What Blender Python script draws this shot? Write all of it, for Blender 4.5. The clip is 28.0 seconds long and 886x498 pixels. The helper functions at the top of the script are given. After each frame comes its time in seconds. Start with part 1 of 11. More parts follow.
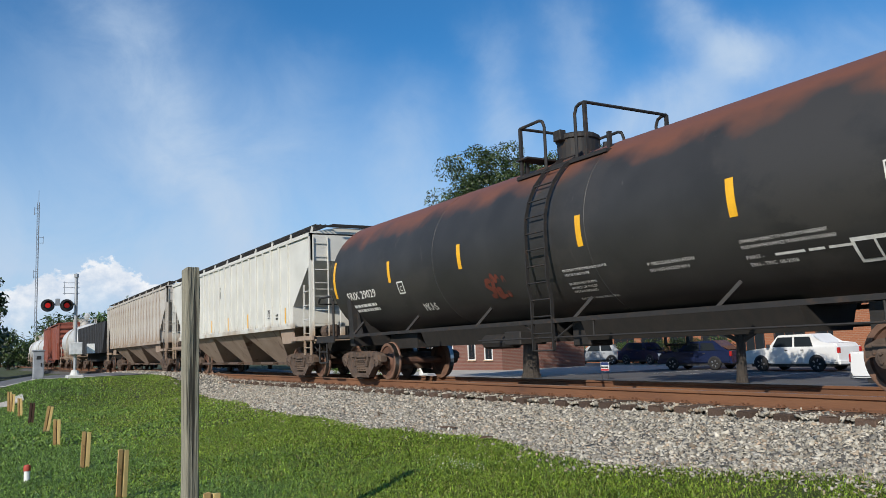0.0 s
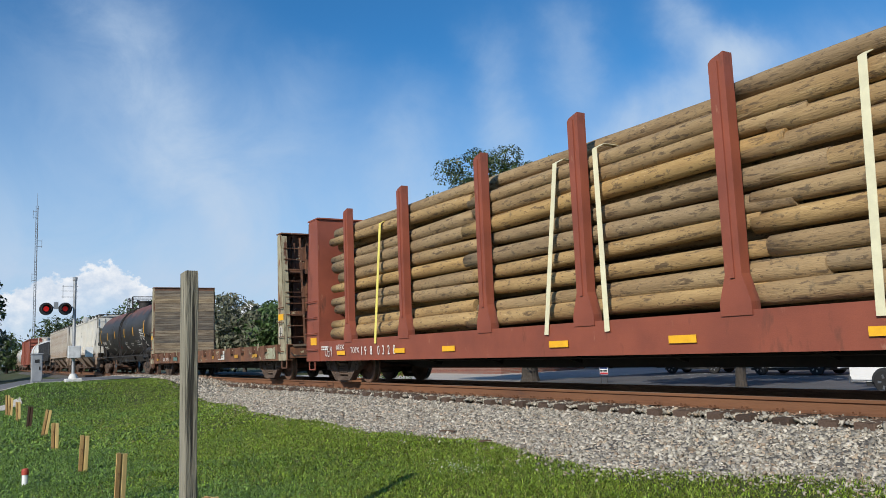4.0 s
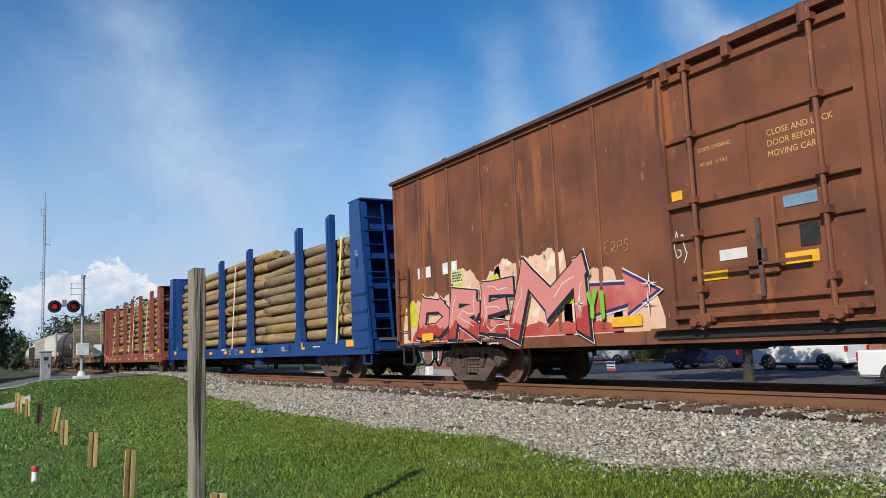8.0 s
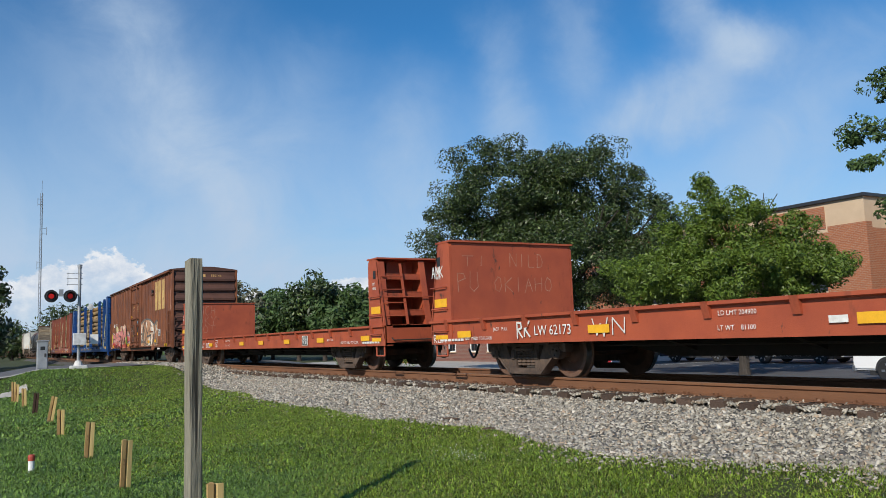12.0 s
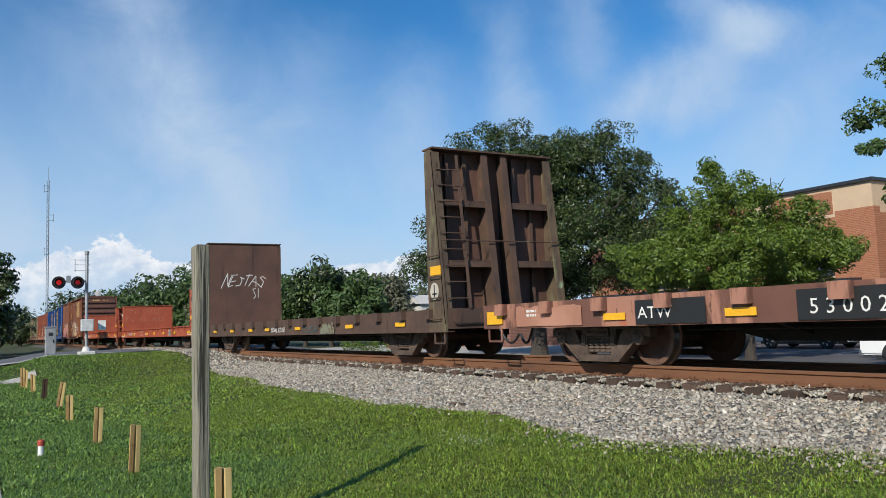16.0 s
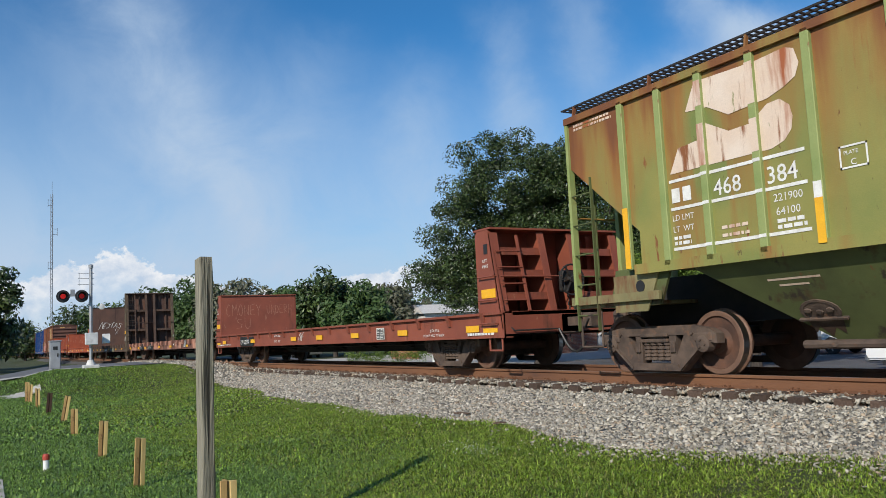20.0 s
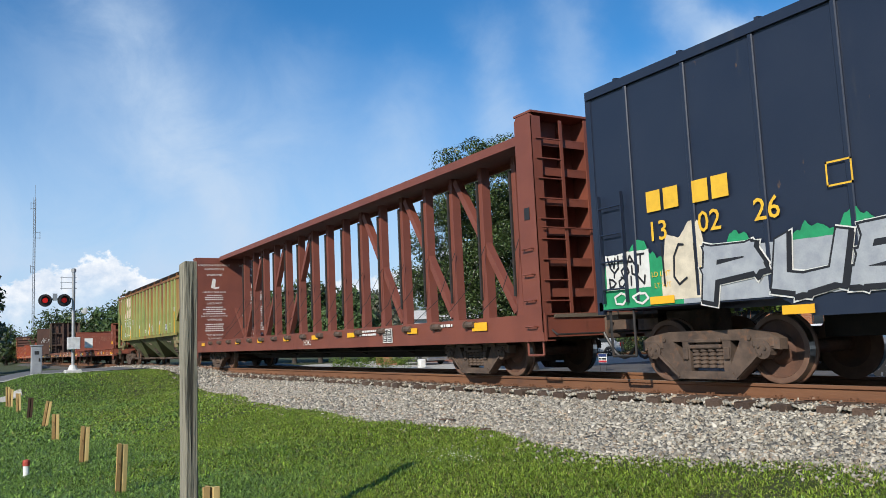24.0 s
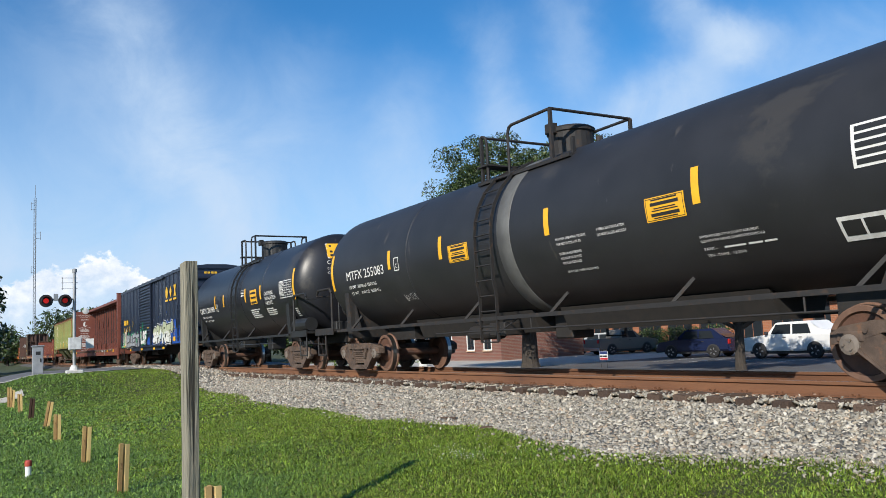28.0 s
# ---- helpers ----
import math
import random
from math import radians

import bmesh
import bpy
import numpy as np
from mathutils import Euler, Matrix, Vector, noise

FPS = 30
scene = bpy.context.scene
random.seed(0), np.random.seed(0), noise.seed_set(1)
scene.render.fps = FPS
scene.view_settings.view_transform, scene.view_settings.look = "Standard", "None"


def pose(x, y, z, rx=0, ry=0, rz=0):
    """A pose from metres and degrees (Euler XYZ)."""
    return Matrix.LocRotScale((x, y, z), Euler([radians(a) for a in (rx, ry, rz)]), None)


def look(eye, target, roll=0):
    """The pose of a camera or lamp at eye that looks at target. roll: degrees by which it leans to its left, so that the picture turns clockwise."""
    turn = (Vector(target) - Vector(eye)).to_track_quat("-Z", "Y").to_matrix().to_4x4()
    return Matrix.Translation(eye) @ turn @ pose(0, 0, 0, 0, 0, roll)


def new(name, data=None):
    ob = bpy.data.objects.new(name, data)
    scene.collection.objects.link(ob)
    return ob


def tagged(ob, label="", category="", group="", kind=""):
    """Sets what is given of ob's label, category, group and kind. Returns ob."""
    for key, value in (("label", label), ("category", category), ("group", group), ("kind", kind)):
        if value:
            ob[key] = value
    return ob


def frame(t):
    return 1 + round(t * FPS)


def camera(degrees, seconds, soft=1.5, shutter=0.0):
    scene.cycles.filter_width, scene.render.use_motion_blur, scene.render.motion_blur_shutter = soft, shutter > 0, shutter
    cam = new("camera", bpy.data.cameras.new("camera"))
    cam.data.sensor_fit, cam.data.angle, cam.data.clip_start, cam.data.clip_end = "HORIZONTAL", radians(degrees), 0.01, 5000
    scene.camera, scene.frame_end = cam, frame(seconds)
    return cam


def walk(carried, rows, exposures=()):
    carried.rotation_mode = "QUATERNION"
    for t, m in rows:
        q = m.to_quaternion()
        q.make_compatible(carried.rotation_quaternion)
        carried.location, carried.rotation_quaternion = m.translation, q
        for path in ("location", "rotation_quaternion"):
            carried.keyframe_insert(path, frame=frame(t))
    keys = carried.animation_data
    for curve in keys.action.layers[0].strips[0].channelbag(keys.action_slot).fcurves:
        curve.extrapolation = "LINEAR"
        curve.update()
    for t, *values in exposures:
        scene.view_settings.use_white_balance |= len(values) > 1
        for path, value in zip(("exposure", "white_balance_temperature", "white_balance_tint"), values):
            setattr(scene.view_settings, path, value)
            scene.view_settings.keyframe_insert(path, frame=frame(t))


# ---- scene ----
cam = camera(58.06, 28.0, soft=0.65)

# World: x runs along the track, the train goes towards -x, z = 0 is the top of the rails.
EYE = Vector((0.0, 0.0, 0.715))
TRACK_Y = 9.36          # centre line of the track
GRASS_Z = -0.85         # lawn at the camera


def aim(yaw, pitch, roll):
    """The pose of the camera that looks yaw degrees to the right of -x and pitch degrees up."""
    y, p = radians(yaw), radians(pitch)
    return look(EYE, EYE + Vector((-math.cos(y) * math.cos(p), math.sin(y) * math.cos(p), math.sin(p))), roll)


walk(cam, [(t, aim(yaw, pitch, roll)) for t, yaw, pitch, roll in [
    (0.0, 30.81, 7.00, -2.12), (0.5, 30.80, 7.05, -2.26), (1.0, 30.75, 7.17, -2.33), (1.5, 30.65, 7.25, -2.32),
    (2.0, 30.61, 7.28, -2.32), (2.5, 30.70, 7.28, -2.39), (3.0, 30.73, 7.17, -2.38), (3.5, 30.80, 7.20, -2.22),
    (5.5, 31.03, 7.30, -2.03), (6.0, 30.96, 7.26, -1.99), (6.5, 30.84, 7.24, -2.05), (7.0, 30.67, 7.15, -2.14),
    (7.5, 30.57, 7.06, -2.20), (8.0, 30.42, 7.00, -2.29), (8.5, 30.47, 7.03, -2.36), (9.0, 30.62, 7.13, -2.34),
    (9.5, 30.65, 7.17, -2.31), (10.0, 30.66, 7.10, -2.20), (10.5, 30.65, 6.92, -2.10), (11.0, 30.73, 6.76, -2.02),
    (11.5, 30.69, 6.57, -2.00), (12.0, 30.59, 6.40, -1.99), (12.5, 30.49, 6.06, -1.93), (14.5, 30.22, 5.38, -1.93),
    (15.0, 30.19, 5.30, -1.93), (15.5, 30.23, 5.31, -2.00), (16.0, 30.14, 5.39, -2.07), (16.5, 30.08, 5.45, -2.12),
    (17.0, 30.04, 5.48, -2.18), (17.5, 30.02, 5.52, -2.28), (18.0, 30.01, 5.66, -2.36), (18.5, 29.99, 5.76, -2.41),
    (19.0, 30.04, 5.85, -2.52), (19.5, 30.04, 5.99, -2.69), (20.0, 29.94, 6.08, -2.71), (20.5, 29.96, 6.12, -2.81),
    (21.0, 30.00, 6.22, -2.79), (21.5, 30.11, 6.28, -2.69), (23.5, 30.93, 6.42, -2.55), (24.0, 30.97, 6.47, -2.46),
    (24.5, 31.03, 6.52, -2.46), (25.0, 31.15, 6.65, -2.33), (25.5, 31.16, 6.64, -2.21), (26.0, 31.23, 6.60, -2.34),
    (26.5, 31.09, 6.49, -2.43), (27.0, 31.07, 6.42, -2.57), (27.5, 30.98, 6.36, -2.68), (28.0, 30.93, 6.35, -2.77)]],
    exposures=[(0.0, 0.0), (6.0, -0.02), (9.0, -0.06), (11.0, -0.10), (13.5, -0.08), (16.0, 0.0), (19.0, -0.08), (21.5, -0.02), (24.0, 0.13), (28.0, 0.22)])

# ---- world and sun ----
SUN_TO = Vector((0.535, -0.845, 0.589)).normalized()     # towards the sun
SUN_EL = math.asin(SUN_TO.z)


def build_world():
    w = bpy.data.worlds.new("sky")
    scene.world = w
    w.use_nodes = True
    nt = w.node_tree
    nt.nodes.clear()
    N, LK = nt.nodes.new, nt.links.new

    def m(op, a, b=None, c=None, clamp=False):
        n = N("ShaderNodeMath")
        n.operation, n.use_clamp = op, clamp
        for i, v in enumerate((a, b, c)):
            if v is None:
                continue
            if isinstance(v, (int, float)):
                n.inputs[i].default_value = v
            else:
                LK(v, n.inputs[i])
        return n.outputs[0]

    def mixc(fac, a, b):
        n = N("ShaderNodeMix")
        n.data_type = "RGBA"
        LK(fac, n.inputs[0])
        for i, v in ((6, a), (7, b)):
            if isinstance(v, tuple):
                n.inputs[i].default_value = v
            else:
                LK(v, n.inputs[i])
        return n.outputs[2]

    def noise_at(vec, scale, detail, rough, distort=0.0):
        n = N("ShaderNodeTexNoise")
        n.inputs["Scale"].default_value, n.inputs["Detail"].default_value = scale, detail
        n.inputs["Roughness"].default_value, n.inputs["Distortion"].default_value = rough, distort
        LK(vec, n.inputs["Vector"])
        return n.outputs[0]

    def vec3(x, y, z):
        c = N("ShaderNodeCombineXYZ")
        for i, v in enumerate((x, y, z)):
            if isinstance(v, (int, float)):
                c.inputs[i].default_value = v
            else:
                LK(v, c.inputs[i])
        return c.outputs[0]

    out, bg = N("ShaderNodeOutputWorld"), N("ShaderNodeBackground")
    sky = N("ShaderNodeTexSky")
    sky.sky_type, sky.sun_disc = "NISHITA", False
    sky.sun_elevation = SUN_EL
    sky.sun_rotation = math.atan2(SUN_TO.x, SUN_TO.y)
    sky.air_density, sky.dust_density, sky.ozone_density = 1.0, 0.25, 3.0
    tc = N("ShaderNodeTexCoord")
    sep = N("ShaderNodeSeparateXYZ")
    LK(tc.outputs["Generated"], sep.inputs[0])
    dx, dy, dz = sep.outputs

    def dot(v):
        return m("MULTIPLY_ADD", dx, v[0], m("MULTIPLY_ADD", dy, v[1], m("MULTIPLY", dz, v[2])))

    # the northern sky laid flat: u to the east, v up, both 1 at about 29 degrees from its middle
    ahead = dot((-0.8617, 0.4983, 0.0955))
    lay = m("DIVIDE", 1.0 / 0.555, m("MAXIMUM", ahead, 0.12))
    u = m("MULTIPLY", dot((0.4971, 0.8669, -0.0379)), lay)
    v = m("MULTIPLY", dot((0.1017, -0.0148, 0.9947)), lay)
    flat = vec3(u, v, 0.0)
    warp = m("MULTIPLY_ADD", noise_at(flat, 2.6, 7.0, 0.6), 0.26, -0.13)
    warp2 = m("MULTIPLY_ADD", noise_at(vec3(u, v, 4.0), 2.6, 7.0, 0.6), 0.26, -0.13)
    uw, vw = m("ADD", u, warp), m("ADD", v, warp2)
    body = m("MULTIPLY_ADD", noise_at(vec3(u, v, 9.0), 4.5, 9.0, 0.62, 0.6), 1.9, -0.18, clamp=True)
    cirrus = None
    # ice-cloud streaks: one end, the other end, half width, strength
    for x0, y0, x1, y1, wd, st in CIRRUS:
        ex, ey = x1 - x0, y1 - y0
        ln = math.hypot(ex, ey)
        ex, ey = ex / ln, ey / ln
        t = m("MULTIPLY_ADD", uw, 2 * ex / ln, m("MULTIPLY_ADD", vw, 2 * ey / ln, -2 * (x0 * ex + y0 * ey) / ln - 1))
        q = m("MULTIPLY_ADD", uw, -ey / wd, m("MULTIPLY_ADD", vw, ex / wd, (x0 * ey - y0 * ex) / wd))
        t2 = m("MULTIPLY", t, t)
        e = m("POWER", 2.718, m("MULTIPLY", m("ADD", m("MULTIPLY", q, q), m("MULTIPLY", m("MULTIPLY", t2, t2), 0.7)), -1.0))
        cirrus = m("MULTIPLY", e, st) if cirrus is None else m("MULTIPLY_ADD", e, st, cirrus)
    cirrus = m("MULTIPLY", cirrus, m("MULTIPLY_ADD", body, 1.25, 0.30))
    # the rest of the sky has loose wisps of the same kind
    high = m("MAXIMUM", dz, 0.05)
    wisps = m("MULTIPLY_ADD", noise_at(vec3(m("DIVIDE", dx, high), m("MULTIPLY", m("DIVIDE", dy, high), 0.4), 3.7), 0.5, 7.0, 0.55, 0.5), 2.4, -1.15, clamp=True)
    aside = m("MULTIPLY_ADD", ahead, -4.0, 3.4, clamp=True)
    cirrus = m("MULTIPLY_ADD", m("MULTIPLY", wisps, aside), 0.35, cirrus)
    # thin veil that thickens towards the horizon and to the west
    side = m("MINIMUM", m("MAXIMUM", u, -1.3), 1.3)
    veil = m("DIVIDE", m("SUBTRACT", m("MULTIPLY_ADD", side, -0.025, 0.35), dz), 0.27, clamp=True)
    veil = m("MULTIPLY", m("POWER", veil, 1.2), m("MULTIPLY_ADD", body, 0.34, 0.62))
    thin = m("ADD", veil, m("MULTIPLY", cirrus, m("SUBTRACT", 1.0, m("MULTIPLY", veil, 0.6))), clamp=True)
    # heaped clouds over the horizon: bright knobbly tops that sink into haze
    top = m("MULTIPLY_ADD", noise_at(vec3(dx, dy, HEAP_SEED), 5.0, 2.0, 0.5), 0.155, 0.014)
    knob = m("MULTIPLY_ADD", noise_at(vec3(dx, dy, m("MULTIPLY", dz, 1.4)), 34.0, 6.0, 0.6), 0.060, -0.030)
    depth = m("SUBTRACT", m("ADD", top, knob), dz)
    edge = m("MULTIPLY", depth, 220.0, clamp=True)
    billow = noise_at(vec3(dx, dy, m("MULTIPLY", dz, 1.3)), 48.0, 5.0, 0.6)
    sink = m("SUBTRACT", 1.0, m("MULTIPLY", m("SUBTRACT", depth, 0.018), 20.0, clamp=True))
    heap = m("MULTIPLY", edge, m("MULTIPLY_ADD", sink, 0.82, 0.10))
    lit = m("MULTIPLY_ADD", billow, 2.6, m("MULTIPLY_ADD", depth, -10.0, -0.62), clamp=True)
    hcol = mixc(lit, (5.0, 5.9, 7.2, 1), (8.3, 8.4, 8.6, 1))
    tint = N("ShaderNodeMix")
    tint.data_type, tint.blend_type = "RGBA", "MULTIPLY"
    tint.inputs[0].default_value = 1.0
    LK(sky.outputs[0], tint.inputs[6])
    tint.inputs[7].default_value = SKY_TINT
    col = mixc(heap, mixc(thin, tint.outputs[2], (4.5, 5.7, 7.3, 1)), hcol)
    LK(col, bg.inputs[0])
    bg.inputs[1].default_value = SKY_STRENGTH
    LK(bg.outputs[0], out.inputs[0])


CIRRUS = ((-0.76, 0.64, -0.36, -0.02, 0.075, 0.28), (-0.72, 0.63, -0.47, 0.26, 0.15, 0.18), (-0.97, 0.58, -0.50, 0.10, 0.12, 0.14),
          (-0.29, 0.49, -0.37, 0.14, 0.12, 0.22), (-0.05, 0.41, -0.08, 0.10, 0.09, 0.26), (0.15, 0.53, 0.17, 0.20, 0.06, 0.28),
          (0.28, 0.60, 0.34, 0.38, 0.06, 0.24), (0.72, 0.53, 0.40, 0.32, 0.065, 0.36), (0.50, 0.60, 0.82, 0.52, 0.06, 0.40),
          (0.67, 0.40, 0.40, 0.28, 0.05, 0.26), (1.02, 0.56, 0.68, 0.20, 0.12, 0.28))
HEAP_SEED = 1.4
SKY_STRENGTH, SKY_TINT = 0.112, (0.29, 0.80, 1.12, 1)
build_world()
sun = new("sun", bpy.data.lights.new("sun", "SUN"))
sun.data.energy, sun.data.angle, sun.data.color = 4.7, radians(0.5), (1.0, 0.93, 0.82)
sun.matrix_world = look(SUN_TO * 60, (0, 0, 0))


# ---- materials ----
def mat(name, col, col2=None, scale=6.0, rough=0.6, metal=0.0, bump=0.12, fine=60.0,
        rust=None, amount=0.0, streak=1.0, speck=None, speck_amount=0.0, vary=0.12, space="Object", stretch=(1, 1, 1), coats=()):
    """Paint or bare stuff: two colours in large patches, a fine grain, then stains (rust) that may run down as streaks."""
    ma = bpy.data.materials.new(name)
    ma.use_nodes = True
    nt = ma.node_tree
    N, LK = nt.nodes.new, nt.links.new
    b = nt.nodes["Principled BSDF"]
    b.inputs["Roughness"].default_value, b.inputs["Metallic"].default_value = rough, metal
    tc = N("ShaderNodeTexCoord")
    mp = N("ShaderNodeMapping")
    mp.inputs["Scale"].default_value = stretch
    LK(tc.outputs[space], mp.inputs[0])

    def noise_tex(s, detail=4.0, r=0.55, vec=None):
        n = N("ShaderNodeTexNoise")
        n.inputs["Scale"].default_value, n.inputs["Detail"].default_value, n.inputs["Roughness"].default_value = s, detail, r
        LK(vec or mp.outputs[0], n.inputs["Vector"])
        return n.outputs[0]

    def ramp(fac, lo, hi):
        n = N("ShaderNodeMapRange")
        n.inputs[1].default_value, n.inputs[2].default_value = lo, hi
        n.clamp = True
        LK(fac, n.inputs[0])
        return n.outputs[0]

    def mixc(fac, a, c):
        n = N("ShaderNodeMix")
        n.data_type = "RGBA"
        LK(fac, n.inputs[0])
        for i, v in ((6, a), (7, c)):
            if isinstance(v, tuple):
                n.inputs[i].default_value = (*v[:3], 1)
            else:
                LK(v, n.inputs[i])
        return n.outputs[2]

    col2 = col2 or tuple(c * (1 - 2 * vary) for c in col)
    c = mixc(ramp(noise_tex(scale), 0.35, 0.65), tuple(col), tuple(col2))
    grain = noise_tex(fine, 3.0, 0.6)
    hs = N("ShaderNodeHueSaturation")
    vr = N("ShaderNodeMapRange")
    vr.inputs[3].default_value, vr.inputs[4].default_value = 1 - vary, 1 + vary
    LK(grain, vr.inputs[0])
    LK(vr.outputs[0], hs.inputs["Value"])
    LK(c, hs.inputs["Color"])
    c = hs.outputs[0]
    if rust:
        sm = N("ShaderNodeMapping")
        sm.inputs["Scale"].default_value = (1, 1, streak)
        LK(tc.outputs[space], sm.inputs[0])
        lo = 0.72 - 0.42 * amount
        f = ramp(noise_tex(scale * 1.7, 8.0, 0.62, sm.outputs[0]), lo, lo + 0.12)
        c = mixc(f, c, rust)
        rr = N("ShaderNodeMapRange")
        rr.inputs[3].default_value, rr.inputs[4].default_value = rough, min(1.0, max(rough, 0.85))
        LK(f, rr.inputs[0])
        LK(rr.outputs[0], b.inputs["Roughness"])
    if speck:
        f = ramp(noise_tex(fine * 0.5, 2.0, 0.5), 0.70 - 0.3 * speck_amount, 0.74 - 0.3 * speck_amount)
        c = mixc(f, c, speck)
    for k, (cc, am, sc, st) in enumerate(coats):
        # further coats of paint or rust in sharp-edged patches
        sm = N("ShaderNodeMapping")
        sm.inputs["Scale"].default_value, sm.inputs["Location"].default_value = st, (k * 3.1, k * 1.7, k * 5.3)
        LK(tc.outputs[space], sm.inputs[0])
        lo = 0.70 - 0.40 * am
        c = mixc(ramp(noise_tex(sc, 10.0, 0.62, sm.outputs[0]), lo, lo + 0.05), c, cc)
    LK(c, b.inputs["Base Color"])
    if bump:
        bp = N("ShaderNodeBump")
        bp.inputs["Strength"].default_value, bp.inputs["Distance"].default_value = bump, 0.02
        LK(grain, bp.inputs["Height"])
        LK(bp.outputs[0], b.inputs["Normal"])
    return ma


def plain(name, col, rough=0.5, metal=0.0):
    return mat(name, col, rough=rough, metal=metal, bump=0.03, vary=0.06)


def glow(name, col, power):
    ma = bpy.data.materials.new(name)
    ma.use_nodes = True
    b = ma.node_tree.nodes["Principled BSDF"]
    b.inputs["Base Color"].default_value = (*col, 1)
    b.inputs["Emission Color"].default_value, b.inputs["Emission Strength"].default_value = (*col, 1), power
    return ma


def glass(name, col=(0.02, 0.025, 0.03)):
    ma = bpy.data.materials.new(name)
    ma.use_nodes = True
    b = ma.node_tree.nodes["Principled BSDF"]
    b.inputs["Base Color"].default_value, b.inputs["Roughness"].default_value = (*col, 1), 0.06
    return ma


RUST, DARK_RUST, DIRT = (0.16, 0.055, 0.022), (0.055, 0.026, 0.015), (0.09, 0.06, 0.04)
M = {}
M["steel_dark"] = mat("dark_steel", (0.022, 0.020, 0.019), rust=(0.05, 0.032, 0.022), amount=0.4, rough=0.7)
M["truck"] = mat("dusty_cast_steel", (0.120, 0.082, 0.060), (0.058, 0.040, 0.031), scale=5, rough=0.85, rust=(0.15, 0.078, 0.045), amount=0.35, bump=0.3)
M["wheel"] = mat("rusty_wheel_steel", (0.135, 0.062, 0.037), (0.07, 0.038, 0.027), scale=4, rough=0.8, bump=0.2)
M["wheel_rim"] = mat("worn_wheel_rim", (0.17, 0.095, 0.062), (0.12, 0.065, 0.043), scale=6, rough=0.7, bump=0.15)
M["tread"] = mat("polished_wheel_tread", (0.55, 0.53, 0.5), rough=0.3, metal=1.0, bump=0.02)
M["rail"] = mat("rusty_rail_steel", (0.205, 0.092, 0.042), (0.13, 0.058, 0.03), scale=2.0, rough=0.85, bump=0.25, stretch=(0.2, 1, 1), rust=(0.10, 0.05, 0.032), amount=0.25)
M["railhead"] = mat("worn_rail_head", (0.30, 0.16, 0.10), (0.42, 0.34, 0.28), scale=3, rough=0.4, metal=0.6, bump=0.03, stretch=(0.1, 1, 1))
M["tie"] = mat("creosoted_timber", (0.062, 0.037, 0.025), (0.10, 0.066, 0.047), scale=7, rough=0.9, bump=0.4, stretch=(6, 0.6, 6))
M["yellow"] = mat("yellow_reflector", (0.85, 0.45, 0.02), (0.75, 0.38, 0.02), rough=0.45, bump=0.03)
M["white_paint"] = mat("white_lettering", (0.78, 0.77, 0.73), (0.62, 0.6, 0.56), scale=9, rough=0.6, bump=0.02)
M["black"] = plain("black_paint", (0.02, 0.02, 0.02), 0.5)
M["white"] = plain("white_paint", (0.8, 0.8, 0.78), 0.4)


# ---- mesh helpers ----
def part(name, bm, material, parent=None, label="", smooth=False):
    me = bpy.data.meshes.new(name)
    if smooth:
        for f in bm.faces:
            f.smooth = True
    bm.to_mesh(me)
    bm.free()
    me.materials.append(material)
    ob = new(name, me)
    ob.parent = parent
    if label:
        ob["label"] = label
    return ob


def raw(name, verts, faces, material, parent=None, label="", smooth=False):
    me = bpy.data.meshes.new(name)
    me.from_pydata(verts, [], faces)
    me.materials.append(material)
    if smooth:
        me.polygons.foreach_set("use_smooth", [True] * len(me.polygons))
    me.update()
    ob = new(name, me)
    ob.parent = parent
    if label:
        ob["label"] = label
    return ob


def bm_new():
    return bmesh.new()


def box(bm, x0, x1, y0, y1, z0, z1, bevel=0.0):
    vs = [bm.verts.new((x, y, z)) for x in (x0, x1) for y in (y0, y1) for z in (z0, z1)]
    fs = [bm.faces.new([vs[i] for i in q]) for q in ((0, 1, 3, 2), (4, 6, 7, 5), (0, 4, 5, 1), (2, 3, 7, 6), (0, 2, 6, 4), (1, 5, 7, 3))]
    if bevel:
        bmesh.ops.bevel(bm, geom=list({e for f in fs for e in f.edges}), offset=bevel, segments=1, affect="EDGES")


def rod(bm, a, b, r, n=6, r2=None):
    """A round bar from a to b."""
    a, b = Vector(a), Vector(b)
    d = (b - a).normalized()
    s = d.orthogonal().normalized()
    t = d.cross(s)
    rings = []
    for p, rr in ((a, r), (b, r if r2 is None else r2)):
        rings.append([bm.verts.new(p + (s * math.cos(k * math.tau / n) + t * math.sin(k * math.tau / n)) * rr) for k in range(n)])
    for k in range(n):
        bm.faces.new((rings[0][k], rings[0][(k + 1) % n], rings[1][(k + 1) % n], rings[1][k]))
    bm.faces.new(rings[0][::-1])
    bm.faces.new(rings[1])


def bar(bm, a, b, w, h, up=(0, 0, 1)):
    """A flat bar from a to b, w wide (across) and h high (along up)."""
    a, b = Vector(a), Vector(b)
    d = (b - a).normalized()
    s = d.cross(Vector(up)).normalized()
    t = s.cross(d)
    vs = [bm.verts.new(p + s * i * w / 2 + t * j * h / 2) for p in (a, b) for i, j in ((-1, -1), (1, -1), (1, 1), (-1, 1))]
    for q in ((3, 2, 1, 0), (4, 5, 6, 7), (0, 1, 5, 4), (1, 2, 6, 5), (2, 3, 7, 6), (3, 0, 4, 7)):
        bm.faces.new([vs[i] for i in q])


def path_rod(bm, pts, r, n=6):
    for a, b in zip(pts[:-1], pts[1:]):
        rod(bm, a, b, r, n)


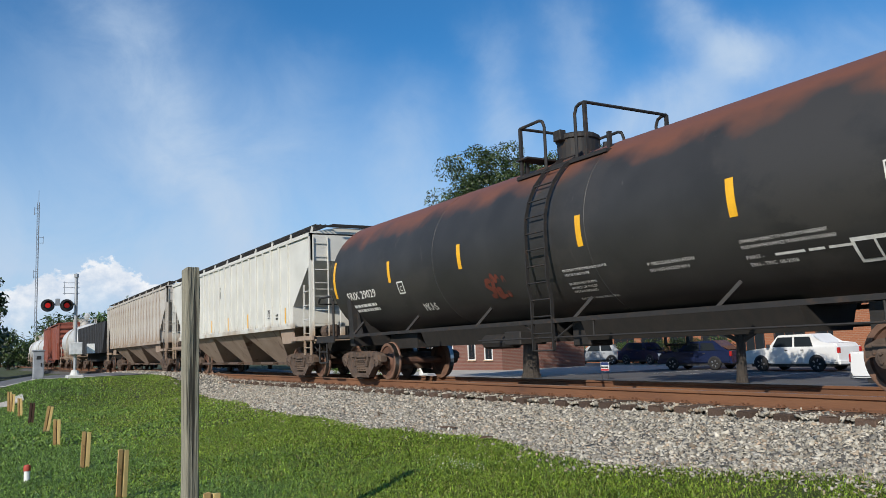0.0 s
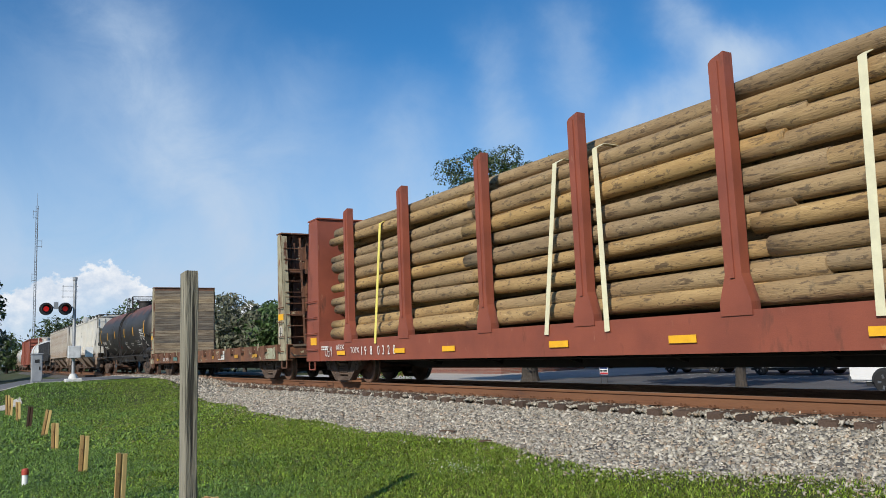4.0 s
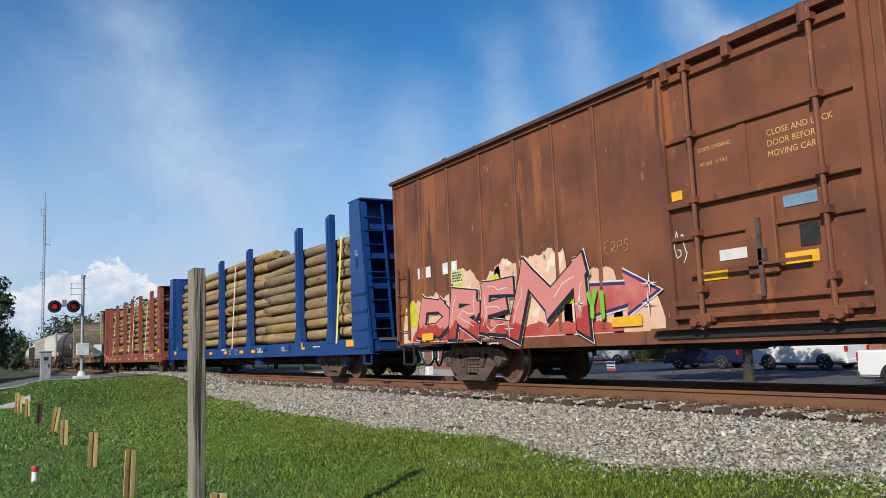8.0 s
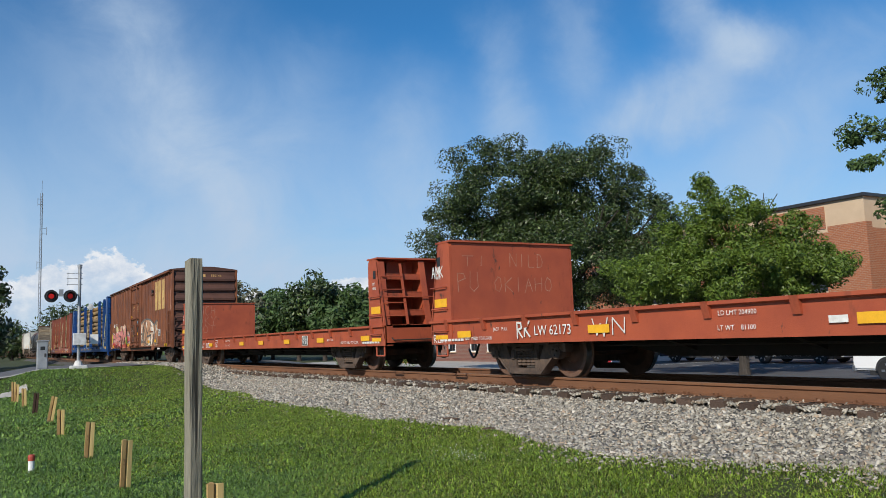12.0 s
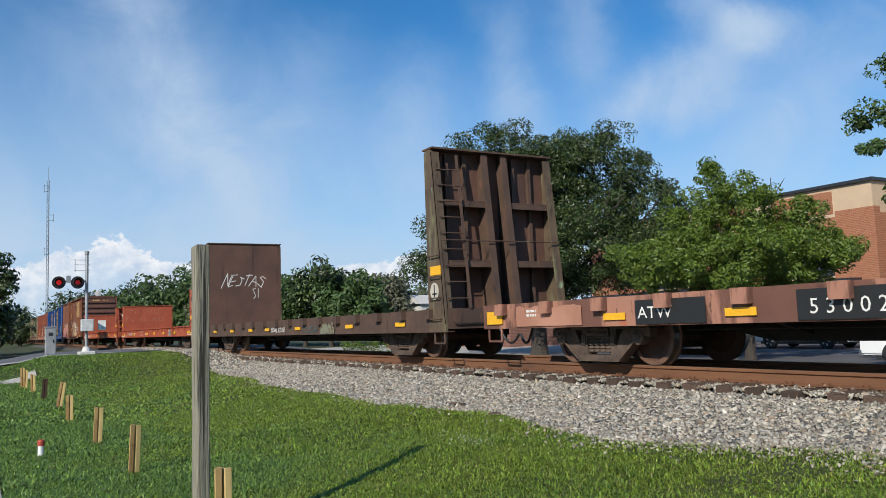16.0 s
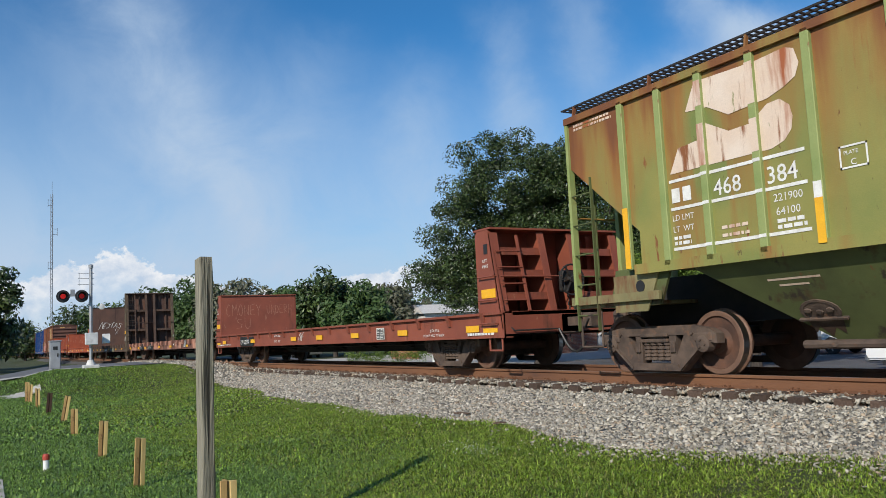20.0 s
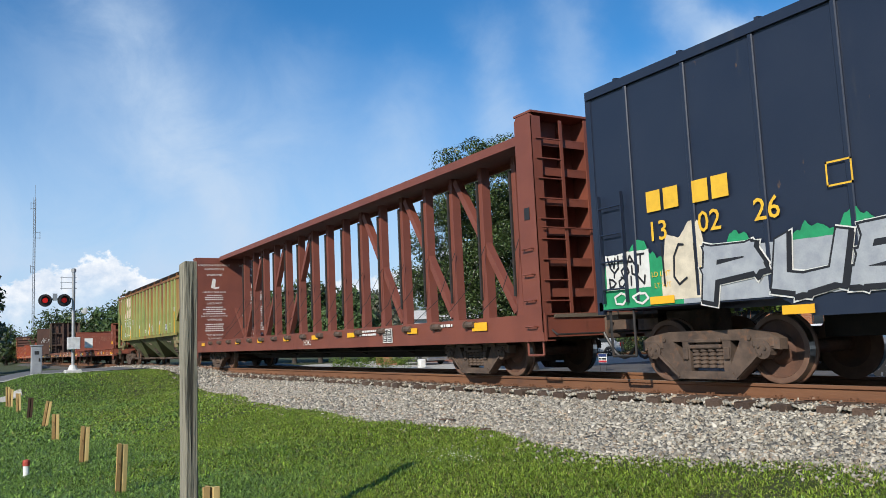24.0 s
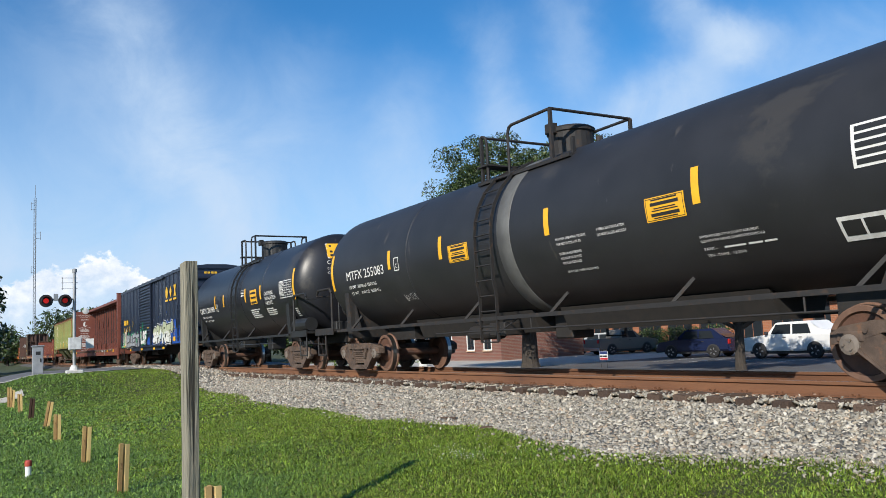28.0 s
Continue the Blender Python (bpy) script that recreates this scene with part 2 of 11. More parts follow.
def prism(bm, pts, axis, a, b):
    """A flat outline pushed along an axis from a to b. pts are in the two other axes, in order."""
    def at(p, k):
        return {"x": (k, p[0], p[1]), "y": (p[0], k, p[1]), "z": (p[0], p[1], k)}[axis]
    r0 = [bm.verts.new(at(p, a)) for p in pts]
    r1 = [bm.verts.new(at(p, b)) for p in pts]
    n = len(pts)
    for k in range(n):
        bm.faces.new((r0[k], r0[(k + 1) % n], r1[(k + 1) % n], r1[k]))
    bm.faces.new(r0[::-1])
    bm.faces.new(r1)


def lathe(bm, prof, axis="y", n=24, centre=(0, 0, 0)):
    """A turned body: prof is a run of (place along the axis, radius)."""
    c = Vector(centre)
    rings = []
    for u, r in prof:
        ring = []
        for k in range(n):
            ca, sa = math.cos(k * math.tau / n) * r, math.sin(k * math.tau / n) * r
            ring.append(bm.verts.new(c + Vector({"x": (u, ca, sa), "y": (sa, u, ca), "z": (ca, sa, u)}[axis])))
        rings.append(ring)
    for r0, r1 in zip(rings[:-1], rings[1:]):
        for k in range(n):
            bm.faces.new((r0[k], r0[(k + 1) % n], r1[(k + 1) % n], r1[k]))
    bm.faces.new(rings[0][::-1])
    bm.faces.new(rings[-1])


def finish(bm):
    bmesh.ops.recalc_face_normals(bm, faces=bm.faces)
    return bm


def empty(name, m=None):
    ob = new(name)
    ob.empty_display_size = 0.3
    if m is not None:
        ob.matrix_basis = m
    return ob


# ---- lettering ----
def text_mesh(s, size, bold=0.0):
    cu = bpy.data.curves.new("letters", "FONT")
    cu.body, cu.size, cu.resolution_u, cu.offset = s, size, 2, bold * size
    ob = bpy.data.objects.new("letters", cu)
    me = bpy.data.meshes.new_from_object(ob)
    vs = [tuple(v.co) for v in me.vertices]
    fs = [tuple(p.vertices) for p in me.polygons]
    bpy.data.objects.remove(ob)
    bpy.data.curves.remove(cu)
    bpy.data.meshes.remove(me)
    return vs, fs


def letters(parent, s, x, z, size, y, material, wide=1.0, name="lettering", place=None, bold=0.0):
    """Painted words on the side plane y, from x on, with their foot at z. place(u, w) lays them on another surface."""
    vs, fs = text_mesh(s, size, bold)
    place = place or (lambda u, w: (u, y, w))
    return raw(name, [place(x + v[0] * wide, z + v[1]) for v in vs], fs, material, parent)


def flat_boxes(parent, rects, y, material, name="marking", place=None):
    """Painted bars and plates on the side plane y: rects of (x0, x1, z0, z1) in one mesh."""
    place = place or (lambda u, w: (u, y, w))
    vs, fs = [], []
    for x0, x1, z0, z1 in rects:
        n = len(vs)
        vs += [place(x0, z0), place(x1, z0), place(x1, z1), place(x0, z1)]
        fs.append((n, n + 1, n + 2, n + 3))
    return raw(name, vs, fs, material, parent)


def text_lines(parent, x, z, size, lines, y, material, step=1.45, wide=1.0, place=None):
    """Readable stencilled lines, one under the other."""
    for k, tx in enumerate(lines):
        if tx:
            letters(parent, tx, x, z - k * size * step, size, y, material, wide, "stencil", place)


def small_print(parent, x, z, w, lines, size, y, material, rng, place=None):
    """Lines of print too small to read, as rows of short bars."""
    rects = []
    for k in range(lines):
        u = x
        end = x + w * rng.uniform(0.7, 1.0)
        while u < end:
            d = size * rng.uniform(0.8, 3.0)
            rects.append((u, min(u + d, end), z - k * size * 1.7, z - k * size * 1.7 + size))
            u += d + size * 0.5
    return flat_boxes(parent, rects, y, material, "small_print", place)


# ---- ground and track ----
def smooth(a, b, x):
    t = min(1.0, max(0.0, (x - a) / (b - a)))
    return t * t * (3 - 2 * t)


def ballast_edge(x):
    """Where the lawn ends and the stones begin, uneven along the track."""
    return 5.85 + 0.22 * noise.noise(Vector((x * 0.45, 4.0, 1.0))) + 0.06 * noise.noise(Vector((x * 2.3, 1.0, 6.0))) + 0.45 * math.exp(-((x + 9.3) / 1.2) ** 2) + 0.9 * smooth(-6.6, -4.2, x) + 0.60 * smooth(16, 23, -x) + 0.75 * smooth(23, 33, -x)


def ground_z(x, y):
    """Height of the ground: the lawn, the bed of the track, the crossing's ramp and the car park."""
    z = GRASS_Z + 0.03 * noise.noise(Vector((x * 0.15, y * 0.15, 2.0)))
    e = ballast_edge(x)
    if y < TRACK_Y:
        z += (GRASS_Z * -1 - 0.56) * smooth(e - 3.4, e, y)
    else:
        z += (GRASS_Z * -1 - 0.56) * (1 - smooth(13.2, 16.5, y)) - 0.40 * smooth(13.0, 19.0, y)
    bed = smooth(e - 0.1, 8.15, y) * (1 - smooth(10.7, 13.0, y))
    z += 0.282 * bed
    west = 1 - smooth(0.8, 2.6, y)
    ramp = (smooth(27.0 + 5 * west, 35.0 + 3 * west, -x) if y < TRACK_Y + 2 else smooth(36.5, 39.0, -x)) * (1 - smooth(47, 60, -x))
    top = -0.03 - 0.30 * west if y < TRACK_Y + 2.5 else -0.03 - 1.18 * smooth(TRACK_Y + 2.5, 21, y)
    return z + (top - z) * ramp if ramp > 0 else z


def grid_sheet(name, xs, ys, material, height, label="", lift=0.0):
    verts = [(x, y, height(x, y) + lift) for x in xs for y in ys]
    n = len(ys)
    faces = [(i * n + j, (i + 1) * n + j, (i + 1) * n + j + 1, i * n + j + 1) for i in range(len(xs) - 1) for j in range(n - 1)]
    return raw(name, verts, faces, material, None, label, smooth=True)


def spaced(a, b, step):
    n = max(1, round((b - a) / step))
    return [a + (b - a) * k / n for k in range(n + 1)]


M["grass"] = mat("lawn", (0.044, 0.062, 0.012), (0.040, 0.044, 0.016), scale=0.9, fine=55, rough=0.95, bump=0.6, vary=0.35, rust=(0.075, 0.058, 0.032), amount=0.3)
M["asphalt"] = mat("asphalt", (0.15, 0.15, 0.155), (0.10, 0.10, 0.105), scale=0.5, fine=90, rough=0.9, bump=0.3, vary=0.2)
M["concrete"] = mat("concrete", (0.48, 0.45, 0.40), (0.38, 0.35, 0.31), scale=1.5, fine=70, rough=0.9, bump=0.2)
M["ballast_bed"] = mat("ballast_bed", (0.105, 0.098, 0.088), (0.07, 0.066, 0.06), scale=9, fine=28, rough=0.95, bump=1.0, vary=0.35)

xs = sorted({-3000.0, -1500.0, -800.0, -400.0, -250.0, *spaced(-170, -62, 6), *spaced(-60, 8, 1.0), *spaced(10, 60, 5), 120.0, 300.0, 900.0, 3000.0})
ys = sorted({-3000.0, -800.0, -200.0, -60.0, *spaced(-30, -2, 4), *spaced(-1, 18, 0.5), *spaced(20, 60, 4), 90.0, 160.0, 400.0, 1200.0, 3000.0})
ground = tagged(grid_sheet("ground", xs, ys, M["grass"], ground_z), "mown green lawn rising gently to the railway bed", "lawn", kind="structure")

ballast = tagged(grid_sheet("ballast_bed", spaced(-150, 14, 0.5), [TRACK_Y + d for d in (-3.8, -3.6, -3.4, -3.2, -3.0, -2.8, -2.6, -2.4, -2.1, -1.8, -1.5, -1.3, -0.7, 0, 0.7, 1.3, 1.8, 2.6, 3.4)], M["ballast_bed"],
                            lambda x, y: ground_z(x, y) + 0.02 if y > ballast_edge(x) else ground_z(x, y) - 0.03, ""),
                 "grey crushed-stone bed under the railway track", "ballast", kind="structure")

RAIL_PROFILE = [(-0.07, -0.175), (0.07, -0.175), (0.07, -0.163), (0.012, -0.145), (0.010, -0.050), (0.036, -0.036), (0.036, -0.008), (0.028, 0.0), (-0.028, 0.0), (-0.036, -0.008), (-0.036, -0.036), (-0.010, -0.050), (-0.012, -0.145), (-0.07, -0.163)]
track = tagged(empty("railway_track", pose(0, TRACK_Y, 0)), "single railway track of rusty rails on creosoted timber ties", "railway track", kind="structure")
for side in (-1, 1):
    bm = bm_new()
    prism(bm, [(side * 0.7525 + p[0], p[1]) for p in RAIL_PROFILE], "x", -400, 60)
    rail = part("rail", finish(bm), M["rail"], track, "rusty brown steel rail")
    bm = bm_new()
    box(bm, -400, 60, side * 0.7525 - 0.026, side * 0.7525 + 0.026, 0.0, 0.002)
    part("running_surface", bm, M["railhead"], rail)
rng = random.Random(5)
tie_meshes = []
for k in range(5):
    bm = bm_new()
    box(bm, -0.11, 0.11, -1.42, 1.42, -0.34, -0.163, 0.012)
    for v in bm.verts:
        v.co += Vector((rng.uniform(-0.008, 0.008), rng.uniform(-0.015, 0.015), rng.uniform(-0.006, 0.004)))
    me = bpy.data.meshes.new("tie")
    bm.to_mesh(me)
    bm.free()
    me.materials.append(M["tie"])
    tie_meshes.append(me)
bm = bm_new()
box(bm, -0.09, 0.09, -0.17, 0.17, -0.168, -0.158)
for sy in (-0.095, 0.095):
    box(bm, -0.05, -0.025, sy - 0.02, sy + 0.02, -0.16, -0.132)
    box(bm, 0.03, 0.055, sy - 0.02, sy + 0.02, -0.16, -0.132)
tie_plate = bpy.data.meshes.new("tie_plate")
bm.to_mesh(tie_plate)
bm.free()
tie_plate.materials.append(M["rail"])
k = 0
x = 6.0
while x > -120:
    ob = new("tie", tie_meshes[k % 5])
    ob.parent = track
    ob.matrix_basis = pose(x, rng.uniform(-0.07, 0.07), rng.uniform(-0.012, 0.004), 0, 0, rng.uniform(-2.2, 2.2))
    if x > -40:
        for side in (-1, 1):
            tp = new("tie_plate", tie_plate)
            tp.parent = track
            tp.matrix_basis = pose(x, side * 0.7525, 0.004)
    x -= 0.50 + rng.uniform(-0.025, 0.025)
    k += 1


# ---- railcar running gear ----
def shared(name, me, parent, m=None, label=""):
    ob = new(name, me)
    ob.parent = parent
    if m is not None:
        ob.matrix_basis = m
    if label:
        ob["label"] = label
    return ob


def mesh_of(name, bm, material, smooth=False):
    if smooth:
        for f in bm.faces:
            f.smooth = True
    finish(bm)
    me = bpy.data.meshes.new(name)
    bm.to_mesh(me)
    bm.free()
    me.materials.append(material)
    return me


WHEEL_R = 0.43
TRUCK = {}


def build_truck_meshes():
    # cast side frame, seen from outside: a bowed truss with a window for the springs
    def frame_bm():
        bm = bm_new()
        zc = WHEEL_R
        # cast in one: top beam, columns either side of the springs, raking legs and spring seat
        def outline(pts, y0, y1):
            prism(bm, [(x, zc + z) for x, z in pts], "y", y0, y1)
        outline([(-1.12, 0.0), (-0.76, 0.05), (-0.52, 0.12), (0.52, 0.12), (0.76, 0.05), (1.12, 0.0), (1.12, 0.13), (0.98, 0.20), (0.62, 0.255), (-0.62, 0.255), (-0.98, 0.20), (-1.12, 0.13)], -0.075, 0.075)
        outline([(-0.47, -0.37), (0.47, -0.37), (0.41, -0.27), (-0.41, -0.27)], -0.095, 0.08)
        for sx in (-1, 1):
            leg = [(sx * 0.56, 0.14), (sx * 0.90, 0.03), (sx * 0.86, -0.04), (sx * 0.47, -0.37), (sx * 0.30, -0.37), (sx * 0.33, -0.28)]
            outline(leg if sx > 0 else leg[::-1], -0.07, 0.07)
            col = [(sx * 0.27, -0.30), (sx * 0.38, -0.30), (sx * 0.40, 0.16), (sx * 0.27, 0.16)]
            outline(col if sx > 0 else col[::-1], -0.065, 0.065)
            # raised rim along the leg, pedestal over the bearing, friction casting
            bar(bm, (sx * 0.84, -0.085, zc - 0.03), (sx * 0.46, -0.085, zc - 0.345), 0.03, 0.035)
            box(bm, sx * 0.89 - 0.16, sx * 0.89 + 0.16, -0.09, 0.09, zc + 0.02, zc + 0.15, 0.02)
            box(bm, sx * 0.34 - 0.045, sx * 0.34 + 0.045, -0.10, -0.06, zc - 0.12, zc + 0.04, 0.012)
            rod(bm, (sx * 0.70, -0.10, zc + 0.145), (sx * 0.70, -0.07, zc + 0.145), 0.028, 8)
        box(bm, -0.26, 0.26, -0.10, 0.0, zc + 0.02, zc + 0.075, 0.015)
        return bm
    TRUCK["side_frame"] = mesh_of("side_frame", frame_bm(), M["truck"])
    bm = bm_new()
    prof = []
    for k in range(6):
        z = WHEEL_R - 0.21 + k * 0.052
        prof += [(z - 0.024, 0.040), (z - 0.012, 0.062), (z + 0.012, 0.062), (z + 0.024, 0.040)]
    lathe(bm, prof, "z", 10)
    TRUCK["spring"] = mesh_of("spring", bm, M["truck"])
    bm = bm_new()
    box(bm, -0.27, 0.27, -0.11, 0.10, WHEEL_R + 0.10, WHEEL_R + 0.15, 0.01)
    TRUCK["spring_seat"] = mesh_of("spring_seat", bm, M["truck"])
    bm = bm_new()
    box(bm, -0.20, 0.20, -1.05, 1.05, WHEEL_R - 0.02, WHEEL_R + 0.20, 0.03)
    lathe(bm, [(WHEEL_R + 0.2, 0.2), (WHEEL_R + 0.27, 0.2)], "z", 16)
    for sx in (-1, 1):
        bar(bm, (sx * 0.42, -0.85, 0.30), (sx * 0.42, 0.85, 0.30), 0.07, 0.16)
        for sy in (-1, 1):
            box(bm, sx * 0.50 - 0.06, sx * 0.50 + 0.04, sy * 0.75 - 0.05, sy * 0.75 + 0.05, 0.18, 0.55)
    TRUCK["truck"] = mesh_of("truck", bm, M["truck"])
    bm = bm_new()
    rod(bm, (0, -0.98, 0), (0, 0.98, 0), 0.085, 12)
    for s in (-1, 1):
        y = s * 0.7525
        o = s
        prof = [(y - o * 0.105, 0.30), (y - o * 0.100, WHEEL_R + 0.028), (y - o * 0.075, WHEEL_R + 0.026), (y - o * 0.055, WHEEL_R + 0.004),
                (y + o * 0.045, WHEEL_R - 0.003), (y + o * 0.050, WHEEL_R - 0.015), (y + o * 0.050, WHEEL_R - 0.070), (y + o * 0.015, WHEEL_R - 0.085), (y - o * 0.010, 0.20), (y + o * 0.06, 0.145), (y + o * 0.075, 0.09)]
        lathe(bm, prof if s > 0 else prof, "y", 32)
    TRUCK["wheelset"] = mesh_of("wheelset", bm, M["wheel"])
    TRUCK["wheelset"].materials.append(M["tread"])
    TRUCK["wheelset"].materials.append(M["wheel_rim"])
    for f in TRUCK["wheelset"].polygons:
        c = f.center
        r = math.hypot(c.x, c.z)
        if r > WHEEL_R - 0.012 and abs(f.normal.y) < 0.5 and abs(abs(c.y) - 0.7525) < 0.06:
            f.material_index = 1
        elif r > WHEEL_R - 0.055 and abs(f.normal.y) > 0.5:
            f.material_index = 2
    bm = bm_new()
    lathe(bm, [(-0.97, 0.12), (-1.10, 0.115), (-1.115, 0.07)], "y", 14)
    for k in range(3):
        a = k * math.tau / 3
        rod(bm, (0.055 * math.cos(a), -1.10, 0.055 * math.sin(a)), (0.055 * math.cos(a), -1.135, 0.055 * math.sin(a)), 0.018, 6)
    TRUCK["bearing"] = mesh_of("bearing", bm, M["truck"])
    for key, cap in (("bearing_blue", (0.03, 0.10, 0.32)), ("bearing_grey", (0.20, 0.165, 0.135))):
        me = TRUCK["bearing"].copy()
        me.materials.clear()
        me.materials.append(mat(key, cap, rough=0.6, rust=(0.10, 0.06, 0.04), amount=0.35))
        TRUCK[key] = me


build_truck_meshes()
WHEELSETS = []      # wheelsets that roll: object, its place on the truck


def add_truck(car, x, cap="bearing"):
    tr = shared("truck", TRUCK["truck"], car, pose(x, 0, 0), "two-axle cast steel freight truck")
    for s in (-1, 1):
        shared("side_frame", TRUCK["side_frame"], tr, pose(0, s * 1.0, 0, 0, 0, 180 if s > 0 else 0))
        shared("spring_seat", TRUCK["spring_seat"], tr, pose(0, s * 1.0, 0, 0, 0, 180 if s > 0 else 0))
        for sx in (-0.19, -0.06, 0.07, 0.20):
            shared("spring", TRUCK["spring"], tr, pose(sx, s * 1.02, 0))
    for dx in (-0.89, 0.89):
        ws = shared("wheelset", TRUCK["wheelset"], tr, pose(dx, 0, WHEEL_R))
        WHEELSETS.append((ws, dx))
        cp = shared("bearing", TRUCK[cap], tr, pose(dx, 0, WHEEL_R))
        WHEELSETS.append((cp, dx))
        shared("bearing", TRUCK[cap], tr, pose(dx, 0, WHEEL_R, 0, 0, 180))
    return tr


def add_coupler(car, x, way):
    """A knuckle coupler with its draft box and air hose at a car's end; way is -1 for the front."""
    bm = bm_new()
    box(bm, min(x, x - way * 0.9), max(x, x - way * 0.9), -0.22, 0.22, 0.62, 1.0, 0.02)
    box(bm, min(x, x + way * 0.45), max(x, x + way * 0.45), -0.07, 0.07, 0.76, 0.92)
    box(bm, min(x + way * 0.42, x + way * 0.72), max(x + way * 0.42, x + way * 0.72), -0.16, 0.14, 0.70, 0.98, 0.04)
    part("coupler", finish(bm), M["truck"], car, "rusty knuckle coupler")
    bm = bm_new()
    pts = [(x + way * (0.05 + 0.6 * u), -0.32 + 0.1 * u, 0.72 - 0.42 * math.sin(u * math.pi * 0.8)) for u in [k / 8 for k in range(9)]]
    path_rod(bm, pts, 0.025, 6)
    part("air_hose", finish(bm), M["black"], car)
    bm = bm_new()
    path_rod(bm, [(x - way * 0.1, -1.35, 0.85), (x + way * 0.05, -1.3, 0.72), (x + way * 0.05, -0.3, 0.72)], 0.016, 5)
    part("uncoupling_lever", finish(bm), M["steel_dark"], car)


CARS = []


def new_car(s, label, category, x0, x1, trucks, cap="bearing", couplers=True):
    """A railcar whose middle is s along the train; x0, x1 are its ends and trucks its truck centres, from the same origin as s."""
    car = tagged(empty("freight_car"), label, category, group="cars of the freight train")
    CARS.append((car, s))
    for x in trucks:
        add_truck(car, x - s, cap)
    if couplers:
        add_coupler(car, x0 - s, -1)
        add_coupler(car, x1 - s, 1)
    return car


# ---- stones and grass ----
def fast_mesh(name, verts, tris, material, label="", category="", kind="stuff", parent=None):
    """One mesh from arrays: verts (n, 3), tris (m, 3)."""
    me = bpy.data.meshes.new(name)
    me.vertices.add(len(verts))
    me.vertices.foreach_set("co", np.asarray(verts, dtype=np.float32).ravel())
    m = len(tris)
    me.loops.add(m * 3)
    me.loops.foreach_set("vertex_index", np.asarray(tris, dtype=np.int32).ravel())
    me.polygons.add(m)
    me.polygons.foreach_set("loop_start", np.arange(0, m * 3, 3, dtype=np.int32))
    me.polygons.foreach_set("loop_total", np.full(m, 3, dtype=np.int32))
    me.update(calc_edges=True)
    me.materials.append(material)
    ob = new(name, me)
    ob.parent = parent
    return tagged(ob, label, category, kind=kind)


def island_mat(name, cols, rough=0.9, lo=0.75, hi=1.25, trans=0.0):
    """A material in which each loose piece takes its own colour from cols and its own brightness."""
    ma = bpy.data.materials.new(name)
    ma.use_nodes = True
    nt = ma.node_tree
    N, LK = nt.nodes.new, nt.links.new
    b = nt.nodes["Principled BSDF"]
    b.inputs["Roughness"].default_value = rough
    geo, ramp, wn, mr, hs = N("ShaderNodeNewGeometry"), N("ShaderNodeValToRGB"), N("ShaderNodeTexWhiteNoise"), N("ShaderNodeMapRange"), N("ShaderNodeHueSaturation")
    e = ramp.color_ramp.elements
    while len(e) < len(cols):
        e.new(0.5)
    for k, c in enumerate(cols):
        e[k].position, e[k].color = k / max(1, len(cols) - 1), (*c, 1)
    LK(geo.outputs["Random Per Island"], ramp.inputs[0])
    wn.noise_dimensions = "1D"
    LK(geo.outputs["Random Per Island"], wn.inputs["W"])
    mr.inputs[3].default_value, mr.inputs[4].default_value = lo, hi
    LK(wn.outputs[0], mr.inputs[0])
    LK(mr.outputs[0], hs.inputs["Value"])
    LK(ramp.outputs[0], hs.inputs["Color"])
    LK(hs.outputs[0], b.inputs["Base Color"])
    if trans:
        tr, mx = N("ShaderNodeBsdfTranslucent"), N("ShaderNodeMixShader")
        LK(hs.outputs[0], tr.inputs[0])
        mx.inputs[0].default_value = trans
        LK(b.outputs[0], mx.inputs[1])
        LK(tr.outputs[0], mx.inputs[2])
        LK(mx.outputs[0], nt.nodes["Material Output"].inputs[0])
    return ma


M["stone"] = island_mat("crushed_granite", [(0.345, 0.32, 0.265), (0.44, 0.405, 0.335), (0.235, 0.218, 0.185), (0.54, 0.495, 0.415), (0.33, 0.30, 0.24), (0.40, 0.30, 0.21)], 0.9, 0.45, 1.25)
M["rusty_stone"] = island_mat("rust_stained_granite", [(0.22, 0.14, 0.095), (0.30, 0.21, 0.15), (0.15, 0.085, 0.055), (0.26, 0.15, 0.09)], 0.9, 0.55, 1.3)
M["blade"] = island_mat("grass_blade", [(0.205, 0.325, 0.030), (0.27, 0.40, 0.040), (0.125, 0.205, 0.020), (0.35, 0.45, 0.062), (0.19, 0.285, 0.028), (0.34, 0.30, 0.11)], 0.55, 0.40, 1.45, 0.25)
M["dry_blade"] = island_mat("dry_grass_blade", [(0.22, 0.17, 0.08), (0.14, 0.10, 0.05), (0.28, 0.23, 0.12), (0.10, 0.12, 0.03), (0.08, 0.055, 0.03)], 0.8, 0.5, 1.3, 0.1)
M["coarse_blade"] = island_mat("coarse_grass_blade", [(0.145, 0.265, 0.042), (0.215, 0.35, 0.064), (0.088, 0.165, 0.028), (0.28, 0.40, 0.082), (0.16, 0.275, 0.046)], 0.5, 0.40, 1.45, 0.22)


def field(fn, x0, x1, y0, y1, step):
    """fn(x, y) worked out on a grid; returns a function that reads arrays from it."""
    gx, gy = np.arange(x0, x1 + step, step), np.arange(y0, y1 + step, step)
    tab = np.array([[fn(float(a), float(b)) for b in gy] for a in gx])

    def read(x, y):
        i, j = np.clip((x - x0) / step, 0, len(gx) - 1.001), np.clip((y - y0) / step, 0, len(gy) - 1.001)
        a, b = i.astype(int), j.astype(int)
        f, h = i - a, j - b
        return (tab[a, b] * (1 - f) + tab[a + 1, b] * f) * (1 - h) + (tab[a, b + 1] * (1 - f) + tab[a + 1, b + 1] * f) * h
    return read


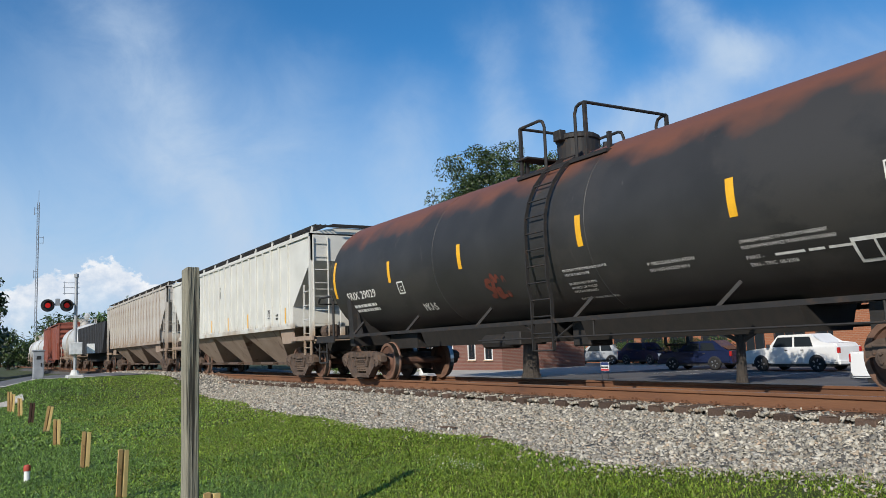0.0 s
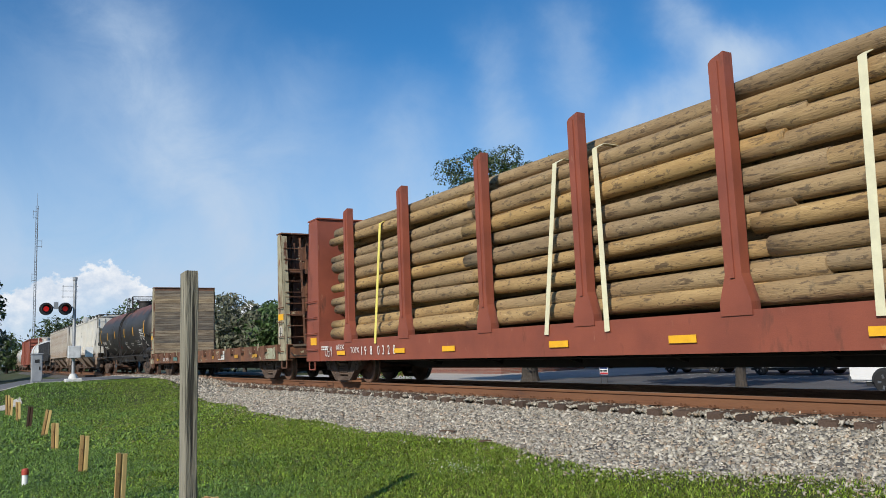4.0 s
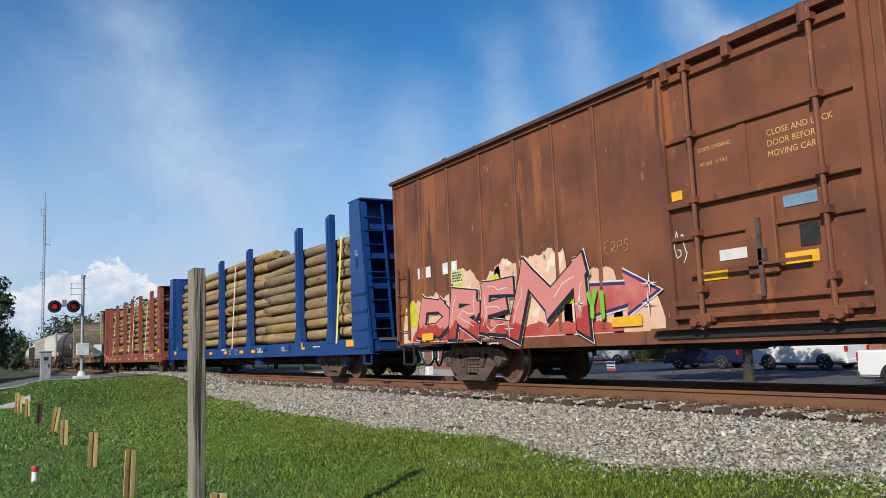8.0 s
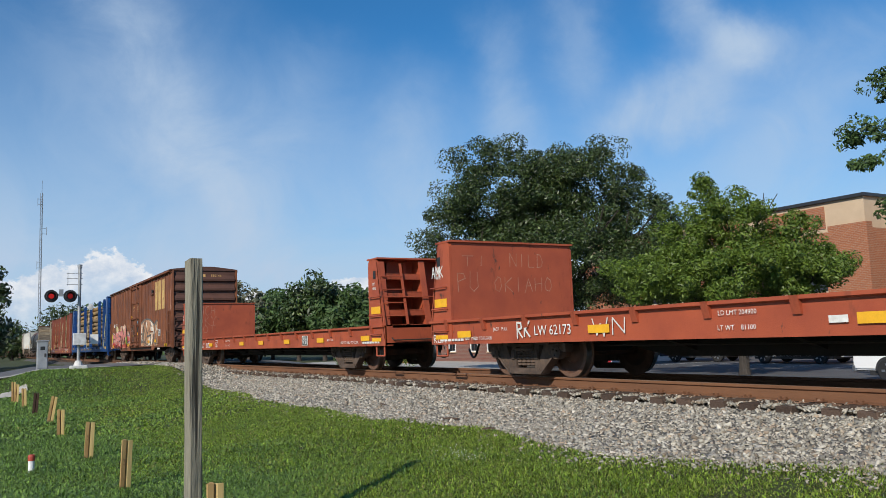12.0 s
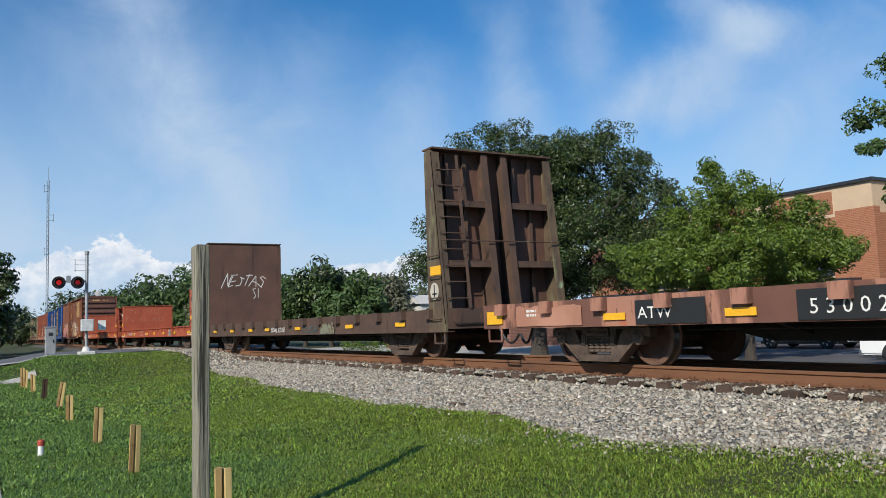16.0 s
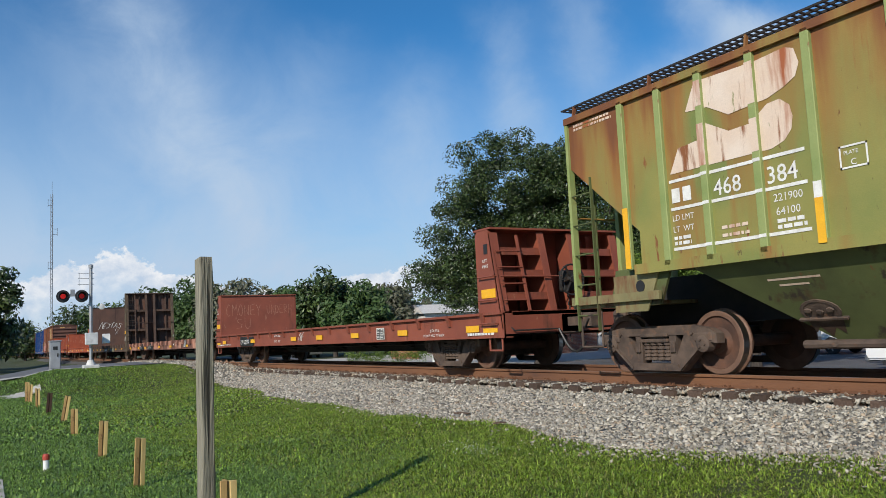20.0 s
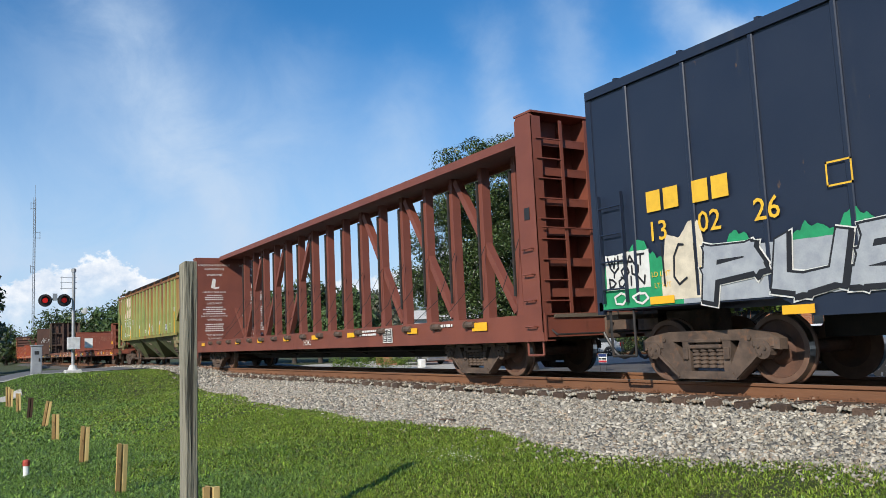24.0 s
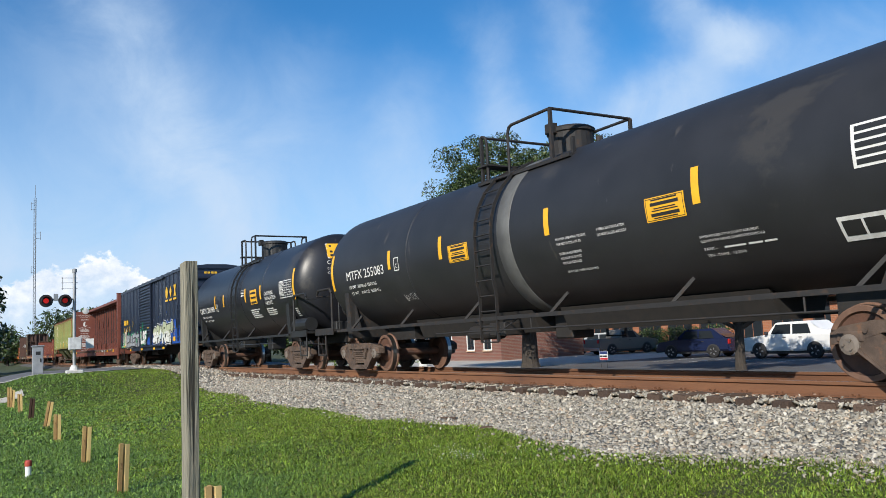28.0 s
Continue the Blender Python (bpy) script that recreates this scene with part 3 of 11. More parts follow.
np_ground = field(ground_z, -62, 0, -2, 11.5, 0.25)
EDGE_X = np.arange(-62, 1, 0.05)
EDGE_Y = np.array([ballast_edge(float(a)) for a in EDGE_X])


def np_edge(x):
    return np.interp(x, EDGE_X, EDGE_Y)


def stone_mesh(g, x, y, z, s, material, label):
    """Broken shards: eight knocked-about corners each, long and flat, lying at all angles."""
    base = np.array([(a, b, c) for a in (-1, 1) for b in (-1, 1) for c in (-1, 1)], dtype=float) * 0.62
    faces = np.array([(0, 1, 3), (0, 3, 2), (4, 6, 7), (4, 7, 5), (0, 4, 5), (0, 5, 1), (2, 3, 7), (2, 7, 6), (0, 2, 6), (0, 6, 4), (1, 5, 7), (1, 7, 3)])
    n = len(x)
    shape = base[None] * g.uniform(0.35, 1.5, (n, 8, 3)) * s[:, None, None] * np.stack([g.uniform(0.9, 2.0, n), g.uniform(0.6, 1.15, n), g.uniform(0.35, 0.8, n)], 1)[:, None]
    tilt, roll, a = g.normal(0, 0.55, n)[:, None], g.normal(0, 0.5, n)[:, None], g.uniform(0, math.tau, n)[:, None]
    shape = np.stack([shape[..., 0] * np.cos(tilt) - shape[..., 2] * np.sin(tilt), shape[..., 1], shape[..., 0] * np.sin(tilt) + shape[..., 2] * np.cos(tilt)], -1)
    shape = np.stack([shape[..., 0], shape[..., 1] * np.cos(roll) - shape[..., 2] * np.sin(roll), shape[..., 1] * np.sin(roll) + shape[..., 2] * np.cos(roll)], -1)
    px = shape[..., 0] * np.cos(a) - shape[..., 1] * np.sin(a) + x[:, None]
    py = shape[..., 0] * np.sin(a) + shape[..., 1] * np.cos(a) + y[:, None]
    verts = np.stack([px, py, shape[..., 2] + z[:, None]], -1).reshape(-1, 3)
    fast_mesh("ballast_stones", verts, (faces[None] + (np.arange(n) * 8)[:, None, None]).reshape(-1, 3), material, label, "gravel")


def build_stones():
    g = np.random.default_rng(3)
    xs_, ys_, ss_ = [], [], []
    for x0, x1, n, size in ((-13.0, -2.0, 42000, 0.0265), (-26.0, -13.0, 26000, 0.030), (-60.0, -26.0, 12000, 0.046)):
        x = g.uniform(x0, x1, n)
        e = np_edge(x)
        y = e - 0.10 + (9.0 - e) * g.random(n) ** 0.95
        # the edge frays into the lawn towards the near end
        fray = g.random(n) < 0.012 + 0.05 * np.clip((x + 8.0) / 3.0, 0, 1)
        y = np.where(fray, e - np.abs(g.normal(0, 0.30, n)), y)
        xs_.append(x), ys_.append(y), ss_.append(size * g.uniform(0.5, 1.4, n) * np.where(fray, 0.7, 1.0))
    x = g.uniform(-22, -2, 3000)
    xs_.append(x), ys_.append(g.uniform(9.0, 10.6, 3000)), ss_.append(0.045 * g.uniform(0.7, 1.4, 3000))
    x, y, s = np.concatenate(xs_), np.concatenate(ys_), np.concatenate(ss_)
    z = np_ground(x, y) + 0.010 + s * g.uniform(-0.2, 0.5, len(x))
    # between the ties the stones lie a hand's breadth under the rail
    z = np.where(y > 7.98, np.maximum(z, TIE_BED + s * g.uniform(-0.6, 0.3, len(x))), z)
    # and bank up against the ends of the ties
    bank = (y > 7.55) & (y <= 7.98)
    z = np.where(bank, np.maximum(z, -0.275 - (7.98 - y) * 0.30 + s * g.uniform(-0.6, 0.3, len(x))), z)
    rusty = (y > 8.28) & (g.random(len(x)) < np.clip((y - 8.20) / 0.25, 0, 0.9)) & (y < 10.6)
    for pick, ma, lab in ((~rusty, "stone", "loose grey and tan crushed stones of the railway ballast"), (rusty, "rusty_stone", "rust-stained brown stones along the rails")):
        stone_mesh(g, x[pick], y[pick], z[pick], s[pick], M[ma], lab)
    # a few broken sticks and dark scraps on the stones
    for k, (x, y, ln, turn) in enumerate(((-10.6, 6.25, 0.34, 12), (-9.2, 6.05, 0.16, 40), (-13.4, 6.5, 0.22, -20))):
        bm = bm_new()
        bar(bm, (-ln / 2, 0, 0.0), (ln * 0.1, 0.01, 0.012), 0.045, 0.022)
        bar(bm, (ln * 0.1, 0.01, 0.012), (ln / 2, 0.05, 0.006), 0.035, 0.018)
        ob = part("stick", finish(bm), M["tie"])
        ob.matrix_basis = pose(x, y, float(np_ground(np.array([x]), np.array([y]))[0]) + 0.05, 0, 0, turn)
        tagged(ob, "dark broken splinter of timber lying on the stones", "stick")


TIE_BED = -0.198


def build_grass():
    g = np.random.default_rng(4)
    soft_patch = field(lambda a, b: noise.noise(Vector((a * 0.5, b * 0.5, 9))) + 0.35 * noise.noise(Vector((a * 1.9, b * 1.9, 3))), -37, 0, -2, 8, 0.2)
    tufts = field(lambda a, b: 0.75 + 0.85 * max(0.0, noise.noise(Vector((a * 1.3, b * 1.3, 5)))) + 0.5 * max(0.0, noise.noise(Vector((a * 4.5, b * 4.5, 7)))), -37, 0, -2, 8, 0.1)
    thin = field(lambda a, b: noise.noise(Vector((a * 0.8, b * 0.8, 21))) + 0.5 * noise.noise(Vector((a * 3.1, b * 3.1, 22))), -37, 0, -2, 8, 0.12)
    heap = {0: [[], [], 0], 1: [[], [], 0], 2: [[], [], 0]}
    for x0, x1, y0, y1, n, hgt, wid, dry in ((-9.5, -2.2, -0.2, 7.2, 230000, 0.052, 0.0080, 0), (-16.0, -9.5, -0.4, 6.8, 120000, 0.056, 0.0115, 0), (-37.0, -16.0, -0.6, 7.0, 80000, 0.055, 0.024, 0), (-14.0, -2.6, 4.6, 7.8, 22000, 0.034, 0.006, 1), (-34.0, -14.0, 4.9, 7.2, 9000, 0.05, 0.014, 1)):
        x, y = g.uniform(x0, x1, n), g.uniform(y0, y1, n)
        e = np_edge(x)
        keep = (y < e + 0.12) & (np.arctan2(y, -x) < 1.2)
        fade = np.clip((e + 0.12 - y) / (0.45 + 0.9 * np.clip((x + 9.0) / 4.0, 0, 1)), 0, 1)
        keep &= g.random(n) < 0.10 + 0.90 * fade
        keep &= g.random(n) < np.clip(1.15 - 1.1 * np.clip(thin(x, y) - 0.12, 0, 1), 0.25, 1)
        if dry:
            keep &= np.abs(y - e + 0.12) < np.abs(g.normal(0, 0.30, n))
        x, y, e = x[keep], y[keep], e[keep]
        n = len(x)
        z = np_ground(x, y)
        # rank and dark towards the post and the stakes, short and yellowish along the stones
        rank = np.clip(0.62 + 0.9 * soft_patch(x, y) - 0.30 * (y - (e - 3.3)), 0, 1)
        kind = np.where(dry, 2, (g.random(n) < rank).astype(int))
        h = hgt * g.uniform(0.5, 1.45, n) * tufts(x, y) * (0.8 + 0.5 * rank)
        ang, lean = g.uniform(0, math.tau, n), g.uniform(0.35, 2.1, n)
        dx, dy = np.cos(ang), np.sin(ang)
        w = wid * g.uniform(0.6, 1.4, n)
        sx, sy = -dy * w / 2, dx * w / 2
        P = np.zeros((n, 5, 3))
        P[:, 0] = np.stack([x - sx, y - sy, z - 0.004], 1)
        P[:, 1] = np.stack([x + sx, y + sy, z - 0.004], 1)
        mx, my, mz = x + dx * lean * h * 0.42, y + dy * lean * h * 0.42, z + h * 0.62
        P[:, 2] = np.stack([mx + sx, my + sy, mz], 1)
        P[:, 3] = np.stack([mx - sx, my - sy, mz], 1)
        P[:, 4] = np.stack([x + dx * lean * h, y + dy * lean * h, z + h * (1.05 - 0.40 * lean)], 1)
        for c in (0, 1, 2):
            pick = kind == c
            k = int(pick.sum())
            if not k:
                continue
            vs, ts, base = heap[c]
            vs.append(P[pick].reshape(-1, 3))
            ts.append((np.array([(0, 1, 2), (0, 2, 3), (3, 2, 4)])[None] + (np.arange(k) * 5)[:, None, None]).reshape(-1, 3) + base)
            heap[c][2] += k * 5
    for c, ma, lab in ((0, "blade", "short yellowish-green mown lawn grass"), (1, "coarse_blade", "longer coarse dark green grass in patches"), (2, "dry_blade", "dry straw-coloured grass along the edge of the stones")):
        fast_mesh("grass_blades", np.concatenate(heap[c][0]), np.concatenate(heap[c][1]), M[ma], lab, "grass")
    # white clover heads by the stones
    n = 90
    x, y = g.normal(-8.0, 0.40, n), g.normal(4.95, 0.13, n)
    z = np_ground(x, y) + g.uniform(0.02, 0.05, n)
    d = np.array([(1, 0, 0), (-1, 0, 0), (0, 1, 0), (0, -1, 0), (0, 0, 1), (0, 0, -1)]) * 0.006
    verts = (np.stack([x, y, z], 1)[:, None] + d[None]).reshape(-1, 3)
    f = np.array([(0, 2, 4), (2, 1, 4), (1, 3, 4), (3, 0, 4), (2, 0, 5), (1, 2, 5), (3, 1, 5), (0, 3, 5)])
    fast_mesh("clover_flowers", verts, (f[None] + (np.arange(n) * 6)[:, None, None]).reshape(-1, 3), M["white"], "small white clover flowers in the grass", "flowers")


build_stones()
build_grass()


# ---- lawn furniture ----
def cracked_wood(name, pale, dark, crack):
    """Old upright timber: grey streaks along the grain, with long dark cracks sunk into it."""
    ma = bpy.data.materials.new(name)
    ma.use_nodes = True
    nt = ma.node_tree
    N, LK = nt.nodes.new, nt.links.new
    b = nt.nodes["Principled BSDF"]
    b.inputs["Roughness"].default_value = 0.9
    tc = N("ShaderNodeTexCoord")

    def grain(sx, sz, lo, hi, detail=5.0):
        mp, n, r = N("ShaderNodeMapping"), N("ShaderNodeTexNoise"), N("ShaderNodeMapRange")
        mp.inputs["Scale"].default_value = (sx, sx, sz)
        LK(tc.outputs["Object"], mp.inputs[0])
        LK(mp.outputs[0], n.inputs["Vector"])
        n.inputs["Scale"].default_value, n.inputs["Detail"].default_value, n.inputs["Distortion"].default_value = 1.0, detail, 0.35
        r.inputs[1].default_value, r.inputs[2].default_value = lo, hi
        LK(n.outputs[0], r.inputs[0])
        return r.outputs[0]

    def mixc(fac, a, c):
        n = N("ShaderNodeMix")
        n.data_type = "RGBA"
        LK(fac, n.inputs[0])
        for i, v in ((6, a), (7, c)):
            if isinstance(v, tuple):
                n.inputs[i].default_value = (*v, 1)
            else:
                LK(v, n.inputs[i])
        return n.outputs[2]

    fine, broad, cut_ = grain(120, 3.0, 0.36, 0.64), grain(14, 0.8, 0.4, 0.62), grain(32, 0.75, 0.56, 0.64)
    c = mixc(cut_, mixc(broad, mixc(fine, dark, pale), tuple(0.8 * v for v in pale)), crack)
    LK(c, b.inputs["Base Color"])
    h = N("ShaderNodeMath")
    h.operation = "SUBTRACT"
    LK(fine, h.inputs[0])
    LK(cut_, h.inputs[1])
    bp = N("ShaderNodeBump")
    bp.inputs["Strength"].default_value, bp.inputs["Distance"].default_value = 0.9, 0.006
    LK(h.outputs[0], bp.inputs["Height"])
    LK(bp.outputs[0], b.inputs["Normal"])
    return ma


M["old_wood"] = cracked_wood("silvered_post_wood", (0.33, 0.305, 0.23), (0.15, 0.138, 0.102), (0.045, 0.04, 0.03))
bm = bm_new()
rngp = random.Random(8)
rows_ = 14
last = None
for k in range(rows_ + 1):
    z = GRASS_Z - 0.1 + (1.396 - GRASS_Z + 0.1) * k / rows_
    ring = [bm.verts.new((cx * (0.053 + rngp.uniform(-0.003, 0.003)), cy * (0.053 + rngp.uniform(-0.003, 0.003)), z + (0.012 * cx if k == rows_ else 0))) for cx, cy in ((-1, -0.8), (-0.8, -1), (0.8, -1), (1, -0.8), (1, 0.8), (0.8, 1), (-0.8, 1), (-1, 0.8))]
    if last:
        for i in range(8):
            bm.faces.new((last[i], last[(i + 1) % 8], ring[(i + 1) % 8], ring[i]))
    last = ring
bm.faces.new(last)
post = part("wooden_post", finish(bm), M["old_wood"])
post.matrix_basis = pose(-6.40, 1.49, 0, 0, 0.4, 13)
tagged(post, "tall square weathered grey wooden post in the lawn", "post")

STAKE_TAN = mat("tan_stake_face", (0.74, 0.53, 0.22), (0.60, 0.40, 0.15), scale=5, rough=0.7, stretch=(3, 3, 0.6), rust=(0.24, 0.11, 0.045), amount=0.34, coats=(((0.70, 0.56, 0.30), 0.2, 9.0, (1, 1, 0.4)),))
STAKE_BROWN = mat("brown_stake_face", (0.56, 0.36, 0.14), (0.42, 0.24, 0.09), scale=5, rough=0.7, stretch=(3, 3, 0.6), rust=(0.14, 0.06, 0.03), amount=0.42, coats=(((0.10, 0.05, 0.03), 0.2, 8.0, (1, 1, 0.3)),))
STAKE_DARK = mat("dark_stake_groove", (0.07, 0.035, 0.02), rough=0.8)


def stake(x, y, tilt=0.0, turn=0.0, hgt=0.62, dark=False):
    """A short marker stake: two flanges folded round a dark groove."""
    th = empty("marker_stake", pose(x, y, ground_z(x, y), 0, tilt, turn))
    me = STAKE_DARK if dark else STAKE_TAN
    for sgn in (-1, 1):
        bm = bm_new()
        prism(bm, [(0.0, sgn * 0.006), (0.040, sgn * 0.010), (0.052, sgn * 0.016), (0.052, sgn * 0.074), (0.036, sgn * 0.074), (0.028, sgn * 0.030), (-0.012, sgn * 0.022)], "z", -0.08, hgt - (0.01 if sgn > 0 else 0))
        for v in bm.verts:
            v.co.y *= 0.84
        part("flange", finish(bm), me if dark or sgn > 0 else STAKE_BROWN, th)
    bm = bm_new()
    prism(bm, [(-0.012, -0.0055), (0.012, -0.0055), (0.012, 0.0055), (-0.012, 0.0055)], "z", -0.08, hgt - 0.03)
    part("groove", finish(bm), STAKE_DARK, th, "dark inner groove")
    return tagged(th, "short yellow-tan marker stake with a dark groove, in the lawn" if not dark else "short blackened marker stake in the lawn", "stake", group="row of marker stakes")


for x, y, tilt, lean, turn, hgt, dark in ((-5.95, 1.52, 0, 0, 12, 0.60, False), (-9.76, 1.50, 1, -2, 20, 0.56, False), (-12.81, 1.48, -1, -3, 14, 0.54, False), (-16.74, 1.46, 0, 0, 9, 0.50, False), (-19.94, 1.52, 0, -9, 8, 0.60, False), (-23.47, 1.44, 0, -4, 6, 0.54, True), (-26.05, 1.33, 0, 2, 6, 0.56, False), (-28.4, 1.22, 0, -2, 4, 0.60, False), (-29.0, 1.18, 0, 1, 4, 0.66, False)):
    st = stake(x, y, tilt, turn, hgt, dark)
    st.rotation_euler.x += radians(lean)

bm = bm_new()
lathe(bm, [(-0.05, 0.038), (0.17, 0.038), (0.17, 0.0385)], "z", 14)
pipe = part("pipe_marker", finish(bm), M["white"])
bm = bm_new()
lathe(bm, [(0.165, 0.044), (0.215, 0.044), (0.24, 0.036), (0.245, 0.01)], "z", 14)
part("cap", finish(bm), mat("faded_red_cap", (0.42, 0.06, 0.035), rough=0.6), pipe, "faded red cap")
pipe.matrix_basis = pose(-11.93, 0.71, ground_z(-11.93, 0.71))
tagged(pipe, "short white plastic pipe with a red cap in the lawn", "pipe marker")


# ---- crossing, signal, cabinet, tower ----
def strip(name, x0, x1, y0, y1, material, label, lift, step=1.0):
    ob = grid_sheet(name, spaced(x0, x1, step), spaced(y0, y1, step), material, ground_z, "", lift)
    return tagged(ob, label, name.replace("_", " "), kind="structure")


strip("road", -46.5, -38.2, -40, TRACK_Y - 1.7, M["asphalt"], "grey asphalt road that crosses the railway", 0.03)
strip("road", -46.5, -38.2, TRACK_Y + 1.7, 60, M["asphalt"], "grey asphalt road beyond the railway", 0.03)
strip("pavement", -38.1, -37.0, -40, 5.4, M["concrete"], "pale concrete strip beside the crossing road", 0.05)
strip("pavement", -33.4, -32.0, -12, 1.75, M["concrete"], "pale concrete walk at the corner of the lawn", 0.04, 0.5)
strip("pavement", -11.4, -6.0, -8, 0.2, M["concrete"], "worn concrete slab at the corner of the lawn", 0.05, 0.4)
crossing = tagged(empty("crossing_panels", pose(0, TRACK_Y, 0)), "dark timber and asphalt panels of the level crossing", "crossing", kind="structure")
for y0, y1 in ((-1.75, -0.86), (-0.64, 0.64), (0.86, 1.75)):
    bm = bm_new()
    box(bm, -47, -37.5, y0, y1, -0.30, -0.015, 0.01)
    part("panel", finish(bm), M["tie"], crossing)

SIL = mat("galvanised_steel", (0.40, 0.41, 0.42), (0.30, 0.31, 0.32), scale=3, rough=0.5, metal=0.5, bump=0.05)
mx_, my_ = -36.5, 3.83
gz = ground_z(mx_, my_)
sig = tagged(empty("crossing_signal", pose(mx_, my_, gz)), "railway crossing signal on a silver mast with two red lamps", "crossing signal")
bm = bm_new()
rod(bm, (0, 0, 0), (0, 0, 4.2 - gz), 0.065, 12)
part("mast", finish(bm), SIL, sig)
bm = bm_new()
box(bm, -0.32, 0.32, -0.32, 0.32, -0.3, 0.16, 0.03)
lathe(bm, [(0.16, 0.2), (0.36, 0.12)], "z", 12)
part("base", finish(bm), mat("white_base", (0.62, 0.61, 0.58), rough=0.6), sig, "white concrete and steel base")
bm = bm_new()
rod(bm, (0.02, 0.0, 3.06 - gz), (0.02, -1.12, 3.06 - gz), 0.035, 8)
box(bm, -0.06, 0.10, -0.78, -0.62, 3.0 - gz, 3.28 - gz)
part("crossarm", finish(bm), SIL, sig)
for y, p in ((-0.36, 2.2), (-1.07, 2.2)):
    bm = bm_new()
    lathe(bm, [(0.10, 0.26), (0.115, 0.26)], "x", 24, (0, y, 3.0 - gz))
    lamp = part("lamp_backing", finish(bm), M["black"], sig, "round black backing disc")
    bm = bm_new()
    lathe(bm, [(0.12, 0.105), (0.145, 0.085), (0.15, 0.02)], "x", 20, (0, y, 3.0 - gz))
    part("lens", finish(bm), glow("red_signal_lens", (0.42, 0.012, 0.010), 0.9 if y < -0.5 else 0.35), lamp, "lit red lens")
    bm = bm_new()
    arc = [math.pi * (-0.12 + 1.24 * k / 14) for k in range(15)]
    prism(bm, [(y + 0.185 * math.cos(a), 3.0 - gz + 0.185 * math.sin(a)) for a in arc] + [(y + 0.17 * math.cos(a), 3.0 - gz + 0.17 * math.sin(a)) for a in arc[::-1]], "x", 0.11, 0.42)
    part("hood", finish(bm), M["black"], lamp)
bm = bm_new()
for z in (3.95, 3.75, 3.5):
    rod(bm, (0.0, -0.5, z - gz), (0.0, 0.12, z - gz), 0.012, 5)
rod(bm, (0, -0.45, 3.45 - gz), (0, -0.45, 4.0 - gz), 0.012, 5)
lathe(bm, [(4.18 - gz, 0.09), (4.32 - gz, 0.1), (4.34 - gz, 0.03)], "z", 10)
part("bracket", finish(bm), SIL, sig)
bm = bm_new()
box(bm, 0.05, 0.38, -0.24, 0.24, 0.96 - gz, 1.46 - gz, 0.02)
part("control_box", finish(bm), mat("pale_box_paint", (0.62, 0.63, 0.63), rough=0.45), sig, "pale grey control box")
bm = bm_new()
box(bm, -0.1, 0.0, 0.45, 0.75, 1.0 - gz, 1.4 - gz)
part("sign_plate", bm, M["white"], sig)
bm = bm_new()
lathe(bm, [(-0.02, 0.10), (0.08, 0.13), (0.1, 0.05)], "x", 12, (0.0, 0.42, 2.55 - gz))
part("bell", finish(bm), mat("pale_bell", (0.7, 0.7, 0.68), rough=0.4), sig)

cx_, cy_ = -38.6, 2.62
cz = ground_z(cx_, cy_)
cab = tagged(empty("relay_cabinet", pose(cx_, cy_, cz)), "silver metal relay cabinet beside the crossing", "cabinet")
bm = bm_new()
box(bm, -0.22, 0.22, -0.21, 0.21, -0.1, 1.20, 0.02)
part("body", finish(bm), SIL, cab)
bm = bm_new()
box(bm, -0.26, 0.26, -0.25, 0.25, 1.20, 1.26, 0.02)
part("roof", finish(bm), SIL, cab)
bm = bm_new()
box(bm, 0.22, 0.235, -0.18, 0.18, 0.08, 1.15)
door = part("door", bm, SIL, cab)
bm = bm_new()
box(bm, 0.235, 0.26, 0.07, 0.12, 0.55, 0.70)
part("handle", bm, M["steel_dark"], door)
bm = bm_new()
box(bm, 0.237, 0.241, -0.09, 0.09, 0.85, 1.0)
part("sticker", bm, M["black"], door)

tower = tagged(empty("radio_mast", pose(-219.5, 14.1, -1)), "tall thin guyed lattice radio mast far off", "mast")
TW = mat("mast_steel", (0.20, 0.215, 0.24), rough=0.6)
H = 41.2
legs = [(0.30 * math.cos(a), 0.30 * math.sin(a)) for a in (0.3, 0.3 + math.tau / 3, 0.3 + 2 * math.tau / 3)]
for lx, ly in legs:
    bm = bm_new()
    rod(bm, (lx, ly, 0), (lx, ly, H), 0.06, 5)
    part("leg", finish(bm), TW, tower)
bm = bm_new()
for k in range(34):
    z = k * 1.2
    for i in range(3):
        a, b = legs[i], legs[(i + 1) % 3]
        rod(bm, (*a, z), (*b, z + 1.2), 0.03, 4)
        rod(bm, (*a, z), (*b, z), 0.025, 4)
part("lattice", finish(bm), TW, tower)
bm = bm_new()
rod(bm, (0, 0, H), (0, 0, H + 3.2), 0.05, 5)
part("spike", finish(bm), TW, tower)
for z, w in ((H - 2.2, 0.9), (H - 9.5, 1.2), (H - 18, 0.8)):
    bm = bm_new()
    sd = 1 if z == H - 9.5 else -1
    for dz in (-0.7, 0.7):
        rod(bm, (0, 0, z + dz), (0, sd * w, z + dz), 0.05, 5)
    rod(bm, (0, sd * w, z - 1.0), (0, sd * w, z + 1.0), 0.06, 5)
    part("antenna", finish(bm), TW, tower)


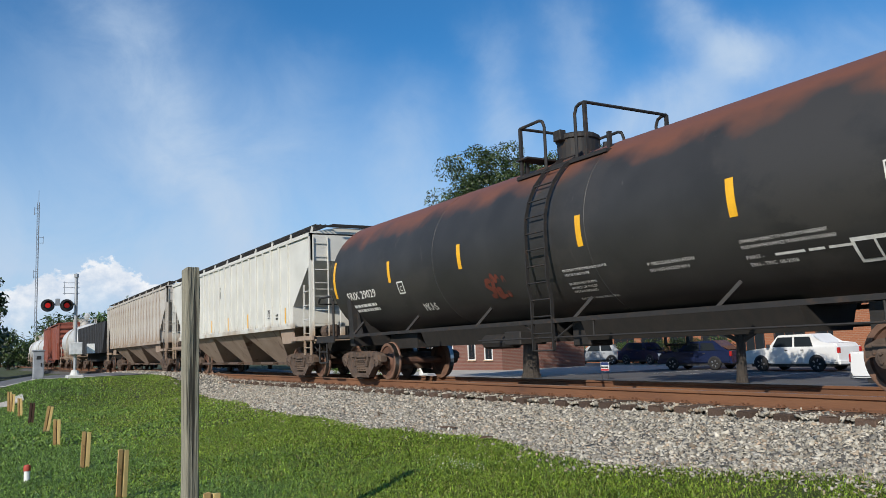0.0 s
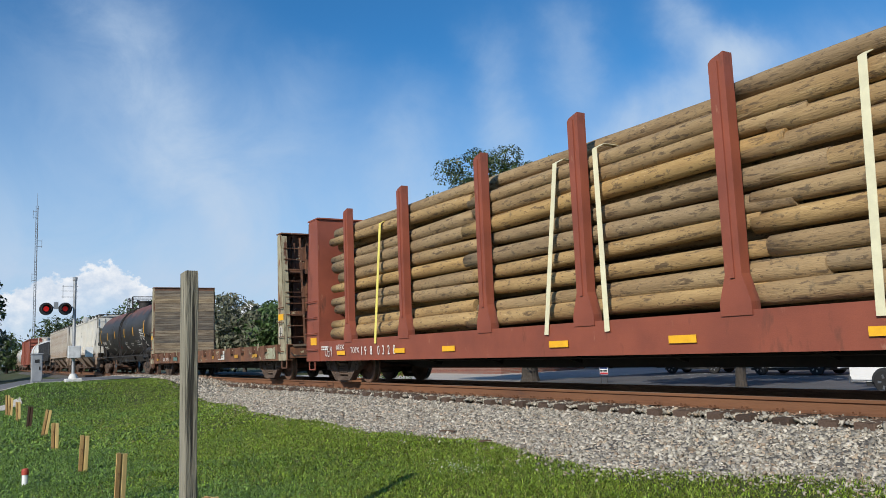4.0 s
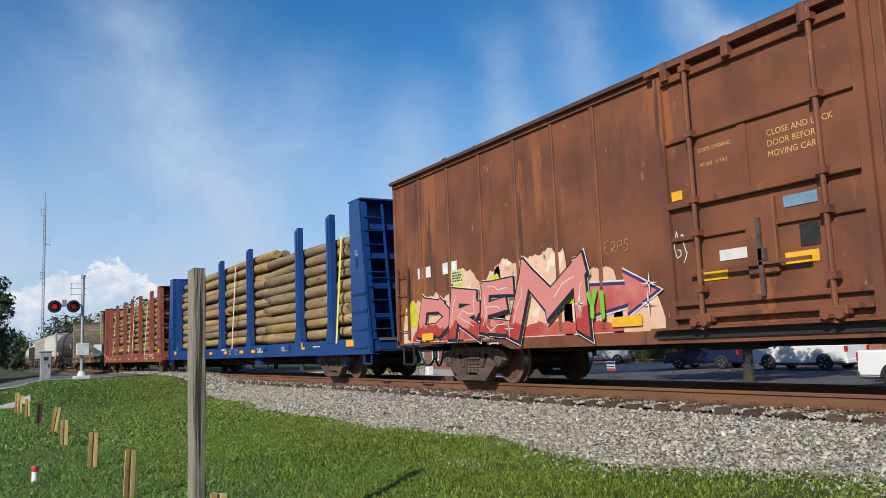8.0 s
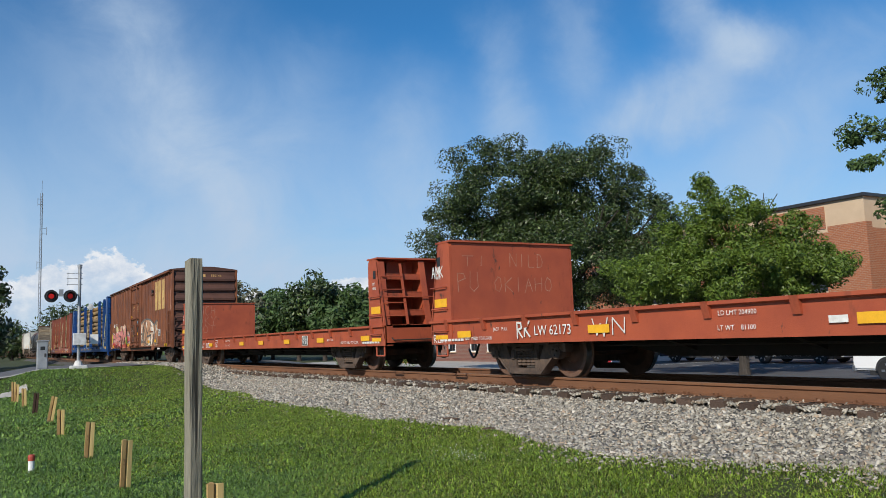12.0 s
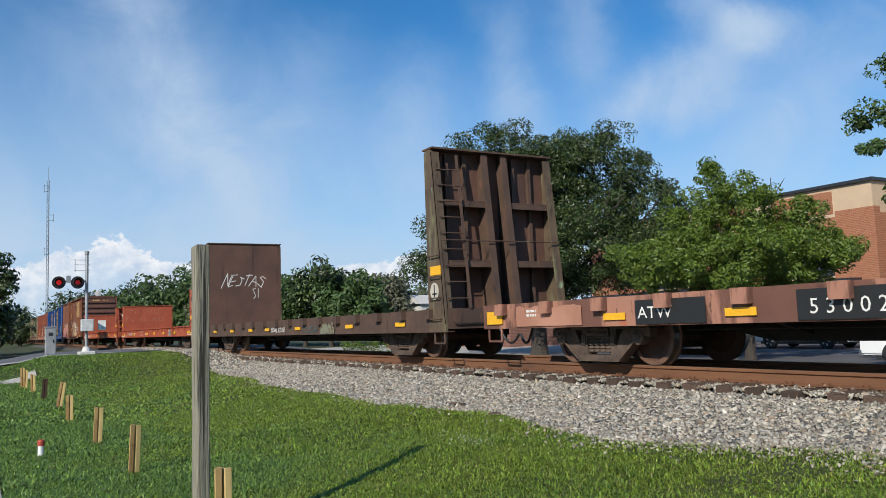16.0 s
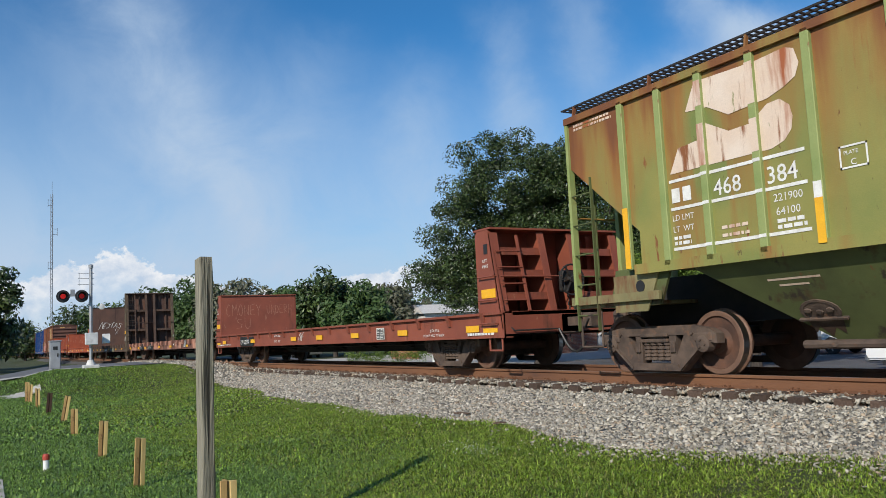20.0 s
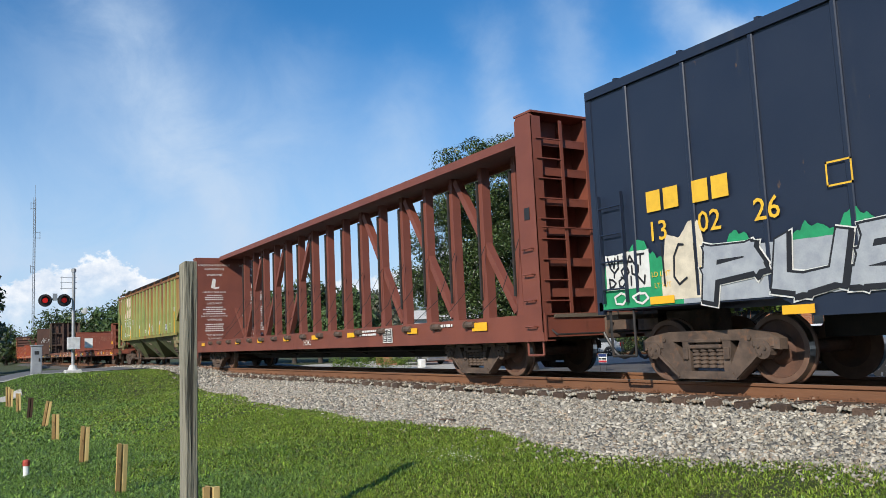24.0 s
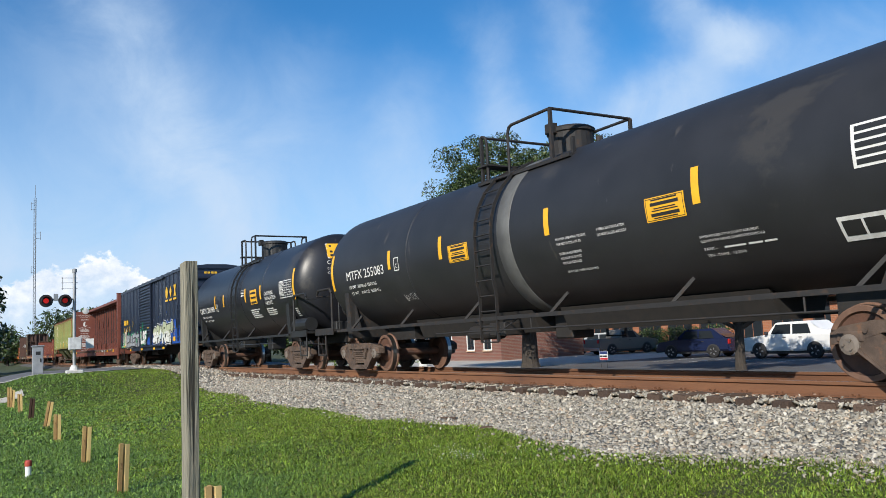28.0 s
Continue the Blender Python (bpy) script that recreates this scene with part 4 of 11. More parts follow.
# ---- trees ----
def leaf_cloud(g, clumps, per, size, squash=0.8):
    """Leaves: small folded quads on the skins of many clumps (centre, radius)."""
    cs = np.array([c for c, r in clumps])
    rs = np.array([r for c, r in clumps])
    n = len(clumps) * per
    idx = np.repeat(np.arange(len(clumps)), per)
    d = g.normal(size=(n, 3))
    d /= np.linalg.norm(d, axis=1)[:, None]
    rad = rs[idx] * g.uniform(0.45, 1.08, n) ** 0.6
    p = cs[idx] + d * rad[:, None] * np.array([1, 1, squash])
    # each leaf: a kite with its own turn
    nrm = d + g.normal(0, 0.7, (n, 3)) + np.array([0, 0, 0.4])
    nrm /= np.linalg.norm(nrm, axis=1)[:, None]
    a = np.cross(nrm, g.normal(size=(n, 3)))
    a /= np.linalg.norm(a, axis=1)[:, None]
    b = np.cross(nrm, a)
    s = size * g.uniform(0.55, 1.35, n)[:, None]
    P = np.stack([p - a * s, p - b * s * 0.42 + nrm * s * 0.12, p + a * s, p + b * s * 0.42 + nrm * s * 0.12], 1)
    tris = (np.array([(0, 1, 2), (0, 2, 3)])[None] + (np.arange(n) * 4)[:, None, None]).reshape(-1, 3)
    return P.reshape(-1, 3), tris


BARK = mat("grey_bark", (0.066, 0.054, 0.044), (0.035, 0.029, 0.024), scale=6, fine=30, rough=0.95, bump=0.8, stretch=(3, 3, 0.6))
LEAF_DARK = island_mat("dark_oak_leaf", [(0.034, 0.060, 0.015), (0.056, 0.088, 0.021), (0.018, 0.034, 0.010), (0.092, 0.128, 0.034)], 0.42, 0.35, 1.6, 0.08)
LEAF_LIGHT = island_mat("bright_green_leaf", [(0.12, 0.185, 0.020), (0.085, 0.14, 0.018), (0.16, 0.23, 0.03), (0.06, 0.11, 0.015)], 0.5, 0.75, 1.25, 0.25)
LEAF_MID = island_mat("mid_green_leaf", [(0.05, 0.095, 0.022), (0.07, 0.12, 0.03), (0.035, 0.07, 0.018)], 0.6, 0.7, 1.3, 0.12)
LEAF_GREY = island_mat("greyish_leaf", [(0.13, 0.13, 0.085), (0.10, 0.115, 0.06), (0.16, 0.15, 0.11)], 0.7, 0.7, 1.3, 0.1)


def limb(bm, p, d, length, r, depth, rng, tips):
    """A tapering branch that bends and forks."""
    segs = 4
    q = Vector(p)
    d = Vector(d).normalized()
    for k in range(segs):
        d = (d + Vector((rng.uniform(-0.18, 0.18), rng.uniform(-0.18, 0.18), rng.uniform(-0.03, 0.14)))).normalized()
        e = q + d * length / segs
        rod(bm, q, e, r * (1 - 0.13 * k), 7, r * (1 - 0.13 * (k + 1)))
        q = e
    if depth == 0:
        tips.append(q)
        return
    for k in range(rng.choice((2, 3))):
        nd = (d + Vector((rng.uniform(-0.9, 0.9), rng.uniform(-0.9, 0.9), rng.uniform(-0.1, 0.6)))).normalized()
        limb(bm, q, nd, length * rng.uniform(0.6, 0.8), r * 0.52, depth - 1, rng, tips)


def tree(x, y, lobes, leaf, seed, label, trunk_r=0.28, trunk_h=2.2, clump_r=(0.45, 0.95), clumps=150, per=70, size=0.10, depth=3, z0=None):
    """lobes: ellipsoids (dx, dy, z, rx, ry, rz) from the foot of the trunk; clumps of leaves fill their outer shells."""
    rng = random.Random(seed)
    g = np.random.default_rng(seed)
    z0 = ground_z(x, y) if z0 is None else z0
    th = tagged(empty("tree", pose(x, y, z0 - 0.05)), label, "tree")
    bm = bm_new()
    rod(bm, (0, 0, -0.2), (0, 0, 0.35), trunk_r * 1.45, 10, trunk_r * 1.05)
    rod(bm, (0, 0, 0.35), (0.05, 0.03, trunk_h), trunk_r * 1.05, 10, trunk_r * 0.8)
    tips = []
    for k, (dx, dy, z, rx, ry, rz) in enumerate(lobes):
        limb(bm, (0.05, 0.03, trunk_h - 0.2), (dx, dy, max(0.6, z - trunk_h)), max(0.8, (Vector((dx, dy, z - trunk_h)).length) * 0.48), trunk_r * 0.5, depth - 1, rng, tips)
    part("trunk", finish(bm), BARK, th, "tapered grey trunk and limbs")
    cl = []
    vol = sum(l[3] * l[4] * l[5] for l in lobes)
    for dx, dy, z, rx, ry, rz in lobes:
        n = max(8, round(clumps * rx * ry * rz / vol))
        for k in range(n):
            d = g.normal(size=3)
            d /= np.linalg.norm(d)
            u = g.uniform(0.5, 1.05)
            cl.append((np.array([dx, dy, z]) + d * u * np.array([rx, ry, rz]), g.uniform(*clump_r)))
    v, t = leaf_cloud(g, cl, per, size)
    crown = fast_mesh("crown", v, t, leaf, "", "", "", th)
    crown["label"] = "uneven crown of many small leaves"
    return th


def far_tree(x, y, top, r, leaf, seed, label, n=44, per=80, size=0.30):
    z0 = ground_z(x, y)
    hgt = top - z0
    return tree(x, y, [(0, 0, hgt * 0.58, r, r, hgt * 0.40), (r * 0.5, r * 0.35, hgt * 0.42, r * 0.6, r * 0.6, hgt * 0.28), (-r * 0.45, -r * 0.3, hgt * 0.45, r * 0.6, r * 0.6, hgt * 0.26)], leaf, seed, label, trunk_r=0.25, trunk_h=hgt * 0.25, clump_r=(r * 0.18, r * 0.34), clumps=n * 2, per=per, size=size, depth=2)


def polar(az, d):
    a = radians(az)
    return -d * math.cos(a), d * math.sin(a)


# the big dark tree by the car park, its bright neighbour, and the branch that hangs in from the right
tree(-36.6, 27.3, [(-0.84, -1.16, 10.0, 3.6, 3.6, 3.1), (1.64, 2.85, 9.75, 3.3, 3.3, 3.2), (4.3, 5.0, 7.9, 2.3, 2.3, 2.75), (-1.95, -3.65, 7.1, 2.5, 2.5, 2.55), (0.5, 0.9, 9.2, 3.0, 3.0, 3.2), (1.65, 1.3, 5.75, 5.4, 5.4, 2.5), (-3.3, -5.15, 5.4, 1.55, 1.55, 1.5), (4.85, 5.95, 5.8, 1.8, 1.8, 1.95), (-1.0, -1.45, 5.6, 3.9, 3.9, 1.9), (-2.5, -4.1, 4.9, 2.3, 2.3, 1.7), (-0.3, -1.3, 4.3, 3.9, 3.9, 1.5), (3.6, 4.4, 4.6, 2.2, 2.2, 1.5)], LEAF_DARK, 61, "large dense dark green shade tree beside the car park", trunk_r=0.46, trunk_h=2.6, clumps=860, per=290, size=0.088, clump_r=(0.45, 0.95), z0=-1.18)
tree(-21.7, 26.6, [(-0.1, -0.1, 6.2, 1.7, 1.7, 1.35), (1.15, 0.9, 5.35, 1.7, 1.7, 1.45), (-1.55, -0.9, 5.5, 1.7, 1.7, 1.6), (-2.55, -2.3, 4.2, 1.9, 1.9, 1.1), (0.2, -0.1, 3.95, 3.8, 3.8, 1.3), (2.25, 1.7, 4.2, 1.4, 1.4, 0.8), (3.2, 2.3, 4.2, 0.6, 0.6, 0.34), (-0.85, -0.7, 7.7, 0.4, 0.4, 0.6)], LEAF_LIGHT, 62, "bright green broad-leaved tree with layered branches", trunk_r=0.2, trunk_h=1.9, clumps=430, per=190, size=0.078, clump_r=(0.26, 0.55), z0=-1.18)
tree(-10.2, 21.7, [(-2.5, -1.37, 7.0, 0.4, 0.4, 0.2), (-1.75, -0.75, 8.35, 0.35, 0.35, 0.45), (-1.95, -1.0, 7.15, 0.58, 0.58, 0.48), (-2.25, -1.2, 6.2, 0.5, 0.5, 0.15), (-1.95, -0.5, 4.9, 0.25, 0.25, 0.4), (-1.25, -0.1, 7.6, 1.1, 1.1, 1.0), (-0.4, 0.9, 7.0, 1.9, 1.9, 2.1)], LEAF_MID, 63, "tall tree whose leafy branch hangs over the car park", trunk_r=0.2, trunk_h=4.6, clumps=190, per=60, size=0.07, clump_r=(0.15, 0.32), depth=1, z0=-1.18)
# unseen trees on the near side of the road, west of the lawn, added to shade the crossing's far side
for k, (x, y, r) in enumerate(((-47.0, -15.0, 3.6), (-54.0, -19.0, 4.2), (-62.0, -17.0, 4.2))):
    tree(x, y, [(0, 0, 6.2, r, r, 3.4), (r * 0.5, 0.8, 4.4, r * 0.6, r * 0.6, 2.0), (-r * 0.5, -0.6, 4.8, r * 0.6, r * 0.6, 2.2)], LEAF_DARK, 90 + k, "tree out of view west of the lawn, added to cast shade", trunk_r=0.3, trunk_h=1.8, clumps=150, per=80, size=0.16, clump_r=(0.5, 1.0))
tx, ty = -60.0, -2.3
tree(tx, ty, [(0, 0, 5.0, 3.4, 3.4, 3.3), (-1.2, 1.8, 3.2, 2.4, 2.4, 2.3), (1.0, 2.4, 5.7, 2.0, 2.0, 1.8)], LEAF_DARK, 64, "dark shade tree beyond the crossing", trunk_r=0.3, trunk_h=1.4, clumps=190, per=100, size=0.17, clump_r=(0.5, 0.95))
k = 70
for az, d, top, r, leaf in ((6.0, 150, 8.5, 6, LEAF_DARK), (8.2, 140, 9.2, 6, LEAF_DARK), (10.0, 128, 9.2, 5.5, LEAF_MID), (11.8, 120, 10.2, 5.5, LEAF_MID), (13.6, 112, 8.8, 4.6, LEAF_MID), (15.0, 104, 9.0, 4.4, LEAF_GREY), (16.8, 98, 7.6, 4.4, LEAF_GREY), (18.4, 100, 6.8, 4.0, LEAF_MID), (20.2, 92, 8.2, 4.4, LEAF_MID), (22.0, 88, 8.2, 4.2, LEAF_DARK), (23.6, 84, 6.6, 3.6, LEAF_MID), (25.6, 96, 7.4, 4.6, LEAF_GREY), (28.0, 130, 7.4, 6, LEAF_MID), (31, 120, 6.5, 6, LEAF_DARK), (2.2, 170, 6.0, 6, LEAF_DARK), (-2.0, 95, 6.5, 6, LEAF_DARK), (-5, 80, 6.5, 5, LEAF_DARK)):
    x, y = polar(az, d)
    far_tree(x, y, top, r, leaf, k, "distant green tree in the belt behind the railway" if leaf is not LEAF_GREY else "distant thin greyish tree in the belt behind the railway")
    k += 1
# wooded horizon far off
g = np.random.default_rng(99)
cl = []
for kk in range(420):
    a = radians(g.uniform(-70, 110))
    d = g.uniform(230, 420)
    cl.append((np.array([-d * math.cos(a), d * math.sin(a), g.uniform(0.0, 5.5)]), g.uniform(4.0, 7.0)))
v, t = leaf_cloud(g, cl, 40, 1.4, 0.7)
fast_mesh("far_woods", v, t, LEAF_MID, "low belt of distant woods along the horizon", "woods")

# clipped hedge
for i in range(6):
    x, y = polar(23.3 + i * 0.95, 56)
    g2 = np.random.default_rng(200 + i)
    cl = [(np.array([g2.uniform(-0.45, 0.45), g2.uniform(-0.4, 0.4), g2.uniform(0.2, 0.85)]), g2.uniform(0.26, 0.42)) for _ in range(14)]
    v, t = leaf_cloud(g2, cl, 60, 0.055)
    hd = fast_mesh("shrub", v, t, LEAF_LIGHT, "", "", "")
    hd.matrix_basis = pose(x, y, max(-1.18, ground_z(x, y)) + 0.03)
    tagged(hd, "low rounded green shrub beside the road", "shrub", group="row of shrubs")


# dark bushes along the shop front
for i in range(7):
    g2 = np.random.default_rng(300 + i)
    cl = [(np.array([g2.uniform(-0.7, 0.7), g2.uniform(-0.3, 0.3), g2.uniform(0.2, 1.7)]), g2.uniform(0.3, 0.5)) for _ in range(22)]
    v, t = leaf_cloud(g2, cl, 60, 0.08)
    hd = fast_mesh("bush", v, t, LEAF_DARK if i % 3 else LEAF_MID, "", "", "")
    hd.matrix_basis = pose(-50.5 + i * 1.75, 47.0, -1.18)
    tagged(hd, "dense dark green bush against the shop front", "bush", group="bushes along the building")


# ---- car park, buildings ----
LOT_Z = -1.18
# worn asphalt, its colour set darker to stand in for shade on the lot
lot_mat = mat("worn_parking_asphalt", (0.105, 0.105, 0.110), (0.070, 0.070, 0.074), scale=0.35, fine=70, rough=0.9, bump=0.25, vary=0.18)
lot = tagged(grid_sheet("pavement", spaced(-37, 30, 3), spaced(17.8, 47.9, 3), lot_mat, lambda x, y: LOT_Z), "grey asphalt car park beyond the railway", "car park", kind="structure")
# sunlit stretch of the paving, its brightness put in with the pale concrete colour
lot2 = tagged(grid_sheet("pavement", spaced(-75, -37.0, 2), spaced(19.5, 47.9, 2), M["concrete"], lambda x, y: max(LOT_Z + 0.004, ground_z(x, y) + 0.04)), "pale yard beyond the railway, its sunlit tone put into the colour", "yard", kind="structure")
kerb = bm_new()
box(kerb, -74, 30, 17.55, 17.8, -1.0, LOT_Z + 0.12, 0.02)
tagged(part("kerb", finish(kerb), M["concrete"]), "low pale concrete kerb along the car park", "kerb", kind="structure")
lines = [(x, x + 0.1) for x in np.arange(-33, 5, 2.7)]
for a, b in lines:
    ob = raw("parking_line", [(a, 33.0, LOT_Z + 0.005), (b, 33.0, LOT_Z + 0.005), (b, 38.0, LOT_Z + 0.005), (a, 38.0, LOT_Z + 0.005)], [(0, 1, 2, 3)], M["white_paint"], lot)


def brick_mat(name, c1, c2, mortar):
    ma = bpy.data.materials.new(name)
    ma.use_nodes = True
    nt = ma.node_tree
    N, LK = nt.nodes.new, nt.links.new
    b = nt.nodes["Principled BSDF"]
    b.inputs["Roughness"].default_value = 0.85
    tc, sep, com, br = N("ShaderNodeTexCoord"), N("ShaderNodeSeparateXYZ"), N("ShaderNodeCombineXYZ"), N("ShaderNodeTexBrick")
    LK(tc.outputs["Object"], sep.inputs[0])
    ad = N("ShaderNodeMath")
    LK(sep.outputs[0], ad.inputs[0])
    LK(sep.outputs[1], ad.inputs[1])
    LK(ad.outputs[0], com.inputs[0])
    LK(sep.outputs[2], com.inputs[1])
    LK(com.outputs[0], br.inputs["Vector"])
    br.inputs["Color1"].default_value, br.inputs["Color2"].default_value, br.inputs["Mortar"].default_value = (*c1, 1), (*c2, 1), (*mortar, 1)
    br.inputs["Scale"].default_value, br.inputs["Mortar Size"].default_value = 1.0, 0.012
    br.inputs["Brick Width"].default_value, br.inputs["Row Height"].default_value = 0.30, 0.11
    LK(br.outputs["Color"], b.inputs["Base Color"])
    bp = N("ShaderNodeBump")
    bp.inputs["Strength"].default_value, bp.inputs["Distance"].default_value = 0.4, 0.01
    LK(br.outputs["Fac"], bp.inputs["Height"])
    bp.invert = True
    LK(bp.outputs[0], b.inputs["Normal"])
    return ma


BRICK = brick_mat("orange_red_brick", (0.36, 0.125, 0.055), (0.29, 0.098, 0.045), (0.34, 0.22, 0.145))
BRICK_DARK = brick_mat("dark_red_brick", (0.20, 0.075, 0.05), (0.16, 0.06, 0.045), (0.22, 0.18, 0.15))
STUCCO = mat("tan_stucco", (0.56, 0.42, 0.28), (0.51, 0.375, 0.25), scale=1.2, rough=0.85, fine=40)
GLASS = glass("dark_window_glass")
COPING = mat("black_metal_coping", (0.03, 0.032, 0.038), rough=0.4)


def window(parent, x0, x1, z0, z1, y, n=2, frame_mat=None):
    """A window in a wall that faces -y: frame, sill, panes and mullions set into a reveal."""
    fm = frame_mat or COPING
    bm = bm_new()
    for a in ((x0, x1, z0, z0 + 0.07), (x0, x1, z1 - 0.07, z1), (x0, x0 + 0.07, z0 + 0.07, z1 - 0.07), (x1 - 0.07, x1, z0 + 0.07, z1 - 0.07)):
        box(bm, a[0], a[1], y - 0.03, y + 0.08, a[2], a[3])
    w = part("window", finish(bm), fm, parent)
    wd = (x1 - x0 - 0.14) / n
    for k in range(n):
        bm = bm_new()
        box(bm, x0 + 0.07 + k * wd + 0.02, x0 + 0.07 + (k + 1) * wd - 0.02, y + 0.02, y + 0.03, z0 + 0.07, z1 - 0.07)
        part("pane", bm, GLASS, w)
    bm = bm_new()
    box(bm, x0 - 0.08, x1 + 0.08, y - 0.09, y - 0.03, z0 - 0.08, z0)
    part("sill", bm, STUCCO, w)
    return w


def build_buildings():
    b = tagged(empty("brick_building"), "two-storey orange brick and tan stucco commercial building", "building")
    Y1, Y2, T1, T2 = 48.0, 51.2, 8.72, 8.28
    for nm, x0, x1, y0, y1, z0, z1, ma in (("wall", -56.0, -29.2, Y1, 66, -1.3, 6.75, BRICK), ("upper_wall", -56.0, -29.2, Y1, 66, 6.75, T1, STUCCO), ("wall", -29.2, 6.0, Y2, 66, -1.3, 6.4, BRICK), ("upper_wall", -29.2, 6.0, Y2, 66, 6.4, T2, STUCCO)):
        bm = bm_new()
        box(bm, x0, x1 - (0.0 if nm == "wall" else 0.0), y0 + (0.03 if nm != "wall" else 0), y1, z0, z1)
        part(nm, bm, ma, b)
    for x0, x1, y0, z in ((-56.2, -29.0, Y1 - 0.2, T1), (-29.0, 6.2, Y2 - 0.2, T2)):
        bm = bm_new()
        box(bm, x0, x1, y0, 66.2, z, z + 0.2)
        part("coping", bm, COPING, b)
    # brick panels in the stucco and stucco bands in the brick
    for x0, x1 in ((-36.4, -31.9), (-42.4, -38.4), (-48.2, -44.2)):
        bm = bm_new()
        box(bm, x0, x1, Y1 - 0.04, Y1 + 0.1, 7.0, 8.45)
        part("brick_panel", bm, BRICK, b)
        bm = bm_new()
        box(bm, x0, x1, Y1 - 0.05, Y1 + 0.05, 5.35, 6.0)
        part("stucco_band", bm, STUCCO, b)
        window(b, x0 + 0.4, x1 - 0.2, 2.9, 5.0, Y1 - 0.03, 3)
    # shop front: wide dark windows between brick piers, under a dark canopy
    for k in range(8):
        window(b, -55.4 + k * 3.2, -53.0 + k * 3.2, -0.95, 2.3, Y1 - 0.03, 3)
    bm = bm_new()
    box(bm, -56.0, -30.2, Y1 - 1.3, Y1 - 0.02, 2.45, 2.7)
    part("canopy", bm, COPING, b)
    bm = bm_new()
    box(bm, -31.7, -29.05, Y1 - 0.12, Y1 + 0.5, -1.3, 7.1)
    part("pier", bm, BRICK, b)
    for x in (-27.0, -22.0, -17.0, -12.0):
        window(b, x, x + 2.6, 3.2, 5.4, Y2 - 0.03, 2)
        window(b, x - 0.4, x + 3.0, -0.95, 2.2, Y2 - 0.03, 3)
        bm = bm_new()
        box(bm, x + 3.2, x + 4.4, Y2 - 0.10, Y2 + 0.2, -1.3, 6.4)
        part("pier", bm, BRICK, b)
    bm = bm_new()
    rod(bm, (-28.95, Y2 - 0.15, 6.6), (-28.95, Y2 - 0.15, T2), 0.07, 8)
    part("downpipe", finish(bm), M["white"], b)

    w = tagged(empty("white_house"), "low white-roofed house among the trees", "house")
    x, y = polar(27.0, 98)
    bm = bm_new()
    box(bm, x - 6, x + 5, y, y + 9, -1.0, 3.2)
    part("wall", bm, mat("white_siding", (0.66, 0.65, 0.62), rough=0.7), w)
    bm = bm_new()
    prism(bm, [(x - 6.4, 3.2), (x + 5.4, 3.2), (x + 3.6, 4.3), (x - 4.6, 4.3)], "y", y - 0.4, y + 9.4)
    part("roof", finish(bm), mat("pale_roof", (0.60, 0.58, 0.55), rough=0.7), w, "pale low-pitched roof")
    for dx in (-4.5, -1.2, 2.2):
        window(w, x + dx, x + dx + 1.4, 0.3, 1.8, y - 0.03, 2, M["white"])

    w = tagged(empty("brick_cottage"), "small dark brick building behind the yard", "building")
    x, y = polar(31.5, 66)
    bm = bm_new()
    box(bm, x - 6.5, x + 6.5, y, y + 8, -1.3, 1.35)
    part("wall", bm, BRICK_DARK, w)
    bm = bm_new()
    prism(bm, [(x - 7.0, 1.35), (x + 7.0, 1.35), (x + 5.4, 2.2), (x - 5.4, 2.2)], "y", y - 0.5, y + 8.5)
    part("roof", finish(bm), mat("dark_shingles", (0.055, 0.05, 0.048), rough=0.9), w)
    for dx in (-5.0, -1.6, 1.8, 4.2):
        window(w, x + dx, x + dx + 1.1, -0.4, 0.9, y - 0.03, 2, M["white"])
    bm = bm_new()
    box(bm, x - 6.5, x - 2.0, y - 4.0, y - 3.7, -1.3, -0.2)
    part("garden_wall", bm, BRICK, w)


build_buildings()


# ---- parked vehicles ----
TYRE = plain("tyre_rubber", (0.018, 0.018, 0.019), 0.85)
RIM = mat("alloy_rim", (0.55, 0.56, 0.58), rough=0.3, metal=0.9, bump=0.02)
TAIL = plain("red_tail_lamp", (0.45, 0.02, 0.02), 0.25)
HEAD = plain("clear_headlamp", (0.7, 0.7, 0.7), 0.15)
TRIM = plain("dark_trim", (0.03, 0.03, 0.032), 0.6)


